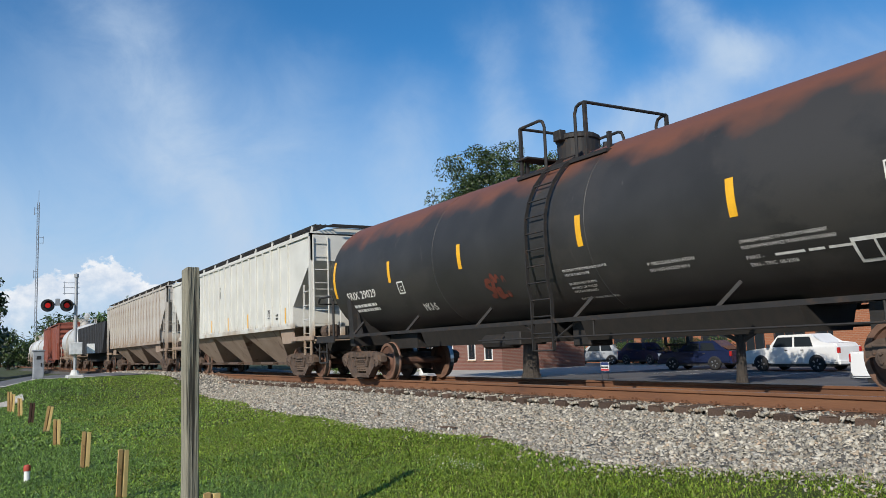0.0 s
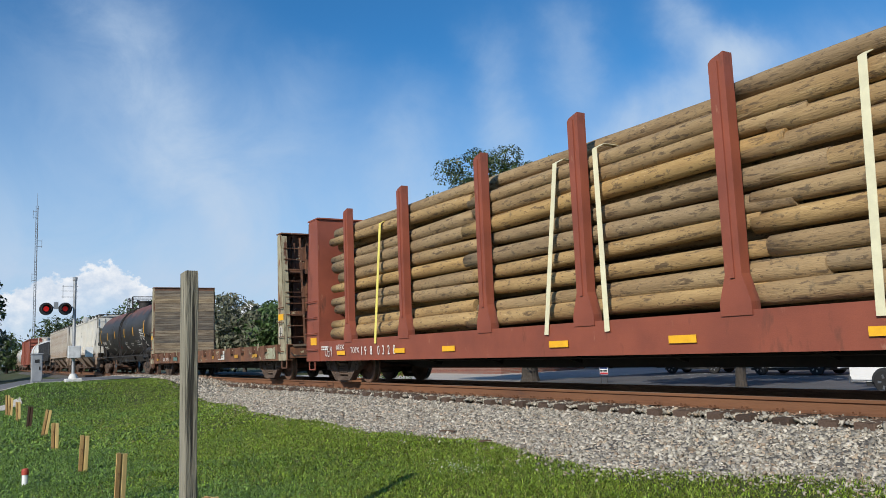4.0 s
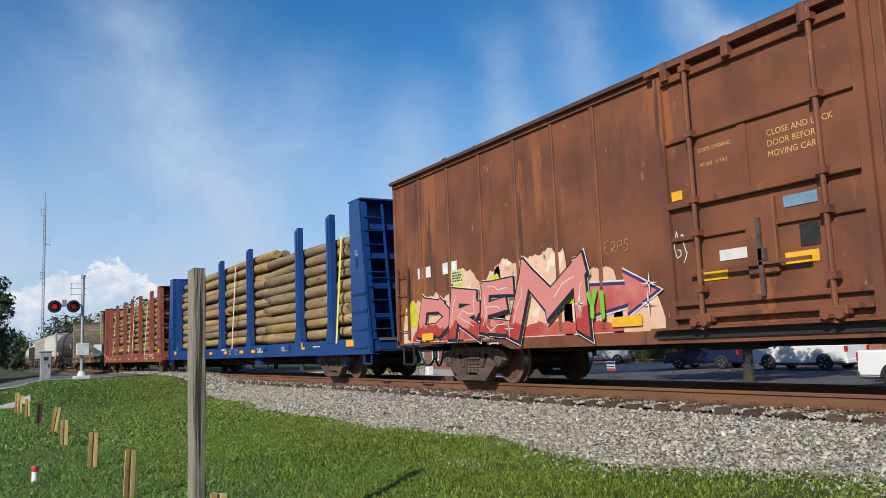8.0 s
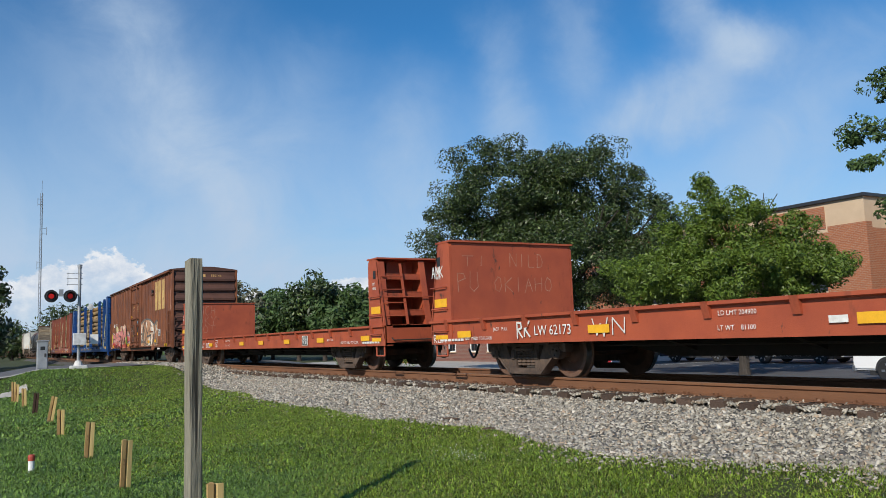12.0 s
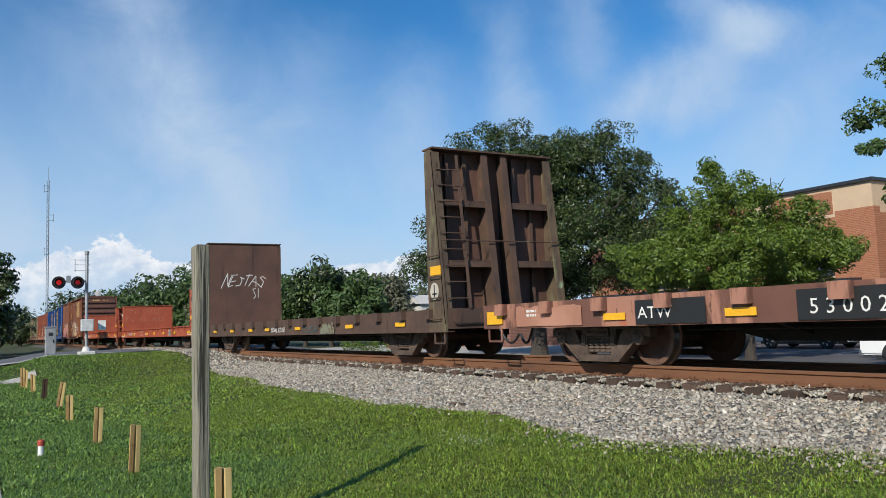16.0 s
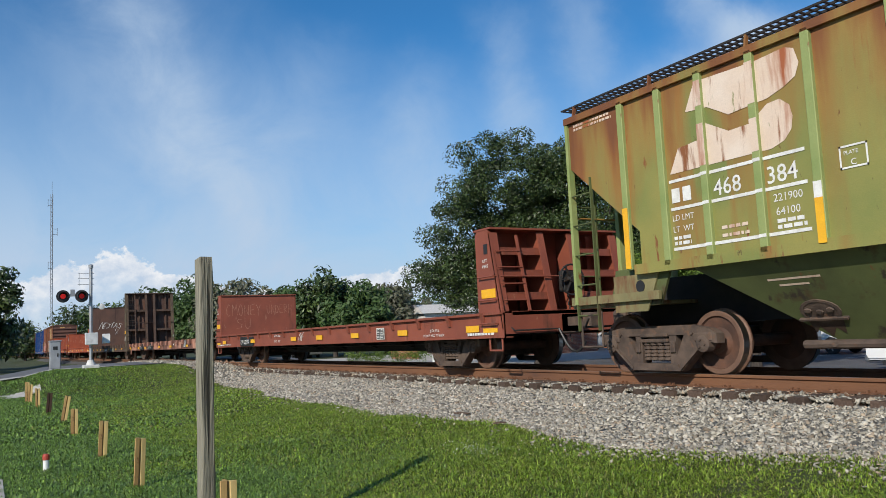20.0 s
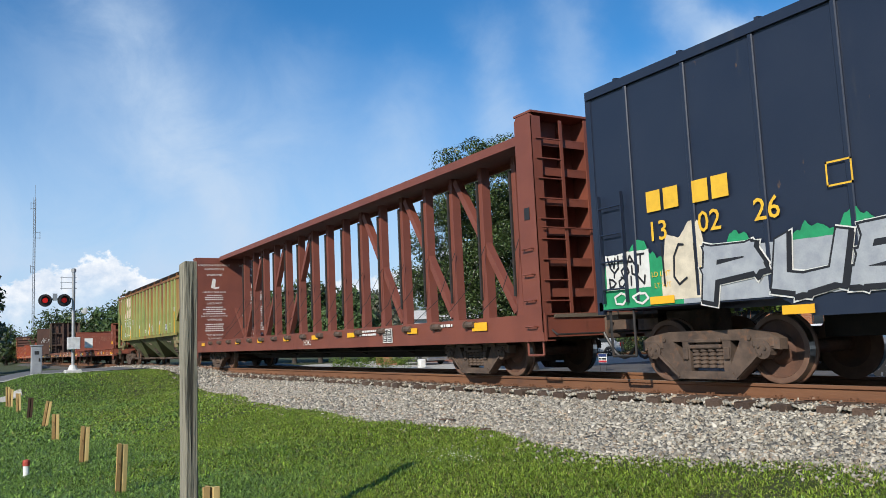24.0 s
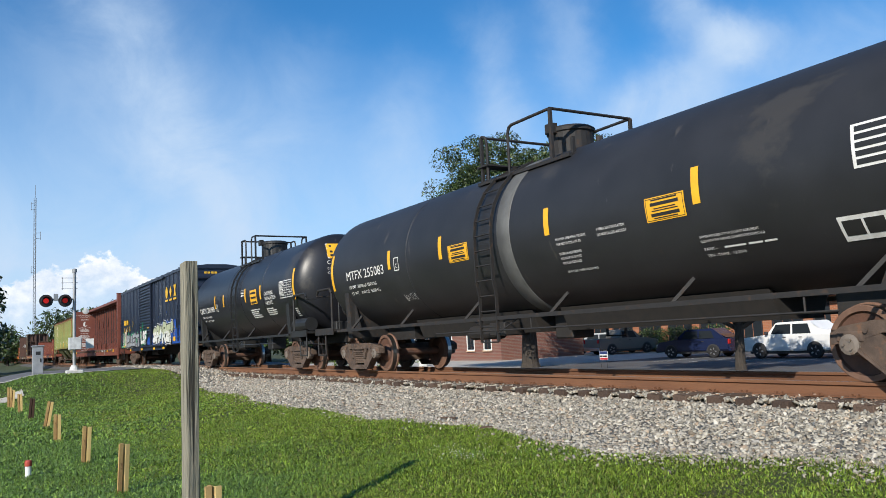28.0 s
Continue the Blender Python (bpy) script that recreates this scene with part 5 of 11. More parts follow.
def vehicle(name, label, x, y, turn, col, kind, length):
    """A parked car, nose towards local -x, on its wheels. kind: pickup, suv or van-backed truck."""
    th = tagged(empty(name, pose(x, y, LOT_Z + 0.006, 0, 0, turn)), label, "car" if kind == "suv" else "pickup")
    paint = mat("paint_of_" + name, col, tuple(c * 0.9 for c in col), scale=0.8, rough=0.22, bump=0.0, vary=0.03)
    Lh, w = length / 2, 0.98 if kind != "suv" else 0.93
    z0 = 0.42
    top, belt = (1.88, 1.18) if kind != "suv" else (1.70, 1.05)
    bm = bm_new()
    lower = [(-Lh, z0 + 0.12), (-Lh + 0.05, z0 - 0.05), (Lh - 0.05, z0 - 0.02), (Lh, z0 + 0.15), (Lh - 0.02, belt + 0.02), (Lh - 0.06, belt + 0.06), (-Lh * 0.45, belt + 0.04), (-Lh + 0.22, belt - 0.10), (-Lh + 0.02, belt - 0.28)]
    prism(bm, lower, "y", -w, w)
    bmesh.ops.bevel(bm, geom=[e for e in bm.edges if abs(e.verts[0].co.y - e.verts[1].co.y) < 1e-4], offset=0.06, segments=2, affect="EDGES")
    part("body", finish(bm), paint, th)
    if kind == "suv":
        cabin = [(-Lh * 0.48, belt), (-Lh * 0.16, top - 0.05), (Lh * 0.55, top), (Lh * 0.90, belt + 0.02)]
    elif kind == "sail":
        cabin = [(-Lh * 0.44, belt), (-Lh * 0.22, top - 0.04), (Lh * 0.46, top), (Lh * 0.66, belt + 0.24), (Lh * 0.95, belt + 0.20), (Lh * 0.97, belt)]
    else:
        cabin = [(-Lh * 0.47, belt), (-Lh * 0.18, top - 0.04), (Lh * 0.22, top), (Lh * 0.30, belt)]
    bm = bm_new()
    prism(bm, cabin, "y", -w + 0.14, w - 0.14)
    for v in bm.verts:
        if v.co.z < belt + 0.12:
            v.co.y *= 1.10
    bmesh.ops.bevel(bm, geom=list(bm.edges), offset=0.05, segments=2, affect="EDGES")
    part("cabin", finish(bm), paint, th)
    (ax, az), (bx, bz), (cx, cz2) = cabin[0], cabin[1], cabin[2]
    dx, dz = cabin[3]
    for sgn in (-1, 1):
        for u0, u1 in ((0.0, 0.47), (0.53, 1.0)):
            xa, xb = bx + 0.02 + (cx - bx - 0.05) * u0, bx + 0.02 + (cx - bx - 0.05) * u1
            la = xa - (0.30 if u0 == 0 else 0)
            lb = xb + (0.18 if u1 == 1 and kind != "pickup" else 0)
            zb, zt_ = belt + 0.07, top - 0.14
            def side(xx, zz):
                return (xx, sgn * (w - 0.132 + (0.085 * (1 - (zz - belt) / (top - belt)))), zz)
            raw("side_window", [side(la, zb), side(lb, zb), side(xb, zt_), side(xa, zt_)], [(0, 1, 2, 3)], GLASS, th)
    raw("windscreen", [(ax + 0.08 - 0.02, -w + 0.2, belt + 0.08), (ax + 0.08 - 0.02, w - 0.2, belt + 0.08), (bx - 0.035, w - 0.26, top - 0.12), (bx - 0.035, -w + 0.26, top - 0.12)], [(0, 1, 2, 3)], GLASS, th)
    if kind == "suv":
        raw("rear_window", [(dx - 0.03, -w + 0.22, belt + 0.1), (dx - 0.03, w - 0.22, belt + 0.1), (cx + 0.08, w - 0.28, top - 0.12), (cx + 0.08, -w + 0.28, top - 0.12)], [(3, 2, 1, 0)], GLASS, th)
    wb = length * 0.29
    wr = 0.39 if kind != "suv" else 0.36
    for xw in (-wb, wb):
        for sgn in (-1, 1):
            bm = bm_new()
            lathe(bm, [(sgn * (w - 0.20), wr * 0.6), (sgn * (w - 0.20), wr - 0.02), (sgn * (w - 0.16), wr), (sgn * (w + 0.0), wr), (sgn * (w + 0.03), wr - 0.04), (sgn * (w + 0.03), wr * 0.66)], "y", 22, (xw, 0, wr))
            wh = part("wheel", finish(bm), TYRE, th)
            bm = bm_new()
            lathe(bm, [(sgn * (w - 0.02), 0.05), (sgn * (w - 0.02), wr * 0.66), (sgn * (w + 0.02), wr * 0.66), (sgn * (w + 0.02), wr * 0.6), (sgn * (w - 0.01), wr * 0.58)], "y", 18, (xw, 0, wr))
            for k in range(5):
                a = k * math.tau / 5
                bar(bm, (xw, sgn * (w + 0.012), wr), (xw + wr * 0.62 * math.cos(a), sgn * (w + 0.018), wr + wr * 0.62 * math.sin(a)), 0.07, 0.03, (0, 1, 0))
            part("rim", finish(bm), RIM, wh)
            bm = bm_new()
            pts = [(xw + (wr + 0.07) * math.cos(math.pi * k / 10), wr + (wr + 0.07) * math.sin(math.pi * k / 10)) for k in range(11)]
            prism(bm, pts, "y", *sorted((sgn * (w - 0.02), sgn * (w + 0.004))))
            part("wheel_arch", finish(bm), TRIM, th)
    for sgn in (-1, 1):
        bm = bm_new()
        box(bm, Lh - 0.08, Lh + 0.012, *sorted((sgn * (w - 0.02), sgn * (w - 0.22))), belt - 0.28, belt + 0.0, 0.02)
        part("tail_lamp", finish(bm), TAIL, th)
        bm = bm_new()
        box(bm, -Lh - 0.005, -Lh + 0.14, *sorted((sgn * (w - 0.03), sgn * (w - 0.32))), belt - 0.42, belt - 0.22, 0.02)
        part("headlamp", finish(bm), HEAD, th)
        bm = bm_new()
        box(bm, -Lh * 0.40, -Lh * 0.40 + 0.14, *sorted((sgn * (w + 0.0), sgn * (w + 0.2))), belt + 0.05, belt + 0.22, 0.03)
        part("door_mirror", finish(bm), TRIM, th)
        bm = bm_new()
        for xd in (-Lh * 0.05, Lh * 0.28):
            box(bm, xd, xd + 0.16, *sorted((sgn * w, sgn * (w + 0.025))), belt - 0.12, belt - 0.08)
        part("door_handle", finish(bm), TRIM, th)
    for xx, s2 in ((-Lh, -1), (Lh, 1)):
        bm = bm_new()
        box(bm, *sorted((xx - s2 * 0.10, xx + s2 * 0.06)), -w + 0.02, w - 0.02, z0 - 0.08, z0 + 0.14, 0.04)
        part("bumper", finish(bm), RIM if kind == "pickup" else paint, th)
    bm = bm_new()
    box(bm, -Lh + 0.5, Lh - 0.5, -w + 0.12, w - 0.12, 0.24, z0)
    part("underbody", bm, TRIM, th)
    return th


vehicle("white_truck", "white crew-cab sport utility truck parked in the car park", -26.55, 37.1, 0, (0.78, 0.78, 0.77), "sail", 5.6)
vehicle("blue_car", "dark blue crossover parked in the car park", -33.9, 38.0, 12, (0.012, 0.02, 0.06), "suv", 4.8)
blue_suv = vehicle("blue_suv", "small dark blue car driving through the car park", -45.7, 46.0, 180, (0.012, 0.018, 0.045), "suv", 4.4)
grey_truck = vehicle("grey_truck", "grey pickup truck driving through the car park", -47.0, 43.5, -95, (0.16, 0.155, 0.14), "pickup", 5.8)
vehicle("silver_car", "silver crossover parked in the car park", -49.9, 43.9, 40, (0.36, 0.38, 0.40), "suv", 4.4)
vehicle("white_pickup", "white pickup truck parked close behind the railway", -13.2, 26.0, 180, (0.80, 0.80, 0.79), "pickup", 5.8)


# ---- small things beyond the track ----
hx, hy = -65.0, 42.2
hyd = tagged(empty("fire_hydrant", pose(hx, hy, LOT_Z + 0.01)), "red fire hydrant at the edge of the yard", "hydrant")
HR = plain("hydrant_red", (0.50, 0.035, 0.02), 0.45)
bm = bm_new()
lathe(bm, [(0, 0.17), (0.05, 0.17), (0.06, 0.12), (0.55, 0.12), (0.58, 0.15), (0.62, 0.15), (0.72, 0.08), (0.80, 0.03)], "z", 14)
part("barrel", finish(bm), HR, hyd)
for a in (0, 90, 180):
    bm = bm_new()
    rod(bm, (0, 0, 0.45), (0.2 * math.cos(radians(a)), -0.2 * math.sin(radians(a)), 0.45), 0.065, 10)
    part("outlet", finish(bm), HR, hyd)
for az, d, wx, hz, lab in ((29.1, 56, 0.5, 0.6, "white painted utility box at the road edge"),):
    x, y = polar(az, d)
    bm = bm_new()
    box(bm, -wx / 2, wx / 2, -0.2, 0.2, 0, hz, 0.03)
    ob = part("utility_box", finish(bm), M["white"])
    ob.matrix_basis = pose(x, y, max(LOT_Z, ground_z(x, y)) + 0.005)
    tagged(ob, lab, "utility box")

ys_sign = tagged(empty("yard_sign", pose(-30.6, 27.4, LOT_Z)), "small red, white and blue yard sign on wire legs", "sign")
bm = bm_new()
box(bm, -0.30, 0.30, -0.006, 0.006, 0.42, 0.86)
brd = part("board", bm, M["white"], ys_sign)
flat_boxes(brd, [(-0.29, 0.29, 0.43, 0.52)], -0.009, plain("sign_red", (0.5, 0.03, 0.04), 0.5), "red_band")
flat_boxes(brd, [(-0.29, 0.29, 0.70, 0.85)], -0.009, plain("sign_navy", (0.03, 0.05, 0.16), 0.5), "blue_band")
flat_boxes(brd, [(-0.28, -0.08, 0.56, 0.64), (-0.04, 0.26, 0.56, 0.64)], -0.009, M["black"], "print_bar")
for sx in (-0.22, 0.22):
    bm = bm_new()
    rod(bm, (sx, 0, -0.05), (sx, 0, 0.5), 0.008, 5)
    part("wire_leg", finish(bm), M["steel_dark"], ys_sign)
for az, d, hgt, lab in ((34.5, 62, 2.9, "thin grey metal sign post by the yard"), (35.6, 71, 2.9, "thin grey metal sign post farther back")):
    x, y = polar(az, d)
    bm = bm_new()
    rod(bm, (0, 0, -0.1), (0, 0, hgt), 0.035, 7)
    pst = part("sign_post", finish(bm), SIL)
    pst.matrix_basis = pose(x, y, LOT_Z)
    tagged(pst, lab, "post")
    bm = bm_new()
    box(bm, 0.03, 0.05, -0.3, 0.3, hgt - 0.6, hgt)
    part("sign_plate", bm, M["white"], pst)


# ---- railcar fittings ----
SIDE = 1.50       # half the width of a car


def ladder(car, x0, x1, y, z0, z1, rungs, material, name="ladder", lean=0.0):
    bm = bm_new()
    for x in (x0, x1):
        bar(bm, (x, y, z0), (x, y + lean, z1), 0.05, 0.02, (1, 0, 0))
    for k in range(rungs):
        u = (k + 0.5) / rungs
        rod(bm, (x0, y + lean * u - 0.01, z0 + (z1 - z0) * u), (x1, y + lean * u - 0.01, z0 + (z1 - z0) * u), 0.013, 5)
    return part(name, finish(bm), material, car)


def end_ladder(car, x, y0, y1, z0, z1, rungs, material, tilt=0.0, name="end_ladder"):
    bm = bm_new()
    for y in (y0, y1):
        bar(bm, (x, y, z0), (x + tilt, y, z1), 0.02, 0.05, (1, 0, 0))
    for k in range(rungs):
        u = (k + 0.5) / rungs
        rod(bm, (x + tilt * u, y0, z0 + (z1 - z0) * u), (x + tilt * u, y1, z0 + (z1 - z0) * u), 0.013, 5)
    return part(name, finish(bm), material, car)


def grab(car, x0, x1, y, z, material, out=-0.07, name="grab_iron"):
    bm = bm_new()
    path_rod(bm, [(x0, y, z), (x0, y + out, z), (x1, y + out, z), (x1, y, z)], 0.013, 5)
    return part(name, finish(bm), material, car)


def brake_wheel(car, x, y, z, way, material, r=0.28):
    """A hand brake wheel with its gear case and chain on an end that faces way."""
    bm = bm_new()
    n = 20
    for k in range(n):
        a, b = k * math.tau / n, (k + 1) * math.tau / n
        rod(bm, (x, y + r * math.cos(a), z + r * math.sin(a)), (x, y + r * math.cos(b), z + r * math.sin(b)), 0.018, 5)
    for k in range(6):
        a = k * math.tau / 6
        bar(bm, (x, y, z), (x, y + r * math.cos(a), z + r * math.sin(a)), 0.02, 0.045, (1, 0, 0))
    lathe(bm, [(-0.05, 0.07), (0.05, 0.06)], "x", 10, (x, y, z))
    wheel = part("brake_wheel", finish(bm), material, car, "spoked hand brake wheel")
    bm = bm_new()
    box(bm, min(x - way * 0.22, x - way * 0.06), max(x - way * 0.22, x - way * 0.06), y - 0.15, y + 0.15, z - 0.22, z + 0.18, 0.03)
    part("brake_gear", finish(bm), material, wheel)
    bm = bm_new()
    for k in range(12):
        zz = z - 0.25 - k * 0.075
        rod(bm, (x - way * 0.12, y + (0.015 if k % 2 else -0.015), zz), (x - way * 0.12, y + (0.015 if k % 2 else -0.015), zz - 0.07), 0.016, 5)
    part("brake_chain", finish(bm), M["steel_dark"], wheel)
    return wheel


def plate(car, x0, x1, z0, z1, material, y=None, name="reflector", thick=0.006):
    bm = bm_new()
    y = -SIDE - 0.004 if y is None else y
    box(bm, x0, x1, y - thick, y, z0, z1)
    return part(name, bm, material, car)


def info_plate(car, x0, x1, z0, z1, y=None):
    """A black data panel with a white frame and bars of print."""
    y = -SIDE - 0.004 if y is None else y
    p = plate(car, x0, x1, z0, z1, M["white_paint"], y, "data_panel")
    w, hh = x1 - x0, z1 - z0
    flat_boxes(p, [(x0 + w * a, x0 + w * b, z0 + hh * c, z0 + hh * d) for a, b, c, d in ((0.06, 0.48, 0.5, 0.94), (0.52, 0.94, 0.5, 0.94), (0.06, 0.48, 0.06, 0.46), (0.52, 0.94, 0.06, 0.46))], y - 0.008, M["black"], "panel_field")
    flat_boxes(p, [(x0 + w * a, x0 + w * (a + 0.28), z0 + hh * c, z0 + hh * (c + 0.05)) for a in (0.12, 0.58) for c in (0.15, 0.27, 0.38, 0.6, 0.72, 0.84)], y - 0.010, M["white_paint"], "small_print")


# Hand-drawn letter strokes in a unit square, for spray paint
STROKES = {
    "A": [[(0, 0), (0.45, 1), (0.9, 0)], [(0.2, 0.4), (0.7, 0.4)]], "C": [[(0.85, 0.85), (0.4, 1), (0.05, 0.6), (0.1, 0.2), (0.45, 0), (0.85, 0.12)]],
    "D": [[(0.1, 0), (0.1, 1), (0.6, 0.9), (0.85, 0.5), (0.6, 0.08), (0.1, 0)]], "E": [[(0.85, 1), (0.1, 0.95), (0.1, 0.05), (0.85, 0)], [(0.1, 0.5), (0.65, 0.5)]],
    "F": [[(0.85, 1), (0.1, 0.95), (0.1, 0)], [(0.1, 0.5), (0.65, 0.55)]], "G": [[(0.85, 0.85), (0.4, 1), (0.05, 0.5), (0.4, 0), (0.85, 0.2), (0.85, 0.5), (0.5, 0.5)]],
    "H": [[(0.1, 0), (0.1, 1)], [(0.85, 0), (0.85, 1)], [(0.1, 0.5), (0.85, 0.55)]], "I": [[(0.45, 0), (0.45, 1)]],
    "K": [[(0.1, 0), (0.1, 1)], [(0.85, 1), (0.15, 0.5), (0.9, 0)]], "L": [[(0.1, 1), (0.1, 0.03), (0.8, 0)]],
    "M": [[(0.05, 0), (0.15, 1), (0.5, 0.45), (0.82, 1), (0.95, 0)]], "N": [[(0.1, 0), (0.1, 1), (0.8, 0.05), (0.85, 1)]],
    "O": [[(0.45, 1), (0.08, 0.6), (0.2, 0.08), (0.6, 0), (0.9, 0.4), (0.75, 0.9), (0.45, 1)]], "P": [[(0.1, 0), (0.1, 1), (0.7, 0.95), (0.8, 0.6), (0.1, 0.45)]],
    "R": [[(0.1, 0), (0.1, 1), (0.7, 0.95), (0.75, 0.6), (0.15, 0.5), (0.85, 0)]], "S": [[(0.8, 0.9), (0.35, 1), (0.1, 0.72), (0.75, 0.42), (0.7, 0.08), (0.08, 0.08)]],
    "T": [[(0.45, 0), (0.45, 1)], [(0.02, 0.95), (0.92, 1)]], "U": [[(0.1, 1), (0.12, 0.2), (0.45, 0), (0.82, 0.2), (0.85, 1)]], "W": [[(0, 1), (0.25, 0), (0.48, 0.7), (0.72, 0), (0.95, 1)]],
    "Y": [[(0.05, 1), (0.45, 0.5), (0.9, 1)], [(0.45, 0.5), (0.4, 0)]],
}


def stroke_mesh(lines, width, y, lift, place):
    """Lines sprayed or drawn as flat bands with rounded ends. Each band lies a hair over the one before."""
    vs, fs = [], []
    for pts in lines:
        for (a, b) in zip(pts[:-1], pts[1:]):
            lift += 0.00006
            d = Vector((b[0] - a[0], b[1] - a[1]))
            if d.length < 1e-5:
                continue
            d.normalize()
            n = Vector((-d.y, d.x)) * width / 2
            k = len(vs)
            ring = []
            for c, sgn in ((a, -1), (b, 1)):
                for j in range(5):
                    ang = -math.pi / 2 + math.pi * j / 4
                    ring.append((c[0] + sgn * d.x * math.cos(ang) * width / 2 + sgn * n.x * math.sin(ang), c[1] + sgn * d.y * math.cos(ang) * width / 2 + sgn * n.y * math.sin(ang)))
            vs += [place(p[0], p[1], lift) for p in ring]
            fs.append(tuple(range(k, k + 10)))
    return vs, fs


def sprayed(car, word, x0, x1, z0, z1, layers, rng, y=None, place=None, name="spray_paint", wobble=0.06, slant=0.0):
    """Spray-painted strokes: layers of (width, material), the widest first."""
    y = -SIDE - 0.004 if y is None else y
    place = place or (lambda u, w, d: (u, y - d, w))
    n = len(word)
    lines = []
    for i, ch in enumerate(word):
        if ch == " ":
            continue
        cw = (x1 - x0) / n
        dz = rng.uniform(-0.05, 0.05) * (z1 - z0)
        for st in STROKES[ch]:
            lines.append([(x0 + cw * (i + (p[0] + rng.uniform(-wobble, wobble)) * 0.88) + slant * p[1], z0 + dz + (z1 - z0) * (p[1] + rng.uniform(-wobble, wobble))) for p in st])
    made, lift = None, 0.0012
    for width, material in layers:
        vs, fs = stroke_mesh(lines, width, y, lift, place)
        ob = raw(name, vs, fs, material, made or car)
        made = made or ob
        lift += 0.004
    return made


def slab_mesh(lines, width, lift, place, rng, shift=(0, 0)):
    """Straight-edged strokes with cut, overshooting ends, as in angular spray lettering."""
    vs, fs = [], []
    for pts in lines:
        for a, b, w0, w1, e0, e1 in pts:
            lift += 0.00006
            d = Vector((b[0] - a[0], b[1] - a[1])).normalized()
            n = Vector((-d.y, d.x))
            k = len(vs)
            for c, sg, w, e in ((a, -1, w0, e0), (b, 1, w1, e1)):
                for j in (-sg, sg):
                    vs.append(place(c[0] + sg * d.x * width * (0.5 + e * j * sg) + n.x * j * width * w / 2 + shift[0], c[1] + sg * d.y * width * (0.5 + e * j * sg) + n.y * j * width * w / 2 + shift[1], lift))
            fs.append((k, k + 1, k + 2, k + 3))
    return vs, fs


def piece(car, word, x0, x1, z0, z1, width, fill, rng, y, halo=None, line=None, detail=None, overlap=1.25, grow=0.12):
    """A large graffiti piece: each letter a set of cut slabs with its own dark edge and drop shadow, lapping over the one before."""
    line = line or SPRAY_BLACK
    place = lambda u, w, d: (u, y - d, w)
    n, cells = len(word), []
    cw = (x1 - x0) / n
    for i, ch in enumerate(word):
        tall = 1.0 + grow * rng.uniform(-1, 1.6)
        lines = []
        for st in STROKES[ch]:
            pts = [(x0 + cw * (i + 0.5 + (p[0] - 0.45 + rng.uniform(-0.05, 0.05)) * 0.82 * overlap) + 0.12 * (p[1] - 0.5), z0 + (z1 - z0) * tall * (p[1] + rng.uniform(-0.05, 0.05))) for p in st]
            lines.append([(a, b, rng.uniform(0.75, 1.2), rng.uniform(0.75, 1.3), rng.uniform(-0.22, 0.22), rng.uniform(-0.22, 0.22)) for a, b in zip(pts[:-1], pts[1:])])
        cells.append(lines)
    first, lift = None, 0.001
    if halo:
        allin = [l for c in cells for l in c]
        for mat_, extra in ((halo, 0.11), (line, 0.075)):
            vs, fs = slab_mesh(allin, width + extra, lift, place, rng, (0.02, -0.02))
            ob = raw("spray_paint", vs, fs, mat_, first or car)
            first = first or ob
            lift += 0.004
    for lines in cells:
        for mat_, wd, sh in ((line, width + 0.035, (0.045, -0.045)), (line, width + 0.05, (0, 0)), (fill, width, (0, 0))):
            vs, fs = slab_mesh(lines, wd, lift, place, rng, sh)
            ob = raw("spray_paint", vs, fs, mat_, first or car)
            first = first or ob
            lift += 0.0009
        if detail:
            # thin marks along the letter
            marks = []
            for l in lines:
                for a, b, *_ in l:
                    if rng.random() < 0.7:
                        m = [(a[0] + (b[0] - a[0]) * u + rng.uniform(-0.3, 0.3) * width, a[1] + (b[1] - a[1]) * u + rng.uniform(-0.3, 0.3) * width) for u in (0.15, 0.4, 0.6, 0.9)]
                        marks.append(m)
            if marks:
                vs, fs = stroke_mesh(marks, 0.016, y, lift, place)
                raw("spray_paint", vs, fs, detail, first or car)
                lift += 0.0009
    return first


def spray_fill(name, low, high, third, z_mid, rough=0.55):
    """Spray in one colour below and another above a wavering line, with blotches of a third."""
    ma = mat(name, low, tuple(c * 0.92 for c in low), scale=3, rough=rough, bump=0.02, coats=((third, 0.30, 2.2, (1, 1, 1)),))
    nt = ma.node_tree
    N, LK = nt.nodes.new, nt.links.new
    b = nt.nodes["Principled BSDF"]
    src = b.inputs["Base Color"].links[0].from_socket
    tc, sep, nz, ad, mr, mx = N("ShaderNodeTexCoord"), N("ShaderNodeSeparateXYZ"), N("ShaderNodeTexNoise"), N("ShaderNodeMath"), N("ShaderNodeMapRange"), N("ShaderNodeMix")
    LK(tc.outputs["Object"], sep.inputs[0])
    LK(tc.outputs["Object"], nz.inputs["Vector"])
    nz.inputs["Scale"].default_value, nz.inputs["Detail"].default_value = 3.0, 1.0
    ad.operation = "MULTIPLY_ADD"
    LK(nz.outputs[0], ad.inputs[0])
    ad.inputs[1].default_value = 0.7
    LK(sep.outputs[2], ad.inputs[2])
    mr.inputs[1].default_value, mr.inputs[2].default_value = z_mid + 0.33, z_mid + 0.38
    LK(ad.outputs[0], mr.inputs[0])
    mx.data_type = "RGBA"
    LK(mr.outputs[0], mx.inputs[0])
    mx.inputs[6].default_value = (*low, 1)
    LK(src, mx.inputs[6])
    mx.inputs[7].default_value = (*high, 1)
    LK(mx.outputs[2], b.inputs["Base Color"])
    return ma


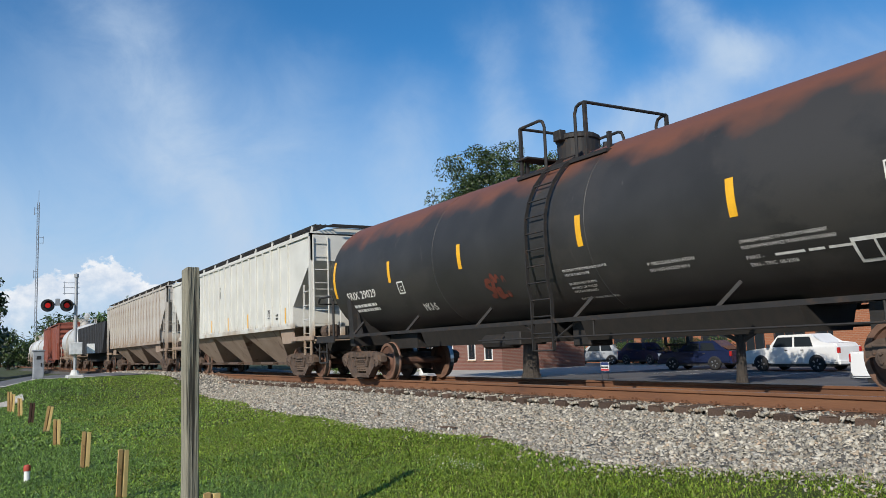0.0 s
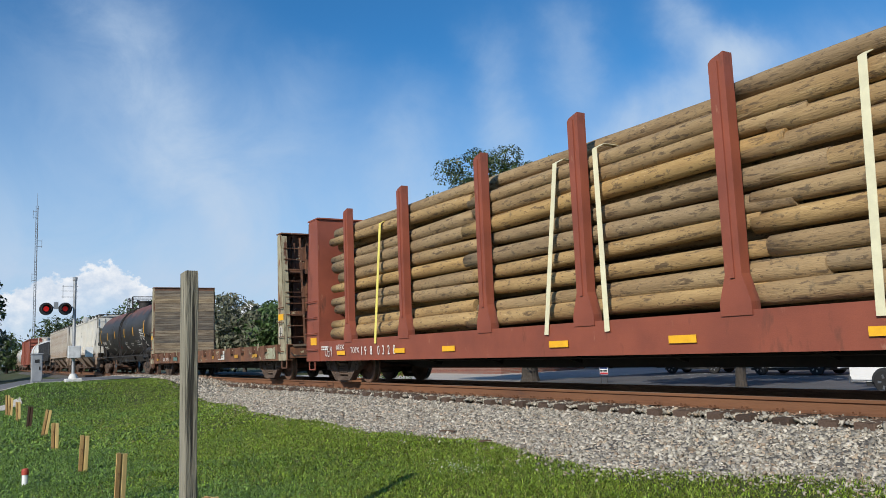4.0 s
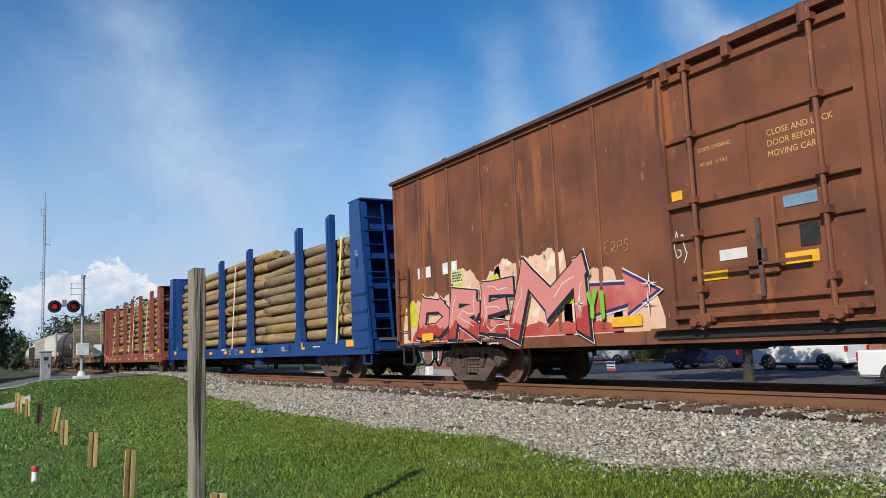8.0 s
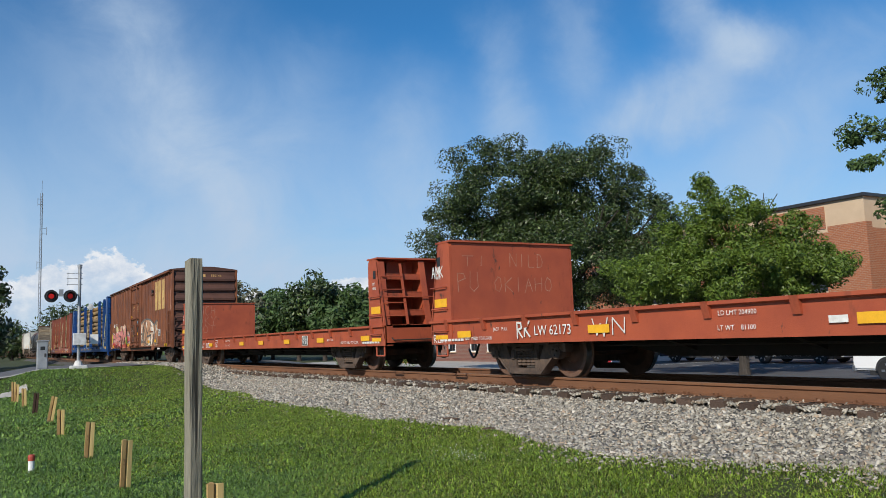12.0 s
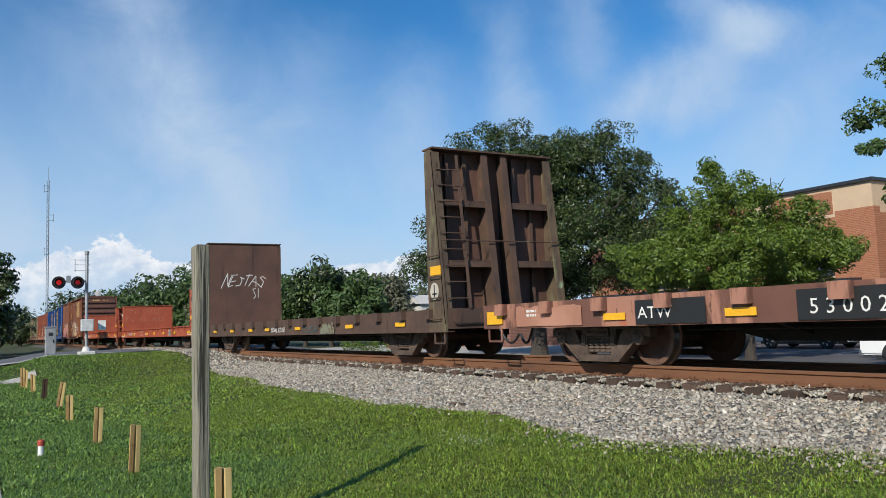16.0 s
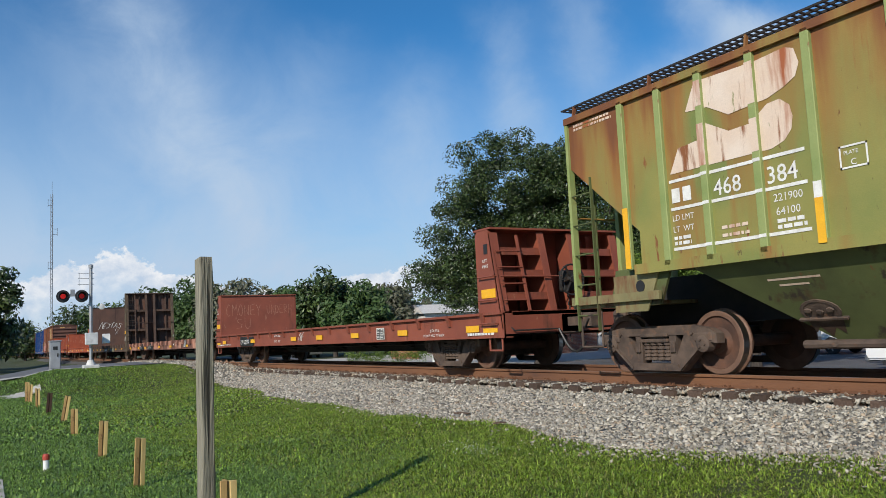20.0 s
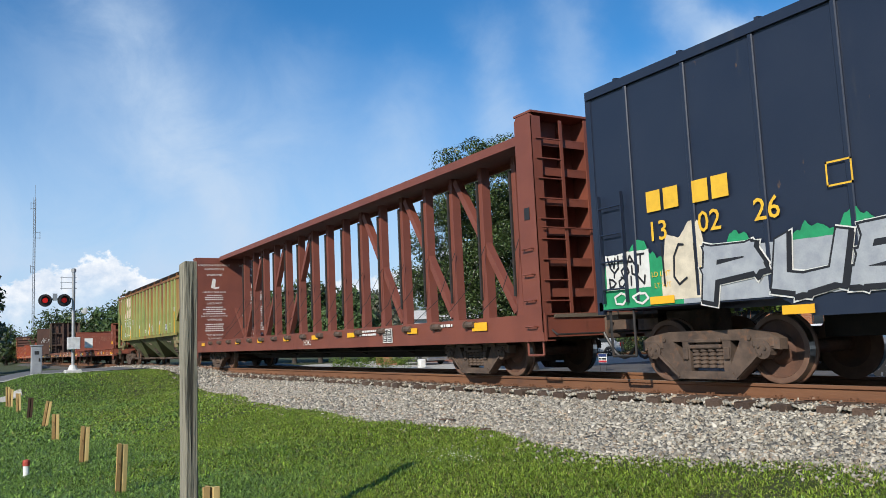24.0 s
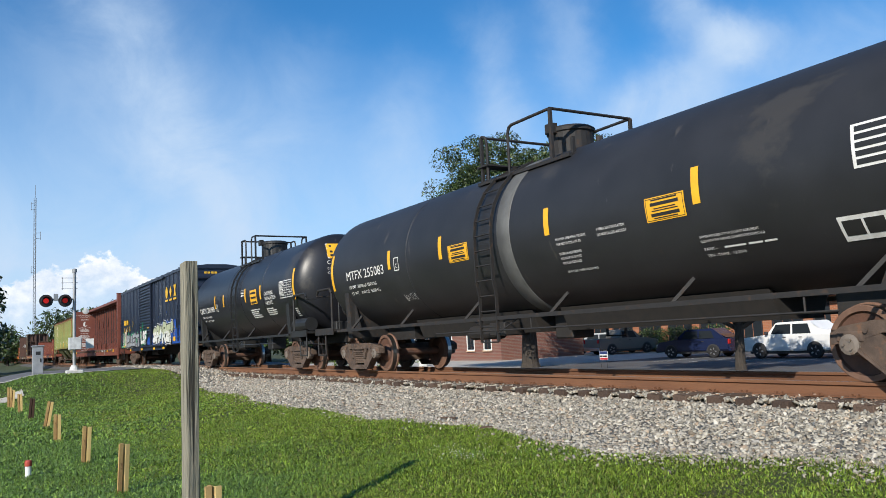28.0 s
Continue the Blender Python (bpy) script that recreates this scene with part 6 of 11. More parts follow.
def ragged(car, x0, x1, z0, z1, material, rng, y=None, jag=0.15, step=0.18, name="paint_patch", lift=0.0006):
    """A patch of paint with a ragged upper edge."""
    y = -SIDE - 0.004 if y is None else y
    n = max(6, int((x1 - x0) / 0.035))
    seed = rng.uniform(0, 50)
    vs, fs = [], []
    for k in range(n + 1):
        u = x0 + (x1 - x0) * k / n
        w = noise.noise(Vector((u * 0.5 / step, seed, 0))) + 0.45 * noise.noise(Vector((u * 1.6 / step, seed, 4))) + 0.25 * noise.noise(Vector((u * 14, seed, 8)))
        edge = min(1.0, min(k, n - k) * 0.035 / 0.12) if jag > 0.1 else 1.0
        vs += [(u, y - lift, z0), (u, y - lift, z0 + (z1 + jag * w * 0.8 - z0) * (0.35 + 0.65 * edge))]
    for k in range(n):
        fs.append((2 * k, 2 * k + 2, 2 * k + 3, 2 * k + 1))
    return raw(name, vs, fs, material, car)


SPRAY_WHITE = mat("white_spray", (0.68, 0.67, 0.63), (0.58, 0.57, 0.53), rough=0.6, bump=0.02)
SPRAY_BLACK = plain("black_spray", (0.015, 0.015, 0.018), 0.5)
CHALK = mat("chalk_scrawl", (0.46, 0.27, 0.19), (0.36, 0.15, 0.09), rough=0.9, bump=0.02)


# ---- flat cars ----
def side_sill(car, a, b, z0, z1, paint, lip):
    for sgn, nm in ((-1, "side_sill"), (1, "side_sill")):
        bm = bm_new()
        y = sgn * SIDE
        w = -sgn
        prism(bm, [(y + w * 0.02, z0), (y + w * 0.20, z0), (y + w * 0.20, z0 + 0.02), (y + w * 0.045, z0 + 0.02), (y + w * 0.045, z1 - 0.03), (y + w * 0.20, z1 - 0.03), (y + w * 0.20, z1), (y - sgn * 0.0 + w * (0.02 - lip), z1), (y + w * (0.02 - lip), z1 - 0.045), (y + w * 0.02, z1 - 0.06)], "x", a, b)
        part(nm, finish(bm), paint, car)


def pocket_mesh(kind, paint):
    bm = bm_new()
    if kind == "gusset":
        prism(bm, [(-0.055, -0.21), (0.055, -0.21), (0.055, 0.0), (-0.055, 0.0)], "y", -0.085, 0.0)
        for v in bm.verts:
            if v.co.z < -0.1 and v.co.y < -0.01:
                v.co.y = -0.03
    else:
        prism(bm, [(-0.12, -0.19), (0.12, -0.19), (0.12, 0.004), (-0.12, 0.004)], "y", -0.115, 0.0)
    return mesh_of("stake_pocket", bm, paint)


def flat_car(s, x0, x1, trucks, paint, label, z0=0.60, z1=1.06, pockets=14, kind="box", lip=0.0, cap="bearing", shallow=False):
    a, b = x0 - s, x1 - s
    car = new_car(s, label, "flat car", x0, x1, trucks, cap)
    side_sill(car, a, b, z0, z1, paint, lip)
    bm = bm_new()
    box(bm, a, b, -SIDE + 0.21, SIDE - 0.21, z1 - 0.07, z1 - 0.01)
    part("deck", bm, M["deck"], car, "worn timber deck")
    bm = bm_new()
    t0, t1 = trucks[0] - s, trucks[1] - s
    prism(bm, [(a + 0.1, 0.62), (t0 + 1.2, 0.62), (t0 + 2.6, 0.34), (t1 - 2.6, 0.34), (t1 - 1.2, 0.62), (b - 0.1, 0.62), (b - 0.1, z1 - 0.08), (a + 0.1, z1 - 0.08)], "y", -0.28, 0.28)
    part("centre_sill", finish(bm), M["underframe"], car, "deep black fish-belly centre sill")
    me = mesh_of("crossbearer", _crossbearer(z1), M["underframe"])
    for k in range(7):
        shared("crossbearer", me, car, pose(t0 + (t1 - t0) * (k + 0.5) / 7, 0, 0))
    if pockets:
        me = pocket_mesh(kind, paint)
        for k in range(pockets):
            x = a + (b - a) * (k + 0.5) / pockets
            shared("stake_pocket", me, car, pose(x, -SIDE + 0.02, z1))
            shared("stake_pocket", me, car, pose(x, SIDE - 0.02, z1, 0, 0, 180))
    # brake cylinder and rods hung under the deck, end steps
    bm = bm_new()
    rod(bm, (-0.7, -0.75, 0.72), (0.2, -0.75, 0.72), 0.16, 12)
    part("air_reservoir", finish(bm), M["steel_dark"], car)
    bm = bm_new()
    rod(bm, (t0 + 1.2, -0.6, 0.52), (t1 - 1.2, -0.6, 0.50), 0.018, 5)
    part("brake_rod", finish(bm), M["steel_dark"], car)
    for x in (a + 0.12, b - 0.52):
        bm = bm_new()
        path_rod(bm, [(x, -SIDE + 0.05, z0), (x, -SIDE + 0.05, z0 - 0.22), (x + 0.40, -SIDE + 0.05, z0 - 0.22), (x + 0.40, -SIDE + 0.05, z0)], 0.02, 5)
        part("step", finish(bm), paint, car)
    return car


def _crossbearer(z1):
    bm = bm_new()
    prism(bm, [(-SIDE + 0.12, z1 - 0.30), (-0.28, 0.42), (0.28, 0.42), (SIDE - 0.12, z1 - 0.30), (SIDE - 0.12, z1 - 0.08), (-SIDE + 0.12, z1 - 0.08)], "x", -0.05, 0.05)
    return finish(bm)


def bulkhead(car, x_in, way, z0, z1, paint, depth=0.82, top=0.38, posts=(-0.22, 0.28), shelves=3, cap_out=0.05, face=None, wheel=True, inner_label="", sill_z=0.60, side_paint=None):
    """An end wall. way: -1 at the front of the car, +1 at its rear; x_in is the face that holds the load.
    Outside it is open: side plates, posts and shelves that taper towards the top."""
    face = face or paint
    bm = bm_new()
    box(bm, min(x_in, x_in + way * 0.05), max(x_in, x_in + way * 0.05), -SIDE + 0.05, SIDE - 0.05, z0, z1)
    panel = part("bulkhead_panel", bm, face, car, inner_label)
    for sgn in (-1, 1):
        bm = bm_new()
        y = sgn * SIDE
        w = -sgn
        lo, hi = min(y, y + w * 0.045), max(y, y + w * 0.045)
        prism(bm, [(x_in - way * 0.002, sill_z), (x_in + way * depth, sill_z), (x_in + way * depth, z0 - 0.02), (x_in + way * top, z1 - 0.06), (x_in + way * (top - 0.06), z1), (x_in + way * 0.06, z1), (x_in - way * 0.002, z1 - 0.08)], "y", lo, hi)
        plate_ob = part("bulkhead_side", finish(bm), side_paint or paint, car)
        # edge flange on the side plate
        bm = bm_new()
        bar(bm, (x_in + way * (depth - 0.015), y + w * 0.09, z0 - 0.3), (x_in + way * (top - 0.01), y + w * 0.09, z1 - 0.06), 0.18, 0.03, (1, 0, 0.2))
        part("flange", finish(bm), side_paint or paint, plate_ob)

    def out_at(z):
        u = (z - z0) / (z1 - z0)
        return depth + (top - depth) * u
    for yp in posts:
        bm = bm_new()
        prism(bm, [(x_in + way * 0.05, z0), (x_in + way * (depth - 0.04), z0), (x_in + way * (top - 0.03), z1 - 0.03), (x_in + way * 0.05, z1 - 0.03)], "y", yp - 0.02, yp + 0.02)
        bar(bm, (x_in + way * (depth - 0.03), yp, z0), (x_in + way * (top - 0.02), yp, z1 - 0.03), 0.15, 0.025, (1, 0, 0.2))
        part("bulkhead_post", finish(bm), paint, car)
    for k in range(shelves):
        z = z0 + (z1 - z0) * (k + 0.75) / (shelves + 0.6)
        d = out_at(z) - 0.05
        for y0, y1 in ((-SIDE + 0.05, posts[0] - 0.02), (posts[1] + 0.02, SIDE - 0.05)):
            bm = bm_new()
            box(bm, min(x_in + way * 0.05, x_in + way * d), max(x_in + way * 0.05, x_in + way * d), y0, y1, z, z + 0.025)
            box(bm, min(x_in + way * (d - 0.02), x_in + way * d), max(x_in + way * (d - 0.02), x_in + way * d), y0, y1, z - 0.11, z + 0.003)
            part("shelf", finish(bm), paint, car)
    for y in (-1.05, -0.62, 0.62, 1.05):
        bm = bm_new()
        box(bm, min(x_in + way * 0.05, x_in + way * 0.14), max(x_in + way * 0.05, x_in + way * 0.14), y - 0.04, y + 0.04, z0, z1 - 0.05)
        part("stiffener", bm, paint, car)
    bm = bm_new()
    box(bm, min(x_in - way * cap_out, x_in + way * (top + cap_out)), max(x_in - way * cap_out, x_in + way * (top + cap_out)), -SIDE - 0.01, SIDE + 0.01, z1, z1 + 0.035)
    part("cap", bm, paint, car)
    # rungs in the near cell, bars across, brake gear
    bm = bm_new()
    n = int((z1 - z0) / 0.36)
    for k in range(n):
        z = z0 + 0.2 + k * (z1 - z0 - 0.3) / n
        rod(bm, (x_in + way * (out_at(z) + 0.02), -SIDE + 0.06, z), (x_in + way * (out_at(z) + 0.02), -SIDE + 0.58, z), 0.014, 5)
    bar(bm, (x_in + way * (depth + 0.02), -SIDE + 0.58, z0), (x_in + way * (top + 0.02), -SIDE + 0.58, z1 - 0.1), 0.06, 0.02, (1, 0, 0))
    part("end_ladder", finish(bm), paint, car)
    if wheel:
        z = z0 + (0.95 if z1 > 3 else 0.55)
        brake_wheel(car, x_in + way * (out_at(z) + 0.16), 0.05, z, way, M["steel_dark"])
    bm = bm_new()
    z = z0 + (z1 - z0) * 0.42
    rod(bm, (x_in + way * (out_at(z) + 0.05), -SIDE + 0.05, z), (x_in + way * (out_at(z) + 0.05), SIDE - 0.05, z), 0.014, 5)
    part("cross_bar", finish(bm), paint, car)
    for k in range(3 if z1 < 3 else 4):
        z = z0 - 0.2 + k * 0.42
        a, b = sorted((x_in + way * 0.12, x_in + way * (depth - 0.14)))
        grab(car, a, b, -SIDE, z, paint)
    # end beam and platform under the bulkhead
    bm = bm_new()
    box(bm, min(x_in, x_in + way * depth), max(x_in, x_in + way * depth), -SIDE + 0.05, SIDE - 0.05, sill_z + 0.06, z0)
    part("end_beam", bm, paint, car)
    return panel


def stakes(car, xs_, z0, z1, paint, w=0.26, d=0.16):
    """Tall posts along both sides that hold the load, with flared feet."""
    for sgn in (-1, 1):
        bm = bm_new()
        y = sgn * (SIDE - d)
        lo, hi = sorted((y, sgn * (SIDE + 0.0)))
        prism(bm, [(-w / 2, z0 + 0.5), (-w * 0.95, z0 + 0.16), (-w * 0.95, z0), (w * 0.95, z0), (w * 0.95, z0 + 0.16), (w / 2, z0 + 0.5)], "y", lo, hi)
        prism(bm, [(-w / 2, z0 + 0.5), (w / 2, z0 + 0.5), (w / 2, z1), (-w * 0.3, z1 - 0.05), (-w / 2, z1 - 0.09)], "y", lo, hi)
        # the raised web on the outer face
        prism(bm, [(-w * 0.13, z0 + 0.45), (w * 0.13, z0 + 0.45), (w * 0.13, z1 - 0.1), (-w * 0.13, z1 - 0.1)], "y", *sorted((sgn * SIDE, sgn * (SIDE + 0.025))))
        me = mesh_of("stake", bm, paint)
        for x in xs_:
            shared("stake", me, car, pose(x, 0, 0))


def log_mesh(length, r0, r1, rng, k):
    """A peeled log: a tapered, slightly bent trunk with a rough skin."""
    bm = bm_new()
    n, rings = 12, 9
    bend = Vector((0, rng.uniform(-0.03, 0.03), rng.uniform(-0.03, 0.03)))
    last = None
    for j in range(rings + 1):
        u = j / rings
        c = Vector((u * length, 0, 0)) + bend * math.sin(u * math.pi)
        r = r0 + (r1 - r0) * u
        ring = []
        for i in range(n):
            a = i * math.tau / n
            rr = r * (1 + 0.045 * noise.noise(Vector((u * length * 0.7, math.cos(a) * 1.5 + k * 7, math.sin(a) * 1.5))))
            if j in (0, rings):
                rr *= 0.93
            ring.append(bm.verts.new(c + Vector((0, math.cos(a) * rr, math.sin(a) * rr))))
        if last:
            for i in range(n):
                f = bm.faces.new((last[i], last[(i + 1) % n], ring[(i + 1) % n], ring[i]))
                f.smooth = True
        else:
            bm.faces.new(ring[::-1])
        last = ring
    bm.faces.new(last)
    me = bpy.data.meshes.new("log")
    finish(bm)
    bm.to_mesh(me)
    bm.free()
    me.materials.append(M["log"])
    return me


def log_load(car, bundles, z0, top, rng, rows=9):
    """Logs laid along the car in bundles of (from, to), stacked from z0 up to about top."""
    pitch = (top - z0) / rows
    for bi, (a, b) in enumerate(bundles):
        meshes = [log_mesh(b - a, pitch * rng.uniform(0.46, 0.59), pitch * rng.uniform(0.38, 0.50), rng, k + bi * 9) for k in range(6)]
        cols = int(2 * (SIDE - 0.2) / (pitch * 1.0))
        for r in range(rows + 1):
            for c in range(cols):
                if r == rows and rng.random() < (0.45 if bi != 1 else 0.25):
                    continue
                y = -SIDE + 0.20 + pitch * 0.5 + c * (2 * (SIDE - 0.2) - pitch) / (cols - 1)
                y += pitch * 0.22 * (1 if r % 2 else -1) * (0.5 if 0 < c < cols - 1 else 0.35)
                flip = rng.random() < 0.5
                dx = rng.uniform(-0.55, 0.55) if 0 < bi < len(bundles) - 1 else (1 if bi else -1) * rng.uniform(-0.75, 0.0)
                m = pose((b if flip else a) + dx, y, z0 + pitch * (r + 0.5) + rng.uniform(-0.02, 0.02), rng.uniform(0, 360), rng.uniform(-0.5, 0.5) * (1 + 1.1 * r / rows), (180 if flip else 0) + rng.uniform(-0.2, 0.2))
                shared("log", meshes[rng.randrange(6)], car, m)


def strap(car, x, z0, z1, material, lean=0.0):
    bm = bm_new()
    pts = [(x, -SIDE - 0.01, z0), (x + lean, -SIDE + 0.14, z1 - 0.08), (x + lean, -SIDE + 0.3, z1), (x + lean, SIDE - 0.3, z1), (x, SIDE, z0)]
    for p, q in zip(pts[:-1], pts[1:]):
        bar(bm, p, q, 0.10, 0.008, (0, -1, 0.3))
    part("strap", finish(bm), material, car)


M["deck"] = mat("deck_timber", (0.16, 0.12, 0.085), (0.10, 0.08, 0.06), scale=4, rough=0.9, bump=0.3, stretch=(6, 0.6, 2))
M["underframe"] = mat("grimy_underframe", (0.012, 0.011, 0.010), (0.02, 0.016, 0.013), rough=0.9)
M["log"] = mat("peeled_log", (0.40, 0.275, 0.13), (0.27, 0.175, 0.08), scale=3.0, fine=34, rough=0.85, bump=0.7, vary=0.30, stretch=(0.25, 1.6, 1.6), rust=(0.11, 0.085, 0.055), amount=0.26, coats=(((0.13, 0.085, 0.045), 0.30, 7.0, (0.35, 1.5, 1.5)), ((0.16, 0.105, 0.055), 0.30, 24.0, (0.4, 1.0, 1.0)), ((0.50, 0.38, 0.21), 0.14, 9.0, (0.3, 1.3, 1.3))))


def vary_by_object(ma, lo, hi, sat=0.0):
    """Each object of this material a little lighter or darker than the next."""
    nt = ma.node_tree
    b = nt.nodes["Principled BSDF"]
    src = b.inputs["Base Color"].links[0].from_socket
    info, mr, hs = nt.nodes.new("ShaderNodeObjectInfo"), nt.nodes.new("ShaderNodeMapRange"), nt.nodes.new("ShaderNodeHueSaturation")
    mr.inputs[3].default_value, mr.inputs[4].default_value = lo, hi
    nt.links.new(info.outputs["Random"], mr.inputs[0])
    nt.links.new(mr.outputs[0], hs.inputs["Value"])
    if sat:
        ms = nt.nodes.new("ShaderNodeMapRange")
        ms.inputs[3].default_value, ms.inputs[4].default_value = 1 - sat, 1.1
        nt.links.new(info.outputs["Random"], ms.inputs[0])
        nt.links.new(ms.outputs[0], hs.inputs["Saturation"])
    nt.links.new(src, hs.inputs["Color"])
    nt.links.new(hs.outputs[0], b.inputs["Base Color"])


vary_by_object(M["log"], 0.72, 1.15, 0.12)
vary_by_object(M["tie"], 0.7, 1.3)
PAINT_RED = mat("faded_red_paint", (0.40, 0.085, 0.034), (0.31, 0.063, 0.028), scale=1.6, rough=0.6, rust=(0.15, 0.045, 0.026), amount=0.3, streak=0.35, coats=(((0.10, 0.04, 0.026), 0.16, 5.0, (1, 1, 0.5)),))
PAINT_OXIDE = mat("oxide_red_paint", (0.265, 0.072, 0.040), (0.205, 0.056, 0.033), scale=1.6, rough=0.6, rust=(0.10, 0.04, 0.026), amount=0.3, streak=0.3, coats=(((0.30, 0.13, 0.08), 0.12, 6.0, (1, 1, 0.4)),))
PAINT_BLUE = mat("glossy_blue_paint", (0.009, 0.056, 0.215), (0.007, 0.046, 0.175), scale=1.2, rough=0.35, bump=0.04, rust=(0.03, 0.06, 0.13), amount=0.2, streak=0.3)
PAINT_RUSTGREEN = mat("peeling_rusted_paint", (0.165, 0.072, 0.038), (0.105, 0.050, 0.030), scale=2.2, rough=0.8, rust=(0.23, 0.10, 0.045), amount=0.42, streak=0.3, bump=0.35, coats=(((0.40, 0.36, 0.23), 0.20, 4.5, (0.6, 1, 1.5)), ((0.085, 0.042, 0.026), 0.30, 6.0, (1, 1, 0.35)), ((0.30, 0.115, 0.04), 0.18, 5.0, (1, 1, 0.4)), ((0.50, 0.46, 0.36), 0.08, 9.0, (1, 1, 0.8))))
PAINT_CREAMRUST = mat("peeling_cream_paint", (0.37, 0.34, 0.23), (0.28, 0.245, 0.16), scale=2.0, rough=0.8, rust=(0.15, 0.07, 0.038), amount=0.48, streak=0.25, bump=0.3, coats=(((0.12, 0.055, 0.032), 0.30, 3.0, (1, 1, 0.3)), ((0.45, 0.42, 0.30), 0.16, 6.0, (1, 1, 0.6)), ((0.24, 0.10, 0.045), 0.22, 7.0, (1, 1, 0.35))))
PAINT_BROWN = mat("weathered_brown_paint", (0.105, 0.060, 0.040), (0.07, 0.042, 0.03), scale=2.0, rough=0.75, rust=(0.16, 0.17, 0.085), amount=0.14, streak=0.2, bump=0.25, coats=(((0.16, 0.24, 0.15), 0.10, 2.6, (1, 1, 0.5)), ((0.05, 0.03, 0.022), 0.26, 6.0, (1, 1, 0.3)), ((0.17, 0.075, 0.04), 0.16, 4.0, (1, 1, 0.4))))
PAINT_BROWNGREEN = mat("brown_over_green_paint", (0.12, 0.085, 0.05), (0.075, 0.05, 0.034), scale=2.0, rough=0.75, rust=(0.19, 0.19, 0.10), amount=0.40, streak=0.2, bump=0.25, coats=(((0.05, 0.03, 0.022), 0.26, 6.0, (1, 1, 0.3)), ((0.20, 0.26, 0.16), 0.16, 3.0, (1, 1, 0.4))))
PAINT_BROWNFACE = mat("rusty_brown_panel", (0.125, 0.062, 0.042), (0.085, 0.045, 0.033), scale=1.4, rough=0.75, rust=(0.06, 0.032, 0.024), amount=0.36, streak=0.12, bump=0.25)
PAINT_PINK = mat("faded_salmon_paint", (0.17, 0.075, 0.05), (0.125, 0.055, 0.038), scale=1.0, rough=0.75, rust=(0.085, 0.042, 0.03), amount=0.35, streak=0.25, bump=0.2, coats=(((0.37, 0.175, 0.115), 0.42, 0.7, (1, 1, 0.25)), ((0.40, 0.13, 0.07), 0.15, 3.0, (1, 1, 0.7)), ((0.10, 0.045, 0.032), 0.20, 5.0, (1, 1, 0.35))))
WOOD_PLANK = mat("grey_weathered_planks", (0.31, 0.245, 0.16), (0.15, 0.112, 0.072), scale=2.5, fine=45, rough=0.9, bump=0.6, vary=0.3, stretch=(5, 0.5, 5), coats=(((0.07, 0.05, 0.035), 0.20, 8.0, (1, 0.4, 3)),))
vary_by_object(WOOD_PLANK, 0.62, 1.45, 0.35)
STRAP_YELLOW = plain("yellow_webbing", (0.78, 0.68, 0.16), 0.7)
STRAP_WHITE = plain("pale_webbing", (0.70, 0.66, 0.45), 0.7)


def yellow_marks(car, xs_, z0=0.72, z1=0.83, w=0.46):
    for x in xs_:
        plate(car, x, x + w, z0, z1, M["yellow"])


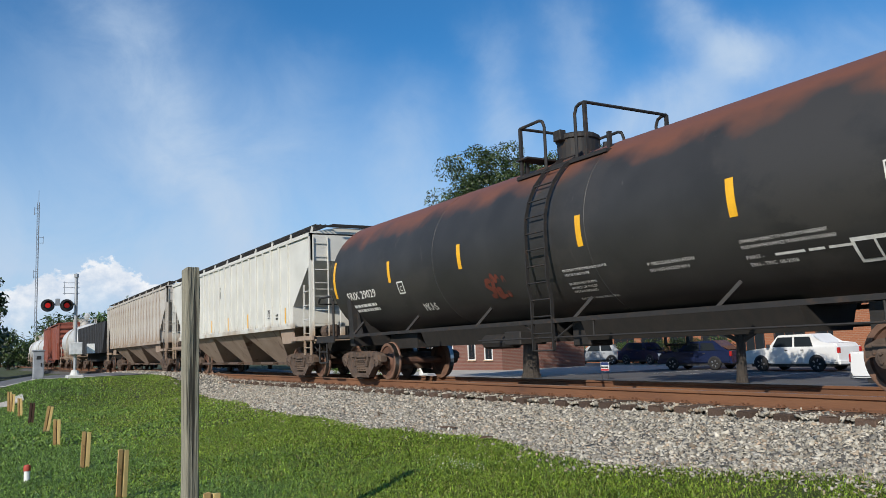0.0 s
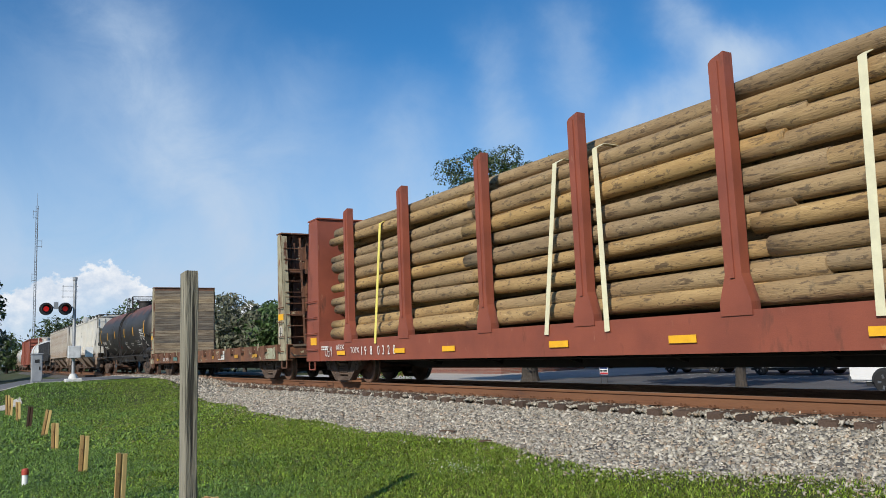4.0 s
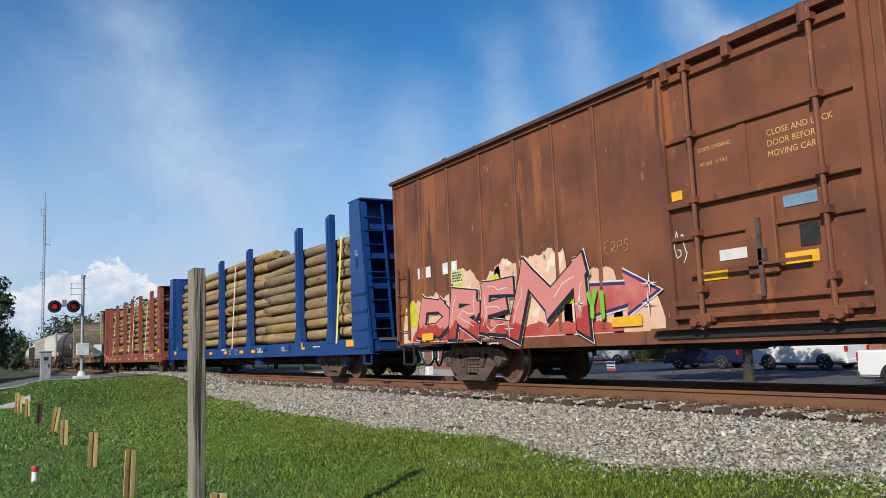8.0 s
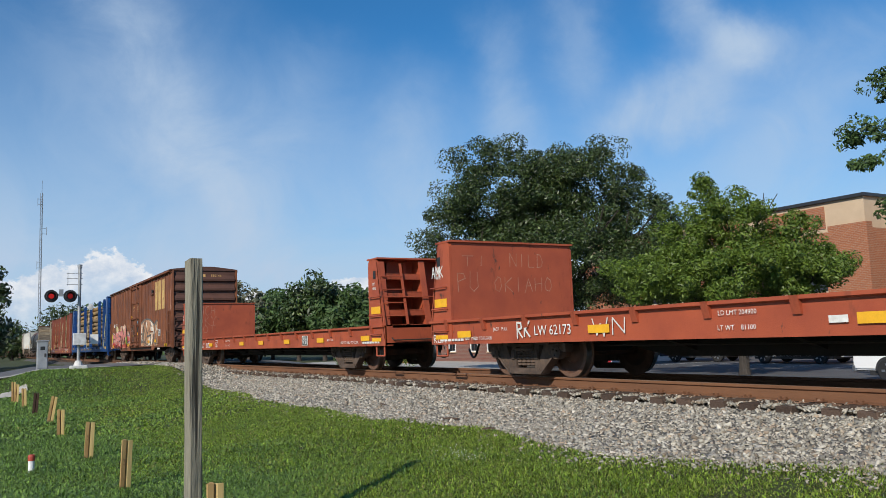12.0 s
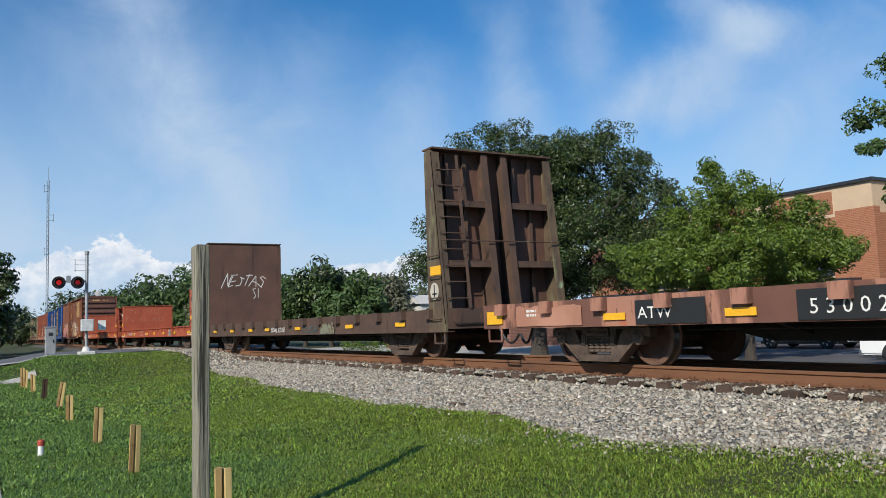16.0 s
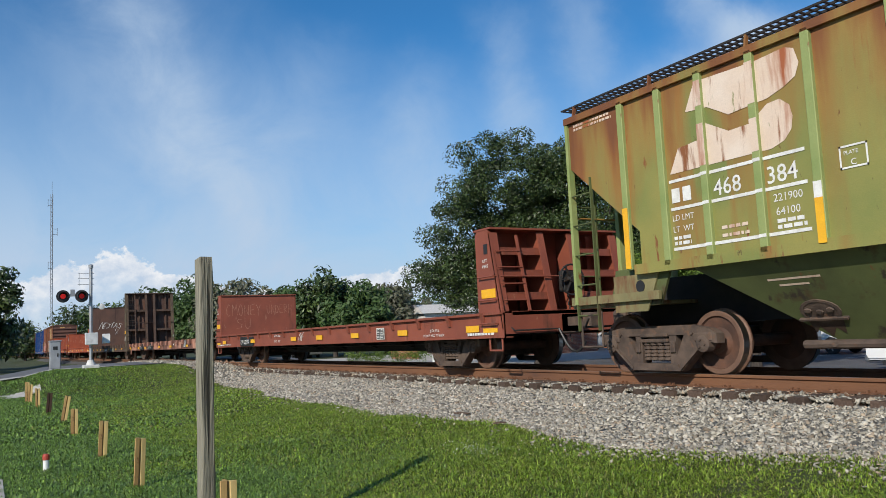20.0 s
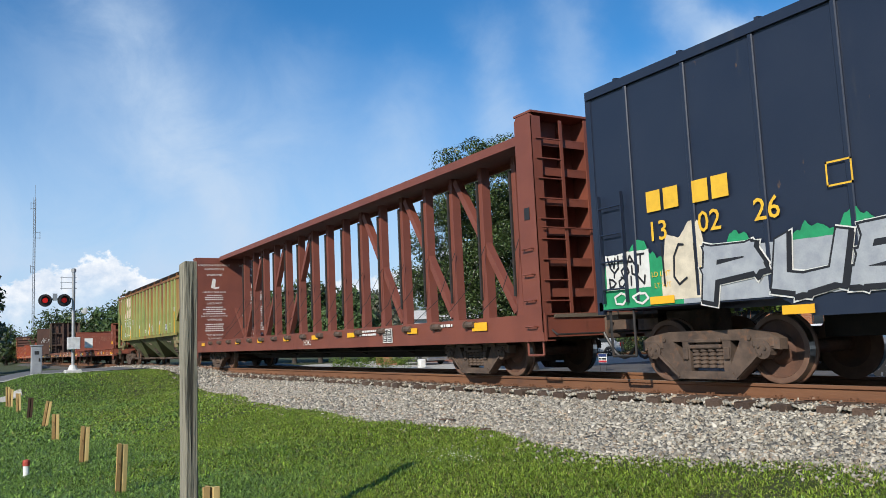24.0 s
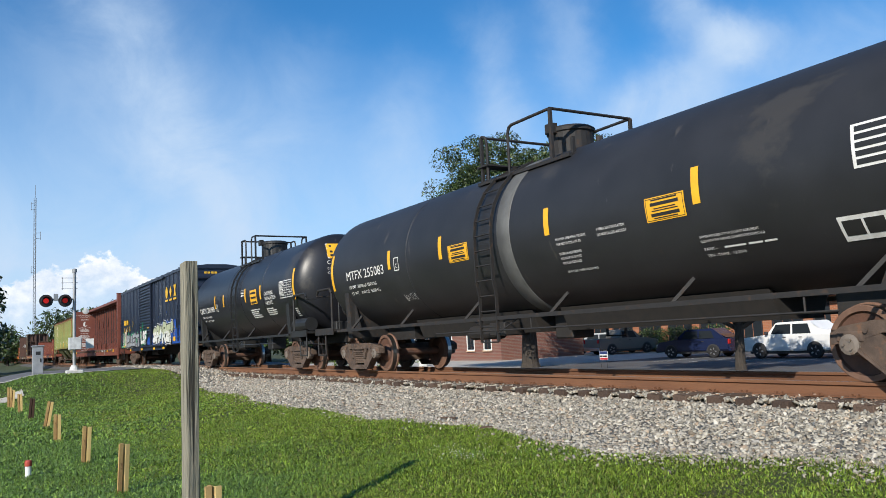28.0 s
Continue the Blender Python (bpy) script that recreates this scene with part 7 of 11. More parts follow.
def build_flats():
    R = random.Random(11)
    # bulkhead flat with timber-lined ends, empty
    s = -134.3
    car = flat_car(s, -144.05, -124.55, (-141.98, -127.28), PAINT_RUSTGREEN, "empty rusty bulkhead flat car with peeling green paint and timber-lined ends", pockets=16)
    for x, way in ((-9.25, -1), (9.08, 1)):
        bulkhead(car, x, way, 1.06, 4.30, PAINT_RUSTGREEN, depth=0.62, top=0.3, shelves=2, wheel=way > 0, side_paint=PAINT_CREAMRUST)
        k, z = 0, 1.09
        while z < 4.18:
            hgt = R.uniform(0.095, 0.15)
            bm = bm_new()
            box(bm, min(x, x - way * 0.07), max(x, x - way * 0.07), -SIDE + 0.06, SIDE - 0.06 - R.uniform(0, 0.02), z, z + hgt - 0.010, 0.006)
            part("plank", bm, WOOD_PLANK, car)
            z += hgt
    letters(car, "NOKL 725145", -6.96, 0.70, 0.20, -SIDE - 0.006, M["white_paint"], 0.98)
    plate(car, -4.75, -4.05, 0.70, 0.86, mat("blue_green_patch", (0.12, 0.22, 0.20), rough=0.7), name="paint_patch")
    worn_yellow = mat("worn_yellow_reflector", (0.55, 0.30, 0.03), (0.40, 0.20, 0.04), rough=0.6, rust=(0.17, 0.075, 0.04), amount=0.42, streak=0.6)
    for x, w in ((-8.3, 0.30), (-2.8, 0.22), (1.7, 0.24), (4.6, 0.40), (6.6, 0.46)):
        plate(car, x, x + w, 0.72, 0.83, worn_yellow)
    # hooks of bent rod along the upper edge
    for x in (-6.6, -4.1, -1.2, 3.5, 7.2):
        bm = bm_new()
        path_rod(bm, [(x, -SIDE - 0.02, 0.92), (x + 0.03, -SIDE - 0.04, 1.12), (x + 0.10, -SIDE - 0.03, 1.14), (x + 0.10, -SIDE - 0.02, 1.0)], 0.012, 5)
        part("tie_hook", finish(bm), PAINT_CREAMRUST, car)
    plate(car, 2.55, 3.35, 0.68, 0.98, SPRAY_WHITE, name="data_panel")
    plate(car, 2.59, 2.95, 0.71, 0.95, PAINT_RUSTGREEN, -SIDE - 0.011, "panel_field")
    small_print(car, 2.99, 0.90, 0.3, 4, 0.03, -SIDE - 0.012, PAINT_RUSTGREEN, R)
    ragged(car, 7.9, 8.8, 0.66, 0.98, mat("pale_green_patch", (0.36, 0.36, 0.25), rough=0.75, rust=(0.17, 0.08, 0.04), amount=0.4), R, jag=0.06)
    for x0, x1 in ((9.12, 9.55), (-9.68, -9.42)):
        plate(car, x0, x1, 1.76, 1.94, M["yellow"])
    disc = bm_new()
    lathe(disc, [(-SIDE - 0.012, 0.17), (-SIDE - 0.005, 0.17)], "y", 20, (9.31, 0, 1.43))
    part("emblem", finish(disc), mat("emblem_ring", (0.55, 0.5, 0.42)), car, "round faded emblem")
    flat_boxes(car, [(9.29, 9.33, 1.30, 1.55), (9.22, 9.40, 1.36, 1.39)], -SIDE - 0.014, M["black"], "emblem_shape")

    # red log car
    s = -112.9
    car = flat_car(s, -123.0, -102.8, (-121.53, -104.93), PAINT_OXIDE, "red bulkhead log car with tall side stakes, loaded with peeled logs", pockets=0, z0=0.56)
    for x, way in ((-9.15, -1), (9.2, 1)):
        bulkhead(car, x, way, 1.06, 4.28, PAINT_OXIDE, depth=0.92, top=0.62, shelves=4, wheel=way > 0, sill_z=0.56)
        a, b = sorted((x + way * 0.18, x + way * 0.58))
        plate(car, a, b, 0.98 if way < 0 else 1.0, 1.17, M["yellow"])
    stakes(car, [-7.35, -4.5, -1.43, 1.24, 3.99, 7.28], 1.0, 4.24, PAINT_OXIDE, 0.24)
    log_load(car, [(-9.05, -2.2), (-2.3, 4.75), (4.45, 9.12)], 1.10, 3.66, R)
    strap(car, -5.83, 0.93, 3.72, STRAP_YELLOW, 0.1)
    strap(car, 0.35, 0.9, 3.7, STRAP_WHITE, 0.25)
    strap(car, 1.75, 0.9, 3.72, STRAP_WHITE, -0.2)
    strap(car, 5.75, 0.9, 3.72, STRAP_WHITE)
    letters(car, "TOPX", -7.20, 0.74, 0.19, -SIDE - 0.006, M["white_paint"], 1.0)
    for ch, x in (("1", -6.62), ("9", -6.42), ("8", -6.12), ("0", -5.74), ("3", -5.50), ("2", -5.24), ("8", -4.98)):
        letters(car, ch, x, 0.68, 0.29, -SIDE - 0.006, M["white_paint"], 0.86)
    yellow_marks(car, (-7.98, -4.9, -2.9, 0.4, 2.9, 5.6, 8.0), 0.70, 0.80)
    info_plate(car, 6.15, 6.6, 0.64, 0.98)
    small_print(car, -9.0, 0.9, 0.6, 2, 0.035, -SIDE - 0.006, M["white_paint"], R)
    small_print(car, 7.0, 0.9, 1.4, 2, 0.04, -SIDE - 0.006, M["white_paint"], R)
    sprayed(car, "GEEK", -8.05, -7.55, 0.84, 0.94, [(0.018, SPRAY_WHITE)], R)
    sprayed(car, "CEM", -8.75, -8.3, 0.68, 0.92, [(0.018, SPRAY_WHITE)], R)

    # blue log car
    s = -89.75
    car = flat_car(s, -101.0, -78.45, (-98.58, -81.85), PAINT_BLUE, "bright blue bulkhead log car with tall stakes, loaded with peeled logs", pockets=0, z0=0.62, z1=1.0, cap="bearing_blue")
    for x, way in ((-10.2, -1), (10.22, 1)):
        bulkhead(car, x, way, 1.0, 4.32, PAINT_BLUE, depth=1.04, top=0.62, shelves=4, wheel=way > 0, sill_z=0.62)
    stakes(car, [-9.25, -6.72, -1.98, 1.62, 6.42, 8.80], 0.92, 4.26, PAINT_BLUE, 0.28)
    log_load(car, [(-10.05, -2.4), (-2.65, 3.25), (2.95, 10.16)], 1.04, 3.72, R, rows=9)
    strap(car, -0.30, 0.95, 3.95, STRAP_WHITE)
    strap(car, 9.25, 0.91, 3.72, STRAP_YELLOW, 0.12)
    strap(car, -9.3, 0.95, 3.5, mat("tan_webbing", (0.3, 0.18, 0.09)), 0.1)
    letters(car, "LD LMT", -0.71, 0.86, 0.10, -SIDE - 0.006, M["white_paint"], 0.95)
    letters(car, "201800", 0.03, 0.86, 0.10, -SIDE - 0.006, M["white_paint"], 1.0)
    letters(car, "LT WT", -0.71, 0.73, 0.10, -SIDE - 0.006, M["white_paint"], 0.95)
    letters(car, "84200", 0.05, 0.73, 0.10, -SIDE - 0.006, M["white_paint"], 1.0)
    letters(car, "GAEX", 2.62, 0.76, 0.22, -SIDE - 0.006, M["white_paint"], 1.1, bold=0.012)
    letters(car, "1002 37", 4.95, 0.78, 0.19, -SIDE - 0.006, M["white_paint"], 1.15)
    yellow_marks(car, (-6.17, -3.51, -1.40, 0.64), 0.77, 0.87, 0.44)
    plate(car, 1.98, 2.42, 0.77, 0.87, M["yellow"])
    # air reservoir, slack adjuster and chain hung under the sill
    bm = bm_new()
    rod(bm, (1.72, -1.18, 0.48), (2.36, -1.18, 0.48), 0.13, 12)
    rod(bm, (2.36, -1.18, 0.48), (2.48, -1.18, 0.48), 0.07, 10)
    rod(bm, (0.9, -1.18, 0.50), (1.72, -1.18, 0.48), 0.025, 6)
    part("air_reservoir", finish(bm), PAINT_BLUE, car, "blue air reservoir")
    for k in range(9):
        bm = bm_new()
        rod(bm, (2.5 + 0.09 * k, -1.18, 0.47 - 0.004 * k), (2.58 + 0.09 * k, -1.18, 0.466 - 0.004 * k), 0.018 if k % 2 else 0.028, 6)
        part("chain_link", finish(bm), M["steel_dark"], car)
    plate(car, 6.72, 6.8, 0.80, 1.0, M["yellow"])
    plate(car, 6.8, 6.97, 0.80, 0.86, M["yellow"])
    plate(car, 9.86, 10.3, 0.82, 0.98, M["yellow"])
    plate(car, -9.85, -9.45, 0.85, 0.99, M["yellow"])
    small_print(car, 7.6, 0.84, 0.7, 1, 0.035, -SIDE - 0.006, M["white_paint"], R)
    small_print(car, -1.75, 0.90, 0.7, 1, 0.05, -SIDE - 0.006, M["white_paint"], R)
    small_print(car, -5.4, 0.88, 0.8, 3, 0.04, -SIDE - 0.006, M["white_paint"], R)
    letters(car, "LIFT", 10.52, 3.06, 0.07, -SIDE - 0.006, M["white_paint"])
    letters(car, "HERE", 10.52, 2.98, 0.07, -SIDE - 0.006, M["white_paint"])
    plate(car, 10.56, 10.66, 2.68, 2.92, M["black"], name="lifting_hole")
    for x in (-7.5, -4.0, 3.2, 5.4):
        bm = bm_new()
        box(bm, x, x + 0.35, -SIDE - 0.05, -SIDE + 0.05, 0.84, 0.94, 0.01)
        part("tie_down", finish(bm), PAINT_BLUE, car)

    # red flats with low bulkheads
    for s, x0, x1, tr, num in ((-46.5, -56.45, -36.55, (-54.0, -39.57), 0), (-24.35, -34.45, -14.25, (-31.95, -17.5), 1), (40.35, 30.3, 50.4, (32.98, 47.8), 2)):
        paint = PAINT_OXIDE if num == 2 else PAINT_RED
        car = flat_car(s, x0, x1, tr, paint, ("empty low-bulkhead flat car in faded bright red paint", "empty low-bulkhead flat car in faded red paint with scratched writing", "empty low-bulkhead flat car in dull oxide red paint")[num], pockets=16, kind="gusset", lip=0.07)
        a, b = x0 - s, x1 - s
        for x, way in ((a + 0.78, -1), (b - 0.78, 1)):
            bulkhead(car, x, way, 1.06, 2.56, paint, depth=0.78, top=0.46, posts=(-0.35, 0.35), shelves=3, wheel=way > 0)
            u, v = sorted((x + way * 0.14, x + way * 0.60))
            plate(car, u, v, 1.32, 1.48, M["yellow"])
            plate(car, u, v, 0.70, 0.78, M["yellow"])
            plate(car, u + 0.14, v - 0.20, 2.12, 2.30, M["black"], name="lifting_hole")
            letters(car, "LIFT", u + 0.08, 1.97, 0.085, -SIDE - 0.006, M["white_paint"])
            letters(car, "HERE", u + 0.07, 1.87, 0.085, -SIDE - 0.006, M["white_paint"])
        yellow_marks(car, (a + 1.0, b - 1.25, a + 4.7, 3.31, 5.91, -1.2, 0.9), 0.72, 0.84)
        letters(car, "DO NOT WELD TO FLOOR", 7.5 if num == 0 else a + 1.1, 0.67, 0.085, -SIDE - 0.006, M["white_paint"], 1.0)
        small_print(car, a + 0.35, 0.66, 0.9, 1, 0.045, -SIDE - 0.006, M["white_paint"], R)
        small_print(car, b - 1.2, 0.66, 1.0, 1, 0.045, -SIDE - 0.006, M["white_paint"], R)
        info_plate(car, 4.82, 5.23, 0.66, 0.92)
        if num == 0:
            letters(car, "ALY", -6.46, 0.68, 0.25, -SIDE - 0.006, M["white_paint"], 1.05, bold=0.008)
            letters(car, "01728", -5.72, 0.68, 0.25, -SIDE - 0.006, M["white_paint"], 1.05, bold=0.008)
            flat_boxes(car, [(-4.30, -4.285, 0.70, 0.94), (-4.075, -4.06, 0.70, 0.94), (-4.285, -4.075, 0.925, 0.94), (-4.285, -4.075, 0.70, 0.715)], -SIDE - 0.006, M["white_paint"], "plate_frame")
            letters(car, "PLATE", -4.27, 0.85, 0.055, -SIDE - 0.006, M["white_paint"])
            letters(car, "C", -4.22, 0.74, 0.085, -SIDE - 0.006, M["white_paint"])
            letters(car, "LD LMT 204600", -2.99, 0.86, 0.09, -SIDE - 0.006, M["white_paint"])
            letters(car, "LT WT   81400", -3.01, 0.70, 0.09, -SIDE - 0.006, M["white_paint"])
            letters(car, "JACK    PULL", 6.6, 0.75, 0.08, -SIDE - 0.006, M["white_paint"])
            face = a + 0.784
            for word, y0, y1, zz, hh in (("COUCH", -1.42, -0.22, 2.06, 0.40), ("DUKY", -1.30, -0.15, 1.64, 0.40), ("NOT", -1.1, -0.2, 1.32, 0.32)):
                sprayed(car, word, y0, y1, zz, zz + hh, [(0.014, CHALK)], R, place=lambda u, w, d, f=face: (f + d, u, w), name="chalk_scrawl")
        if num == 1:
            letters(car, "LW 62173", -6.73, 0.72, 0.22, -SIDE - 0.006, M["white_paint"], 1.0)
            sprayed(car, "WN", -5.3, -4.5, 0.68, 0.92, [(0.022, SPRAY_WHITE)], R)
            sprayed(car, "RK", -7.2, -6.8, 0.70, 0.94, [(0.035, SPRAY_WHITE)], R)
            letters(car, "LD LMT 204900", -2.99, 0.88, 0.085, -SIDE - 0.006, M["white_paint"])
            letters(car, "LT WT    81100", -3.01, 0.70, 0.085, -SIDE - 0.006, M["white_paint"])
            letters(car, "JACK   PULL", -7.9, 0.82, 0.08, -SIDE - 0.006, M["white_paint"])
            plate(car, -1.52, -1.30, 0.74, 0.82, M["white_paint"], name="paper_label")
            face = a + 0.784
            for word, y0, y1, zz, hh in (("OKIAHO", -0.5, 1.0, 1.60, 0.28), ("NILD", -0.1, 0.8, 2.1, 0.26), ("PU", -1.35, -0.8, 1.62, 0.36), ("TI", -1.2, -0.6, 2.1, 0.2)):
                sprayed(car, word, y0, y1, zz, zz + hh, [(0.013, CHALK)], R, place=lambda u, w, d, f=face: (f + d, u, w), name="chalk_scrawl")
            sprayed(car, "AMK", a + 0.1, a + 0.55, 1.9, 2.12, [(0.028, SPRAY_WHITE)], R)
            sprayed(car, "REA", a + 0.08, a + 0.6, 0.64, 0.78, [(0.022, SPRAY_WHITE)], R)
        if num == 2:
            flat_boxes(car, [(-6.65, -5.05, 0.62, 0.94)], -SIDE - 0.004, M["black"], "paint_patch")
            letters(car, "LW 62074", -6.58, 0.69, 0.22, -SIDE - 0.008, M["white_paint"], 1.08)
            letters(car, "DO NOT WELD TO FLOOR", 7.1, 0.67, 0.07, -SIDE - 0.006, M["white_paint"])
            letters(car, "JACK | PULL", 7.4, 0.77, 0.07, -SIDE - 0.006, M["white_paint"])
            letters(car, "LD LMT 205400", -2.80, 0.87, 0.095, -SIDE - 0.006, M["white_paint"], bold=0.003)
            letters(car, "LT WT   80600", -2.80, 0.70, 0.095, -SIDE - 0.006, M["white_paint"], bold=0.003)
            sprayed(car, "KWE", -0.58, -0.18, 0.72, 0.93, [(0.016, SPRAY_WHITE)], R, slant=0.15, wobble=0.2)
            face = a + 0.784
            for word, y0, y1, zz, hh in (("CMONEY", -1.3, 0.1, 1.80, 0.42), ("UNDERH", 0.3, 1.35, 1.85, 0.34), ("SU", -0.9, -0.3, 1.3, 0.4)):
                sprayed(car, word, y0, y1, zz, zz + hh, [(0.012, CHALK)], R, place=lambda u, w, d, f=face: (f + d, u, w), name="chalk_scrawl")

    # brown bulkhead flat with steel-faced ends
    s = -2.6
    car = flat_car(s, -12.3, 7.1, (-10.22, 4.42), PAINT_BROWN, "empty bulkhead flat car, dark rusty brown with traces of green paint", pockets=16, z0=0.56, z1=1.02)
    for x, way in ((-9.05, -1), (9.05, 1)):
        bulkhead(car, x, way, 1.02, 4.28, PAINT_BROWN, side_paint=PAINT_BROWNGREEN, depth=0.66, top=0.3, shelves=2, wheel=False, face=PAINT_BROWNFACE, sill_z=0.56)
        a, b = sorted((x + way * 0.12, x + way * 0.54))
        plate(car, a, b, 1.70, 1.88, M["yellow"])
    disc = bm_new()
    lathe(disc, [(-SIDE - 0.012, 0.17), (-SIDE - 0.005, 0.17)], "y", 20, (9.32, 0, 1.38))
    part("emblem", finish(disc), bpy.data.materials["emblem_ring"], car, "round faded emblem")
    flat_boxes(car, [(9.30, 9.34, 1.26, 1.50), (9.23, 9.41, 1.31, 1.34)], -SIDE - 0.014, M["black"], "emblem_shape")
    letters(car, "NOKL 725038", -1.15, 0.65, 0.21, -SIDE - 0.006, M["white_paint"], 1.05)
    yellow_marks(car, (-1.8, 1.03, 4.73, 7.51, -5.9, -8.3, -3.6), 0.70, 0.79)
    ragged(car, 3.0, 4.0, 0.58, 0.9, mat("dull_green_patch", (0.20, 0.21, 0.14), rough=0.75, rust=(0.12, 0.06, 0.035), amount=0.5), R, jag=0.2)
    sprayed(car, "NESTAS", -1.0, 0.72, 2.55, 3.0, [(0.03, SPRAY_WHITE)], R, place=lambda u, w, d: (-9.046 + d, u, w), slant=0.2, wobble=0.2)
    sprayed(car, "SI", 0.3, 0.62, 2.05, 2.5, [(0.025, SPRAY_WHITE)], R, place=lambda u, w, d: (-9.046 + d, u, w), wobble=0.2)
    sprayed(car, "IUSA", 1.55, 2.9, 0.63, 0.8, [(0.02, mat("teal_spray", (0.03, 0.14, 0.16)))], R)

    # salmon flat with no end walls
    s = 18.8
    car = flat_car(s, 8.45, 28.85, (11.05, 25.6), PAINT_PINK, "empty flat car in patched, faded salmon-red paint", pockets=16, z0=0.60, z1=1.02)
    for x in (-10.2, 9.2):
        plate(car, x, x + 0.48, 0.68, 0.90, M["yellow"])
    flat_boxes(car, [(-6.45, -5.2, 0.62, 0.95)], -SIDE - 0.004, M["black"], "paint_patch")
    letters(car, "ATW", -6.40, 0.70, 0.23, -SIDE - 0.008, M["white_paint"], 1.2)
    flat_boxes(car, [(-3.9, -2.2, 0.62, 0.96)], -SIDE - 0.004, M["black"], "paint_patch")
    letters(car, "5 3 0 0 2", -3.75, 0.69, 0.24, -SIDE - 0.008, M["white_paint"], 1.05)
    yellow_marks(car, (-7.11, -0.65, 2.30, 5.95, -4.9), 0.69, 0.79)
    plate(car, 5.51, 6.04, 0.68, 0.99, mat("grey_panel", (0.14, 0.15, 0.16)), name="data_panel")
    small_print(car, 5.56, 0.90, 0.44, 5, 0.03, -SIDE - 0.013, M["white_paint"], R)
    plate(car, 3.16, 3.33, 0.79, 0.87, M["white_paint"], name="paper_label")
    for x0, x1 in ((-9.3, -7.6), (-2.0, -0.4), (3.6, 5.0), (7.4, 9.0)):
        ragged(car, x0, x1, 0.63, 0.94, mat("salmon_patch", (0.46, 0.23, 0.155), (0.36, 0.17, 0.11), scale=1.5, rough=0.7, rust=(0.2, 0.075, 0.045), amount=0.3), R, jag=0.06)
    small_print(car, -9.0, 0.86, 0.3, 2, 0.04, -SIDE - 0.008, M["white_paint"], R)


build_flats()


# ---- tank cars ----
def tank_paint(name, col, rust_from=None, rough=0.45, dust=0.2):
    """Black tank paint, with rust that eats down from the crown of the shell where rust_from (a height) is given."""
    ma = mat(name, col, tuple(c * 1.5 for c in col), scale=1.1, rough=rough, bump=0.05, vary=0.1, rust=(0.07, 0.05, 0.038), amount=0.12, streak=0.25, coats=(((0.075, 0.072, 0.068), 0.045, 9.0, (1, 1, 0.25)), ((0.05, 0.044, 0.04), 0.12, 2.2, (1.4, 1, 0.3)), ((0.038, 0.035, 0.032), dust, 0.7, (0.6, 1, 0.8))))
    if rust_from:
        nt = ma.node_tree
        N, LK = nt.nodes.new, nt.links.new
        b = nt.nodes["Principled BSDF"]
        src = b.inputs["Base Color"].links[0].from_socket
        tc, sep, nz = N("ShaderNodeTexCoord"), N("ShaderNodeSeparateXYZ"), N("ShaderNodeTexNoise")
        LK(tc.outputs["Object"], sep.inputs[0])
        LK(tc.outputs["Object"], nz.inputs["Vector"])
        nz.inputs["Scale"].default_value, nz.inputs["Detail"].default_value = 1.1, 6.0
        add, mr, mx = N("ShaderNodeMath"), N("ShaderNodeMapRange"), N("ShaderNodeMix")
        mul = N("ShaderNodeMath")
        mul.operation = "MULTIPLY"
        LK(nz.outputs[0], mul.inputs[0])
        mul.inputs[1].default_value = 1.1
        LK(sep.outputs[2], add.inputs[0])
        LK(mul.outputs[0], add.inputs[1])
        mr.inputs[1].default_value, mr.inputs[2].default_value = rust_from + 0.5, rust_from + 0.85
        LK(add.outputs[0], mr.inputs[0])
        mx.data_type = "RGBA"
        LK(mr.outputs[0], mx.inputs[0])
        LK(src, mx.inputs[6])
        mx.inputs[7].default_value = (0.15, 0.058, 0.032, 1)
        LK(mx.outputs[2], b.inputs["Base Color"])
    return ma


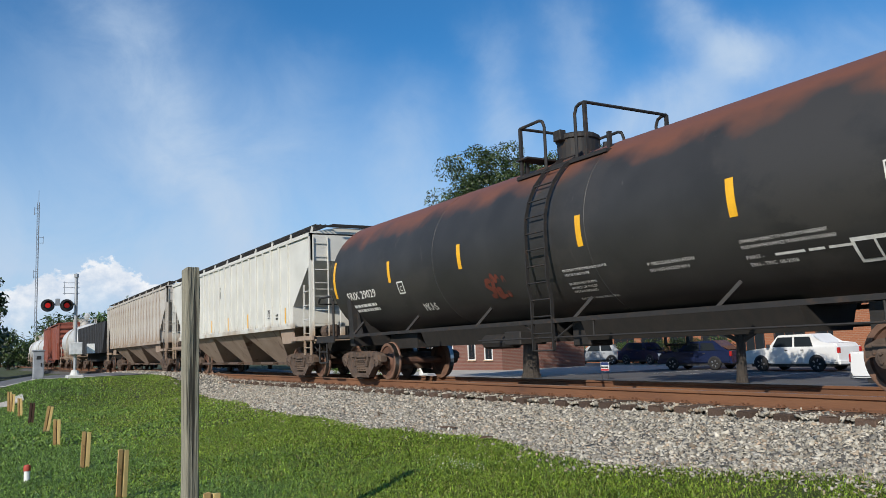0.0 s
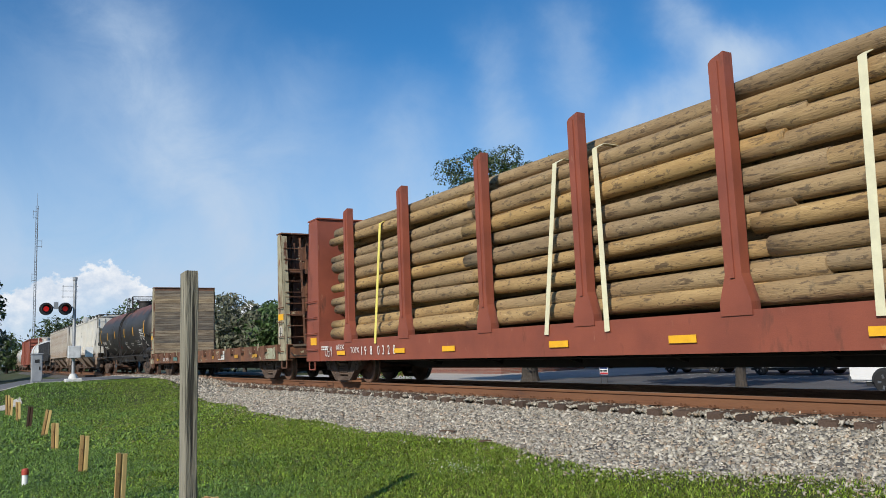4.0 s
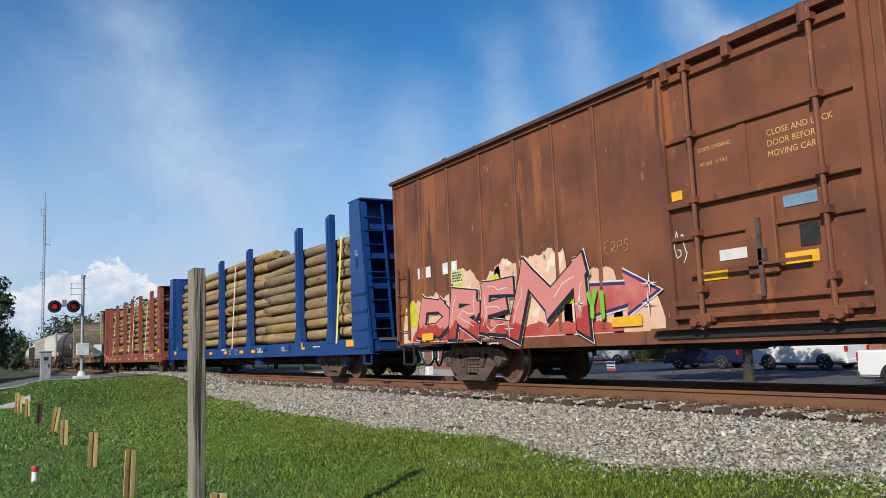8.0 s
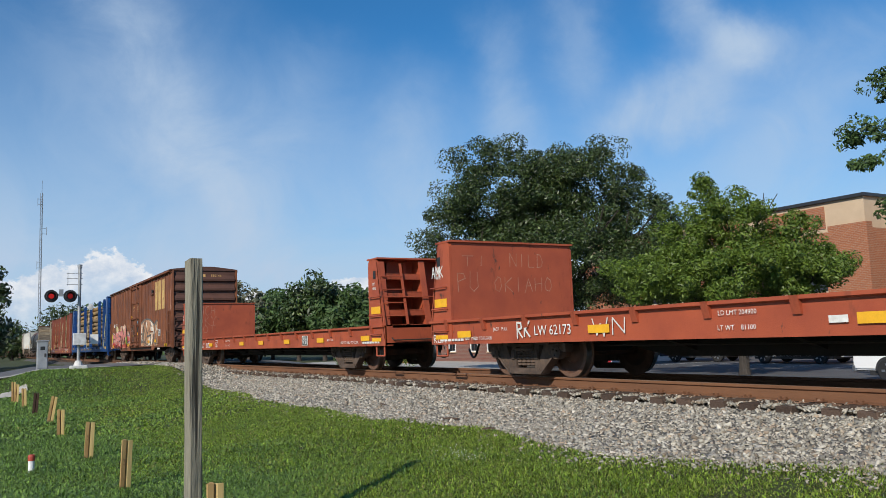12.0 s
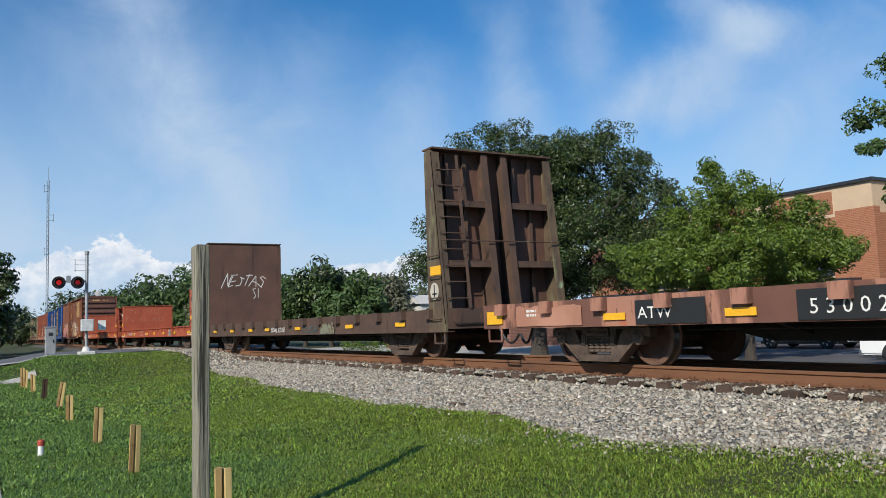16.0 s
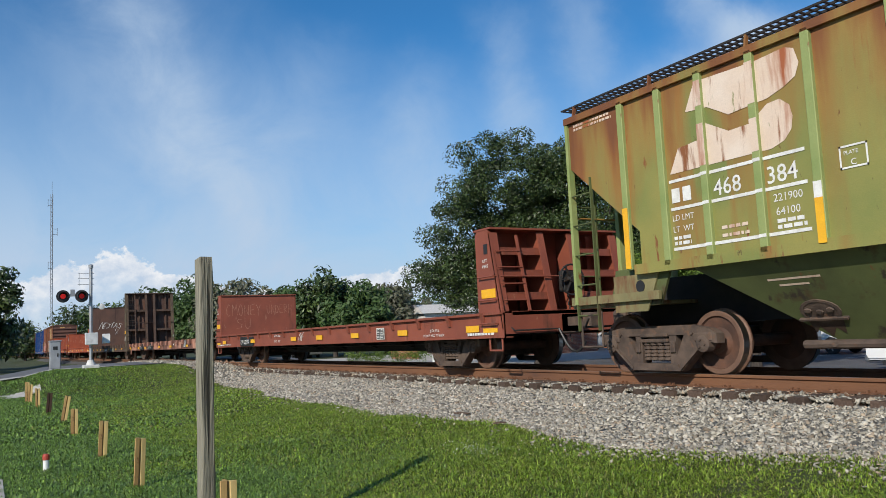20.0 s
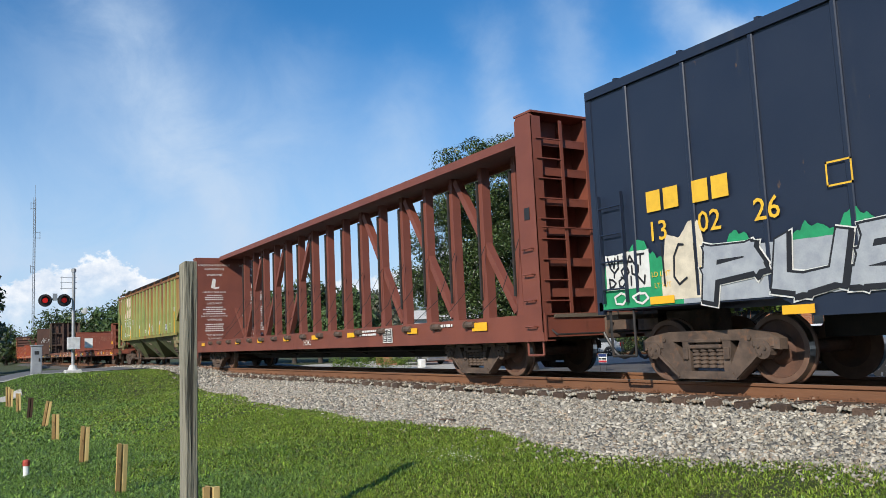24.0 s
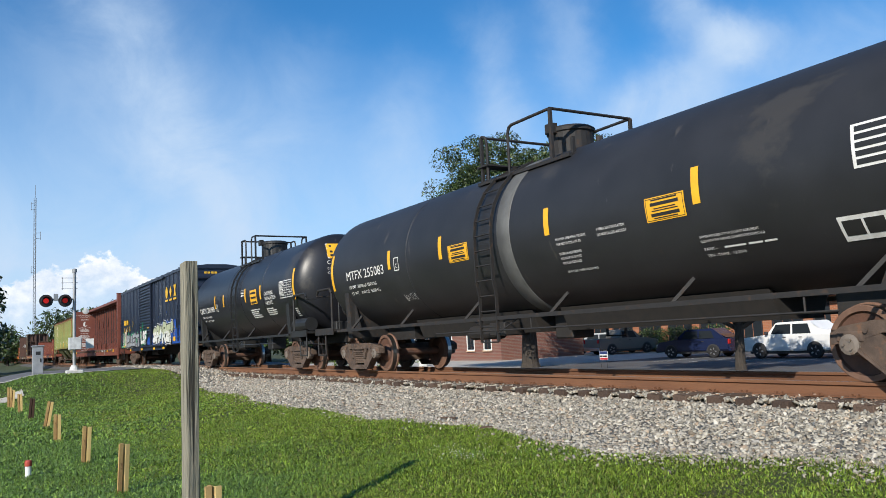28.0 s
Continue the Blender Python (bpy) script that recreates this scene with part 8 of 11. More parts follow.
def tank_car(s, half, trucks, zc, r, paint, label, frame_paint, cap="bearing", ladder_x=0.5, dome=True, hoops=((-0.62, 0.08), (0.75, 1.03)), head=0.62, seams=(), manway=(0.0, 0.48, 0.5)):
    """A tank car: shell with dished heads, stub sills, saddles, side bars, ladder, top platform with rails, end gear."""
    car = new_car(s, label, "tank car", s - half - 0.35, s + half + 0.35, trucks, cap)
    bm = bm_new()
    prof = [(-half, 0.02)] + [(-half + head * (1 - math.cos(math.pi / 2 * k / 10)), r * math.sin(math.pi / 2 * k / 10)) for k in range(1, 11)]
    full = prof + [(x, r) for x in np.linspace(-half + head + 0.8, half - head - 0.8, 9)] + [(-x, rr) for x, rr in prof[::-1]]
    lathe(bm, full, "x", 56, (0, 0, zc))
    shell = part("tank", finish(bm), paint, car, "riveted and welded cylindrical tank shell", smooth=True)
    for x in seams:
        bm = bm_new()
        lathe(bm, [(x - 0.02, r - 0.01), (x - 0.012, r + 0.006), (x + 0.012, r + 0.006), (x + 0.02, r - 0.01)], "x", 56, (0, 0, zc))
        part("weld_seam", finish(bm), paint, shell, smooth=True)
    zr = zc - 1.47
    for way in (-1, 1):
        t = trucks[0] - s if way < 0 else trucks[1] - s
        bm = bm_new()
        a, b = sorted((way * (half + 0.3), t - way * 1.5))
        box(bm, a, b, -0.3, 0.3, 0.72, 1.06)
        part("stub_sill", bm, frame_paint, car)
        bm = bm_new()
        pts = []
        for k in range(13):
            ang = math.pi * (1.12 + 0.76 * k / 12)
            pts.append((r * 1.005 * math.cos(ang), zc + r * 1.005 * math.sin(ang)))
        prism(bm, [(-1.28, 0.82), *[(p[0], p[1]) for p in pts], (1.28, 0.82)], "x", t - 0.12, t + 0.12)
        part("saddle", finish(bm), frame_paint, car, "steel saddle under the tank")
        for sgn in (-1, 1):
            bm = bm_new()
            prism(bm, [(t - 0.42, 1.02), (t + 0.42, 1.02), (t + 0.10, zc - 0.78), (t - 0.10, zc - 0.78)], "y", *sorted((sgn * 1.16, sgn * 1.20)))
            part("saddle_web", finish(bm), frame_paint, car)
        # end platform, railing, steps
        bm = bm_new()
        a, b = sorted((way * (half + 0.42), way * (half - 0.75)))
        box(bm, a, b, -SIDE + 0.02, SIDE - 0.02, 1.02, 1.07)
        box(bm, a, b, -SIDE, -SIDE + 0.03, 0.93, 1.10)
        box(bm, a, b, SIDE - 0.03, SIDE, 0.93, 1.10)
        part("end_platform", finish(bm), frame_paint, car)
        for sgn in (-1, 1):
            y = sgn * (SIDE - 0.05)
            x0, x1 = way * (half - 0.62), way * (half + 0.36)
            bm = bm_new()
            path_rod(bm, [(x0, y, 1.05), (x0, y, 1.98), (x0 + way * 0.12, y, 2.10), (x1 - way * 0.1, y, 2.10), (x1, y, 2.0)], 0.03, 7)
            part("end_rail", finish(bm), frame_paint, car)
            bm = bm_new()
            path_rod(bm, [(x0 + way * 0.45, y, 1.0), (x0 + way * 0.45, y, 0.42), (x0 + way * 0.95, y, 0.42), (x0 + way * 0.95, y, 1.0)], 0.022, 6)
            rod(bm, (x0 + way * 0.45, y, 0.70), (x0 + way * 0.95, y, 0.70), 0.018, 6)
            part("step", finish(bm), frame_paint, car)
        bm = bm_new()
        path_rod(bm, [(way * (half + 0.36), -SIDE + 0.05, 2.0), (way * (half + 0.36), -SIDE + 0.05, 1.95), (way * (half + 0.36), SIDE - 0.05, 1.95)], 0.02, 6)
        for sy in (-0.5, 0.5):
            rod(bm, (way * (half + 0.36), sy, 1.07), (way * (half + 0.36), sy, 1.95), 0.02, 6)
        part("cross_rail", finish(bm), frame_paint, car)
    brake_wheel(car, half + 0.30, -0.10, 1.72, 1, M["steel_dark"])
    bm = bm_new()
    box(bm, half - 0.1, half + 0.25, -0.55, 0.5, 1.07, 1.32, 0.03)
    rod(bm, (half - 0.2, -1.1, 1.28), (half - 1.3, -1.1, 1.28), 0.19, 12)
    part("brake_gear_box", finish(bm), frame_paint, car)
    # bars along the sides with their stays
    for sgn in (-1, 1):
        y = sgn * (SIDE - 0.03)
        bm = bm_new()
        bar(bm, (-half + 1.0, y, zr + 0.02), (half - 1.0, y, zr + 0.02), 0.05, 0.065)
        rod(bm, (ladder_x - 1.9, y, 0.80), (half - 2.2, y, 0.80), 0.015, 5)
        for x in (ladder_x + 1.2, half - 2.6):
            rod(bm, (x, y, 0.80), (x, y, zr), 0.015, 5)
        part("side_bar", finish(bm), frame_paint, car)
        n = 6 if half > 7 else 4
        for k in range(n):
            x = -half + 1.9 + (2 * half - 3.8) * k / (n - 1)
            if abs(x - ladder_x) < 0.7:
                x += 0.9
            bm = bm_new()
            bar(bm, (x - 0.12, y, zr), (x + 0.16, sgn * (SIDE - 0.22), zr + 0.34), 0.05, 0.045)
            part("bar_stay", finish(bm), frame_paint, car)
    # ladder that follows the shell
    for sgn in (-1, 1):
        bm = bm_new()
        lx = (ladder_x - 0.26, ladder_x + 0.26)
        zs = [0.60 + k * 0.27 for k in range(14)]

        def skin(z):
            d = min(1.0, max(-1.0, (z - zc) / r))
            return -sgn * 0 + (math.sqrt(max(0.0, 1 - d * d)) * r + 0.09 if z > zc else SIDE - 0.02 if z < zc - 0.9 else r + 0.09)
        tops = [(z, skin(z)) for z in zs if z < zc + r * 0.97]
        for x in lx:
            for (z0, y0), (z1, y1) in zip(tops[:-1], tops[1:]):
                bar(bm, (x, sgn * y0, z0), (x, sgn * y1, z1), 0.06, 0.02, (1, 0, 0))
        for z, y in tops:
            rod(bm, (lx[0], sgn * y, z), (lx[1], sgn * y, z), 0.014, 5)
        rod(bm, (lx[0], sgn * (SIDE - 0.02), 0.9), (lx[0] - 0.35, sgn * (SIDE - 0.1), zr), 0.016, 5)
        rod(bm, (lx[1], sgn * (SIDE - 0.02), 0.75), (lx[1] + 0.5, sgn * (SIDE - 0.1), zr), 0.016, 5)
        part("ladder", finish(bm), frame_paint, car, "side ladder curved over the shell")
    # platform, manway and guard rails on top; each rail runs up beside the ladder and across to the far side
    zt = zc + r
    (la, lb), (ra, rb) = hoops
    bm = bm_new()
    box(bm, la - 0.1, rb + 0.5, -0.98, -0.62, zt - 0.34, zt - 0.28)
    box(bm, la - 0.1, rb + 0.5, 0.62, 0.98, zt - 0.34, zt - 0.28)
    box(bm, la - 0.1, la + 0.25, -0.98, 0.98, zt + 0.005, zt + 0.035)
    for sy in (-0.8, 0.8):
        for xx in (la, rb + 0.4):
            box(bm, xx - 0.03, xx + 0.03, sy - 0.03, sy + 0.03, zt - 0.5, zt + 0.02)
    top = part("top_platform", finish(bm), frame_paint, car)
    h = 0.60
    for outer, inner in ((la, lb), (rb, ra)):
        way = 1 if outer > inner else -1
        bm = bm_new()
        for sgn in (-1, 1):
            y = sgn * 0.92
            path_rod(bm, [(inner, y, zt - 0.42), (inner, y, zt + h - 0.14), (inner + way * 0.05, y, zt + h - 0.03), (inner + way * 0.13, y, zt + h), (outer, y, zt + h)], 0.028, 7)
            bar(bm, (outer, y, zt - 0.42), (outer, y, zt + h), 0.06, 0.05, (0, 1, 0))
        rod(bm, (outer, -0.92, zt + h), (outer, 0.92, zt + h), 0.028, 7)
        part("guard_rail", finish(bm), frame_paint, top)
    bm = bm_new()
    c, mr_, mh = manway
    lathe(bm, [(zt - 0.25, mr_ - 0.03), (zt + mh - 0.12, mr_ - 0.03), (zt + mh - 0.10, mr_), (zt + mh - 0.04, mr_), (zt + mh, mr_ - 0.06), (zt + mh + 0.01, 0.1)], "z", 24, (c, 0.0, 0))
    part("manway_dome", finish(bm), frame_paint, car, "round manway housing")
    bm = bm_new()
    box(bm, c - 0.10, c + 0.10, -mr_ - 0.08, -mr_ + 0.06, zt + mh - 0.14, zt + mh + 0.05, 0.01)
    rod(bm, (c + 0.85, -0.1, zt - 0.05), (c + 0.85, -0.1, zt + 0.12), 0.06, 8)
    rod(bm, (c + 1.15, 0.1, zt - 0.05), (c + 1.15, 0.1, zt + 0.08), 0.05, 8)
    part("valve", finish(bm), frame_paint, car)
    bm = bm_new()
    box(bm, -0.25, 0.25, -0.25, 0.25, zc - r - 0.42, zc - r + 0.06, 0.03)
    part("bottom_outlet", finish(bm), frame_paint, car)
    bm = bm_new()
    box(bm, -1.4, -0.9, -0.9, -0.3, 0.70, 0.95, 0.02)
    part("valve_box", finish(bm), frame_paint, car)
    bm = bm_new()
    rod(bm, (-2.4, -0.6, 0.78), (-1.42, -0.6, 0.78), 0.14, 10)
    part("air_reservoir", finish(bm), frame_paint, car)

    if half > 7:
        # plain black underbody added along the belly to fill the dark zone
        bm = bm_new()
        prism(bm, [(-0.62, 1.14), (-0.45, 0.74), (0.45, 0.74), (0.62, 1.14)], "x", trucks[0] - s + 2.2, -0.4)
        prism(bm, [(-0.62, 1.14), (-0.45, 0.74), (0.45, 0.74), (0.62, 1.14)], "x", 0.4, trucks[1] - s - 2.2)
        part("belly_casing", finish(bm), M["underframe"], car, "plain black underbody added beneath the tank")

    def lay(u, w, d=0.0):
        a = w / r
        return (u, -(r + 0.005 + d) * math.cos(a), zc + (r + 0.005 + d) * math.sin(a))
    return car, lay


def curved_plate(car, lay, x0, x1, w0, w1, material, name="reflector", n=6, d=0.0):
    vs, fs = [], []
    for k in range(n + 1):
        w = w0 + (w1 - w0) * k / n
        vs += [lay(x0, w, d), lay(x1, w, d)]
    for k in range(n):
        fs.append((2 * k, 2 * k + 1, 2 * k + 3, 2 * k + 2))
    return raw(name, vs, fs, material, car)


def frame_box(car, lay, x0, x1, w0, w1, t, material, name="panel_frame"):
    for a in ((x0, x1, w0, w0 + t), (x0, x1, w1 - t, w1), (x0, x0 + t, w0, w1), (x1 - t, x1, w0, w1)):
        curved_plate(car, lay, *a, material, name, 3, 0.002)


def build_tanks():
    R = random.Random(21)
    W = M["white_paint"]
    # rusty-topped black tank
    car, lay = tank_car(-153.9, 8.68, (-161.2, -147.2), 2.51, 1.45, tank_paint("black_tank_rusty_top", (0.023, 0.022, 0.021), 3.30, 0.55, 0.42), "long black tank car with rust along the top", M["steel_dark"], ladder_x=0.52, hoops=((-0.57, 0.12), (0.93, 1.18)), seams=(-3.0, 1.6), manway=(-0.1, 0.40, 0.45))
    for x, w0, w1 in ((-8.02, -0.5, 0.42), (-5.0, -0.35, 0.12), (-2.06, -0.35, 0.12), (1.40, -0.36, 0.12), (4.24, -0.36, 0.12), (7.40, -0.57, 0.35)):
        curved_plate(car, lay, x, x + 0.125, w0, w1, M["yellow"])
    letters(car, "SRIX 29029", -7.36, -0.60, 0.27, 0, W, 1.22, place=lay, bold=0.010)
    small_print(car, -7.4, -0.82, 1.9, 2, 0.075, 0, W, R, lay)
    frame_box(car, lay, -4.65, -4.38, -0.64, -0.36, 0.03, W)
    letters(car, "C", -4.58, -0.58, 0.17, 0, W, place=lay)
    text_lines(car, 0.85, -0.72, 0.062, ("MAXIMUM OPERATING PRESSURE FOR", "HEATER COILS 150 PSI", "", "EXTERIOR HEATER PIPES", "NO INLET OR OUTLET", "PIPE CAPS REQUIRED", "", "VENT TANK WHEN UNLOADING"), 0, W, 1.3, 0.95, lay)
    text_lines(car, 2.64, -0.82, 0.072, ("4\" FIBERGLASS INSULATION", "DO NOT EXCEED 400 F"), 0, W, 1.4, 0.95, lay)
    text_lines(car, 4.25, -0.70, 0.062, ("OWNERSHIP SUBJECT TO A SECURITY AGREEMENT", "FILED WITH THE SURFACE TRANSPORTATION BOARD"), 0, W, 1.3, 0.82, lay)
    letters(car, "PAINT -", 4.25, -0.93, 0.075, 0, W, 1.0, "stencil", lay)
    flat_boxes(car, [(4.66, 5.05, -0.925, -0.89), (5.10, 5.30, -0.925, -0.89), (5.35, 5.62, -0.925, -0.89)], 0, W, "small_print", lay)
    letters(car, "TRN - TRIC  08-2008", 4.25, -1.04, 0.075, 0, W, 1.0, "stencil", lay)
    small_print(car, 6.9, -0.82, 0.35, 4, 0.05, 0, W, R, lay)
    frame_box(car, lay, 6.2, 7.3, -0.66, -0.08, 0.02, W)
    for k in range(6):
        small_print(car, 6.26, -0.16 - 0.09 * k, 1.0, 1, 0.035, 0, W, R, lay)
    curved_plate(car, lay, 5.62, 6.16, -1.17, -0.83, W, "data_panel")
    for a in ((5.66, 5.87), (5.90, 6.12)):
        curved_plate(car, lay, a[0], a[1], -1.12, -0.88, M["black"], "panel_field", 3, 0.003)
    sprayed(car, "MKAS", -3.95, -3.4, -1.12, -0.95, [(0.025, SPRAY_WHITE)], R, place=lay)
    sprayed(car, "SGN", -1.35, -0.75, -1.05, -0.62, [(0.10, mat("faded_red_spray", (0.16, 0.04, 0.025)))], R, place=lay, wobble=0.15)
    # lettering on the dished end
    for k, (tx, sz) in enumerate((("SRIX 29029", 0.16), ("CAPY 29190 US GALS", 0.08), ("CAPY 24300 IMP GAL", 0.08), ("CAPY 110400 L", 0.08))):
        vs, fs = text_mesh(tx, sz)

        def on_head(y, z):
            rr = min(0.99, math.hypot(y, z - 2.51) / 1.45)
            return (8.68 - 0.62 * (1 - math.sqrt(1 - rr * rr)) + 0.012, y, z)
        raw("lettering", [on_head(-0.72 + v[0], 3.16 - k * (0.13 if k else 0) - (0.05 if k else 0) + v[1]) for v in vs], fs, W, car)

    # shorter black tank with hazard panels
    car, lay = tank_car(118.2, 6.35, (113.12, 123.1), 2.46, 1.44, tank_paint("black_tank_clean", (0.011, 0.0115, 0.0145), None, 0.4), "short black tank car with hazard lettering and yellow panels", M["black"], cap="bearing_grey", ladder_x=0.05, hoops=((-0.84, -0.37), (0.27, 0.72)), seams=(-0.95, 0.6, 2.9))
    for x, w0, w1 in ((-5.75, -0.46, 0.42), (-2.72, -0.26, 0.19), (-1.58, -0.26, 0.18), (1.05, -0.26, 0.19), (2.64, -0.26, 0.18), (5.62, -0.46, 0.44)):
        curved_plate(car, lay, x, x + 0.125, w0, w1, M["yellow"])
    letters(car, "CAOX 200384", -4.93, -0.37, 0.29, 0, W, 1.18, place=lay, bold=0.010)
    letters(car, "LD LMT 180000LB  81648KG", -4.78, -0.58, 0.11, 0, W, place=lay)
    letters(car, "LT  WT    96700LB  43850KG", -4.72, -0.73, 0.11, 0, W, place=lay)
    frame_box(car, lay, -2.52, -2.32, -0.40, -0.12, 0.02, W)
    letters(car, "C", -2.48, -0.36, 0.14, 0, W, place=lay)
    letters(car, "WATER CAPY", 0.62, 0.13, 0.07, 0, W, place=lay)
    small_print(car, 0.66, 0.04, 0.35, 2, 0.05, 0, W, R, lay)
    curved_plate(car, lay, 1.64, 2.32, -0.37, 0.09, M["yellow"], "hazard_panel")
    for k, z in enumerate((0.0, -0.15, -0.30)):
        curved_plate(car, lay, 1.72, 2.24, z - 0.045, z + 0.02, M["black"], "small_print", 2, 0.003)
    for k, tx in enumerate(("CHLORINE", "INHALATION", "HAZARD")):
        letters(car, tx, 3.08, -0.17 - 0.15 * k, 0.16, 0, SPRAY_WHITE, 1.05, place=lay, bold=0.012)
    small_print(car, 1.42, -0.58, 0.9, 5, 0.04, 0, W, R, lay)
    small_print(car, 2.98, -0.62, 0.85, 4, 0.04, 0, W, R, lay)
    frame_box(car, lay, 4.5, 5.55, -0.36, 0.14, 0.02, W)
    for x in (4.95, 5.15, 5.35):
        curved_plate(car, lay, x, x + 0.012, -0.36, 0.1, W, "panel_frame", 3, 0.002)
    for k in range(6):
        curved_plate(car, lay, 4.5, 5.55, -0.29 + k * 0.07, -0.278 + k * 0.07, W, "panel_frame", 2, 0.002)
        small_print(car, 4.54, -0.265 + k * 0.07, 0.38, 1, 0.03, 0, W, R, lay)
    vs = [lay(4.30, -1.16, 0.004), lay(4.50, -1.42, 0.004), lay(4.70, -1.16, 0.004), lay(4.50, -0.88, 0.004)]
    raw("hazard_placard", vs, [(0, 1, 2, 3)], W, car, "white diamond hazard placard")
    letters(car, "1017", 4.36, -1.2, 0.11, 0, M["black"], place=lambda u, w: lay(u, w, 0.006))
    small_print(car, 5.33, -0.75, 0.24, 5, 0.035, 0, W, R, lay)

    def on_head(y, z, d=0.0):
        rr = min(0.99, math.hypot(y, z - 2.46) / 1.44)
        return (6.35 - 0.62 * (1 - math.sqrt(1 - rr * rr)) + 0.012 + d, y, z)
    for k, (tx, sz) in enumerate((("CAOX 200384", 0.15), ("CAPY 18040 US GAL", 0.08), ("CAPY 68 289", 0.08))):
        vs, fs = text_mesh(tx, sz)
        raw("lettering", [on_head(-0.62 + v[0], 2.95 - k * 0.12 - (0.03 if k else 0) + v[1]) for v in vs], fs, W, car)
    n = 6
    vs = [on_head(-0.58 + 0.62 * i / n, 3.12 + 0.44 * j / n) for i in range(n + 1) for j in range(n + 1)]
    raw("hazard_panel", vs, [(i * (n + 1) + j, (i + 1) * (n + 1) + j, (i + 1) * (n + 1) + j + 1, i * (n + 1) + j + 1) for i in range(n) for j in range(n)], M["yellow"], car)
    raw("panel_frame", [on_head(y, z, 0.003) for y0, y1, z0, z1 in ((-0.58, 0.04, 3.12, 3.16), (-0.58, 0.04, 3.40, 3.56), (-0.58, -0.53, 3.12, 3.56), (-0.01, 0.04, 3.12, 3.56)) for y, z in ((y0, z0), (y1, z0), (y1, z1), (y0, z1))], [(4 * k, 4 * k + 1, 4 * k + 2, 4 * k + 3) for k in range(4)], W, car)
    raw("small_print", [on_head(y, z, 0.006) for z0 in (3.18, 3.29, 3.46) for y, z in ((-0.5, z0), (-0.04, z0), (-0.04, z0 + 0.06), (-0.5, z0 + 0.06))], [(4 * k, 4 * k + 1, 4 * k + 2, 4 * k + 3) for k in range(3)], M["black"], car)

    # long black tank that closes the train
    car, lay = tank_car(134.3, 8.25, (127.38, 141.07), 2.46, 1.44, tank_paint("black_tank_dusty", (0.016, 0.016, 0.0175), None, 0.5), "long dull black tank car with a grey girth band", M["steel_dark"], cap="bearing_grey", ladder_x=-0.52, hoops=((-1.30, -1.12), (-0.43, 0.82)), seams=(-3.6,), manway=(0.25, 0.44, 0.47))
    for x, w0, w1 in ((-7.62, -0.45, 0.45), (-4.45, -0.20, 0.21), (-2.24, -0.22, 0.23), (1.12, -0.20, 0.24), (4.18, -0.21, 0.27)):
        curved_plate(car, lay, x, x + 0.125, w0, w1, M["yellow"])
    bm = bm_new()
    lathe(bm, [(-0.22, 1.43), (-0.2, 1.452), (0.16, 1.452), (0.18, 1.43)], "x", 56, (0, 0, 2.46))
    part("girth_band", finish(bm), mat("grey_band", (0.12, 0.12, 0.115), (0.07, 0.07, 0.068), scale=2, rough=0.6), car, "wide grey band round the tank", smooth=True)
    letters(car, "MTFX 255083", -6.72, -0.26, 0.30, 0, W, 1.18, place=lay)
    letters(car, "LD LMT  206000 LB  93450 KG", -6.66, -0.47, 0.11, 0, W, 1.05, place=lay, bold=0.006)
    letters(car, "LT  WT     80000 LB  36300 KG", -6.62, -0.63, 0.11, 0, W, 1.05, place=lay, bold=0.006)
    frame_box(car, lay, -4.16, -3.94, -0.26, 0.03, 0.02, W)
    letters(car, "C", -4.11, -0.20, 0.14, 0, W, place=lay)
    for x0, x1 in ((-1.88, -1.18), (3.35, 4.05)):
        curved_plate(car, lay, x0, x1, -0.33, 0.0, M["yellow"], "hazard_panel")
        frame_box(car, lambda u, w, d=0.0: lay(u, w, d + 0.002), x0 + 0.02, x1 - 0.02, -0.315, -0.015, 0.008, M["black"])
        for z, hh, ins in ((-0.05, 0.02, 0.12), (-0.12, 0.045, 0.10), (-0.165, 0.015, 0.16), (-0.195, 0.015, 0.12), (-0.265, 0.045, 0.10), (-0.295, 0.015, 0.14)):
            curved_plate(car, lay, x0 + ins, x1 - ins, z, z + hh, M["black"], "small_print", 2, 0.003)
    text_lines(car, 1.36, -0.32, 0.058, ("MAXIMUM OPERATING PRESSURE", "FOR HEATER COILS 150 PSI", "", "EXTERIOR HEATER PIPES", "NO INLET OR OUTLET", "PIPE CAPS REQUIRED", "", "VENT TANK WHEN UNLOADING"), 0, W, 1.35, 0.82, lay)
    text_lines(car, 2.32, -0.29, 0.058, ("4\" FIBERGLASS INSULATION", "DO NOT EXCEED 400 DEG F"), 0, W, 1.4, 0.82, lay)
    text_lines(car, 4.12, -0.66, 0.048, ("OWNERSHIP SUBJECT TO A SECURITY AGREEMENT", "FILED WITH THE SURFACE TRANSPORTATION BOARD"), 0, W, 1.3, 0.82, lay)
    letters(car, "PAINT -", 4.12, -0.84, 0.06, 0, W, 1.0, "stencil", lay)
    flat_boxes(car, [(4.44, 4.76, -0.838, -0.812), (4.80, 5.0, -0.838, -0.812), (5.03, 5.2, -0.838, -0.812)], 0, W, "small_print", lay)
    letters(car, "TRN - TNMX   12-2013", 4.12, -0.94, 0.06, 0, W, 1.0, "stencil", lay)
    curved_plate(car, lay, 6.35, 7.2, -0.2, 0.27, W, "data_panel")
    for k in range(5):
        curved_plate(car, lay, 6.39, 7.16, -0.17 + k * 0.088, -0.11 + k * 0.088, M["black"], "panel_field", 2, 0.003)
    curved_plate(car, lay, 6.0, 6.55, -0.99, -0.68, W, "data_panel")
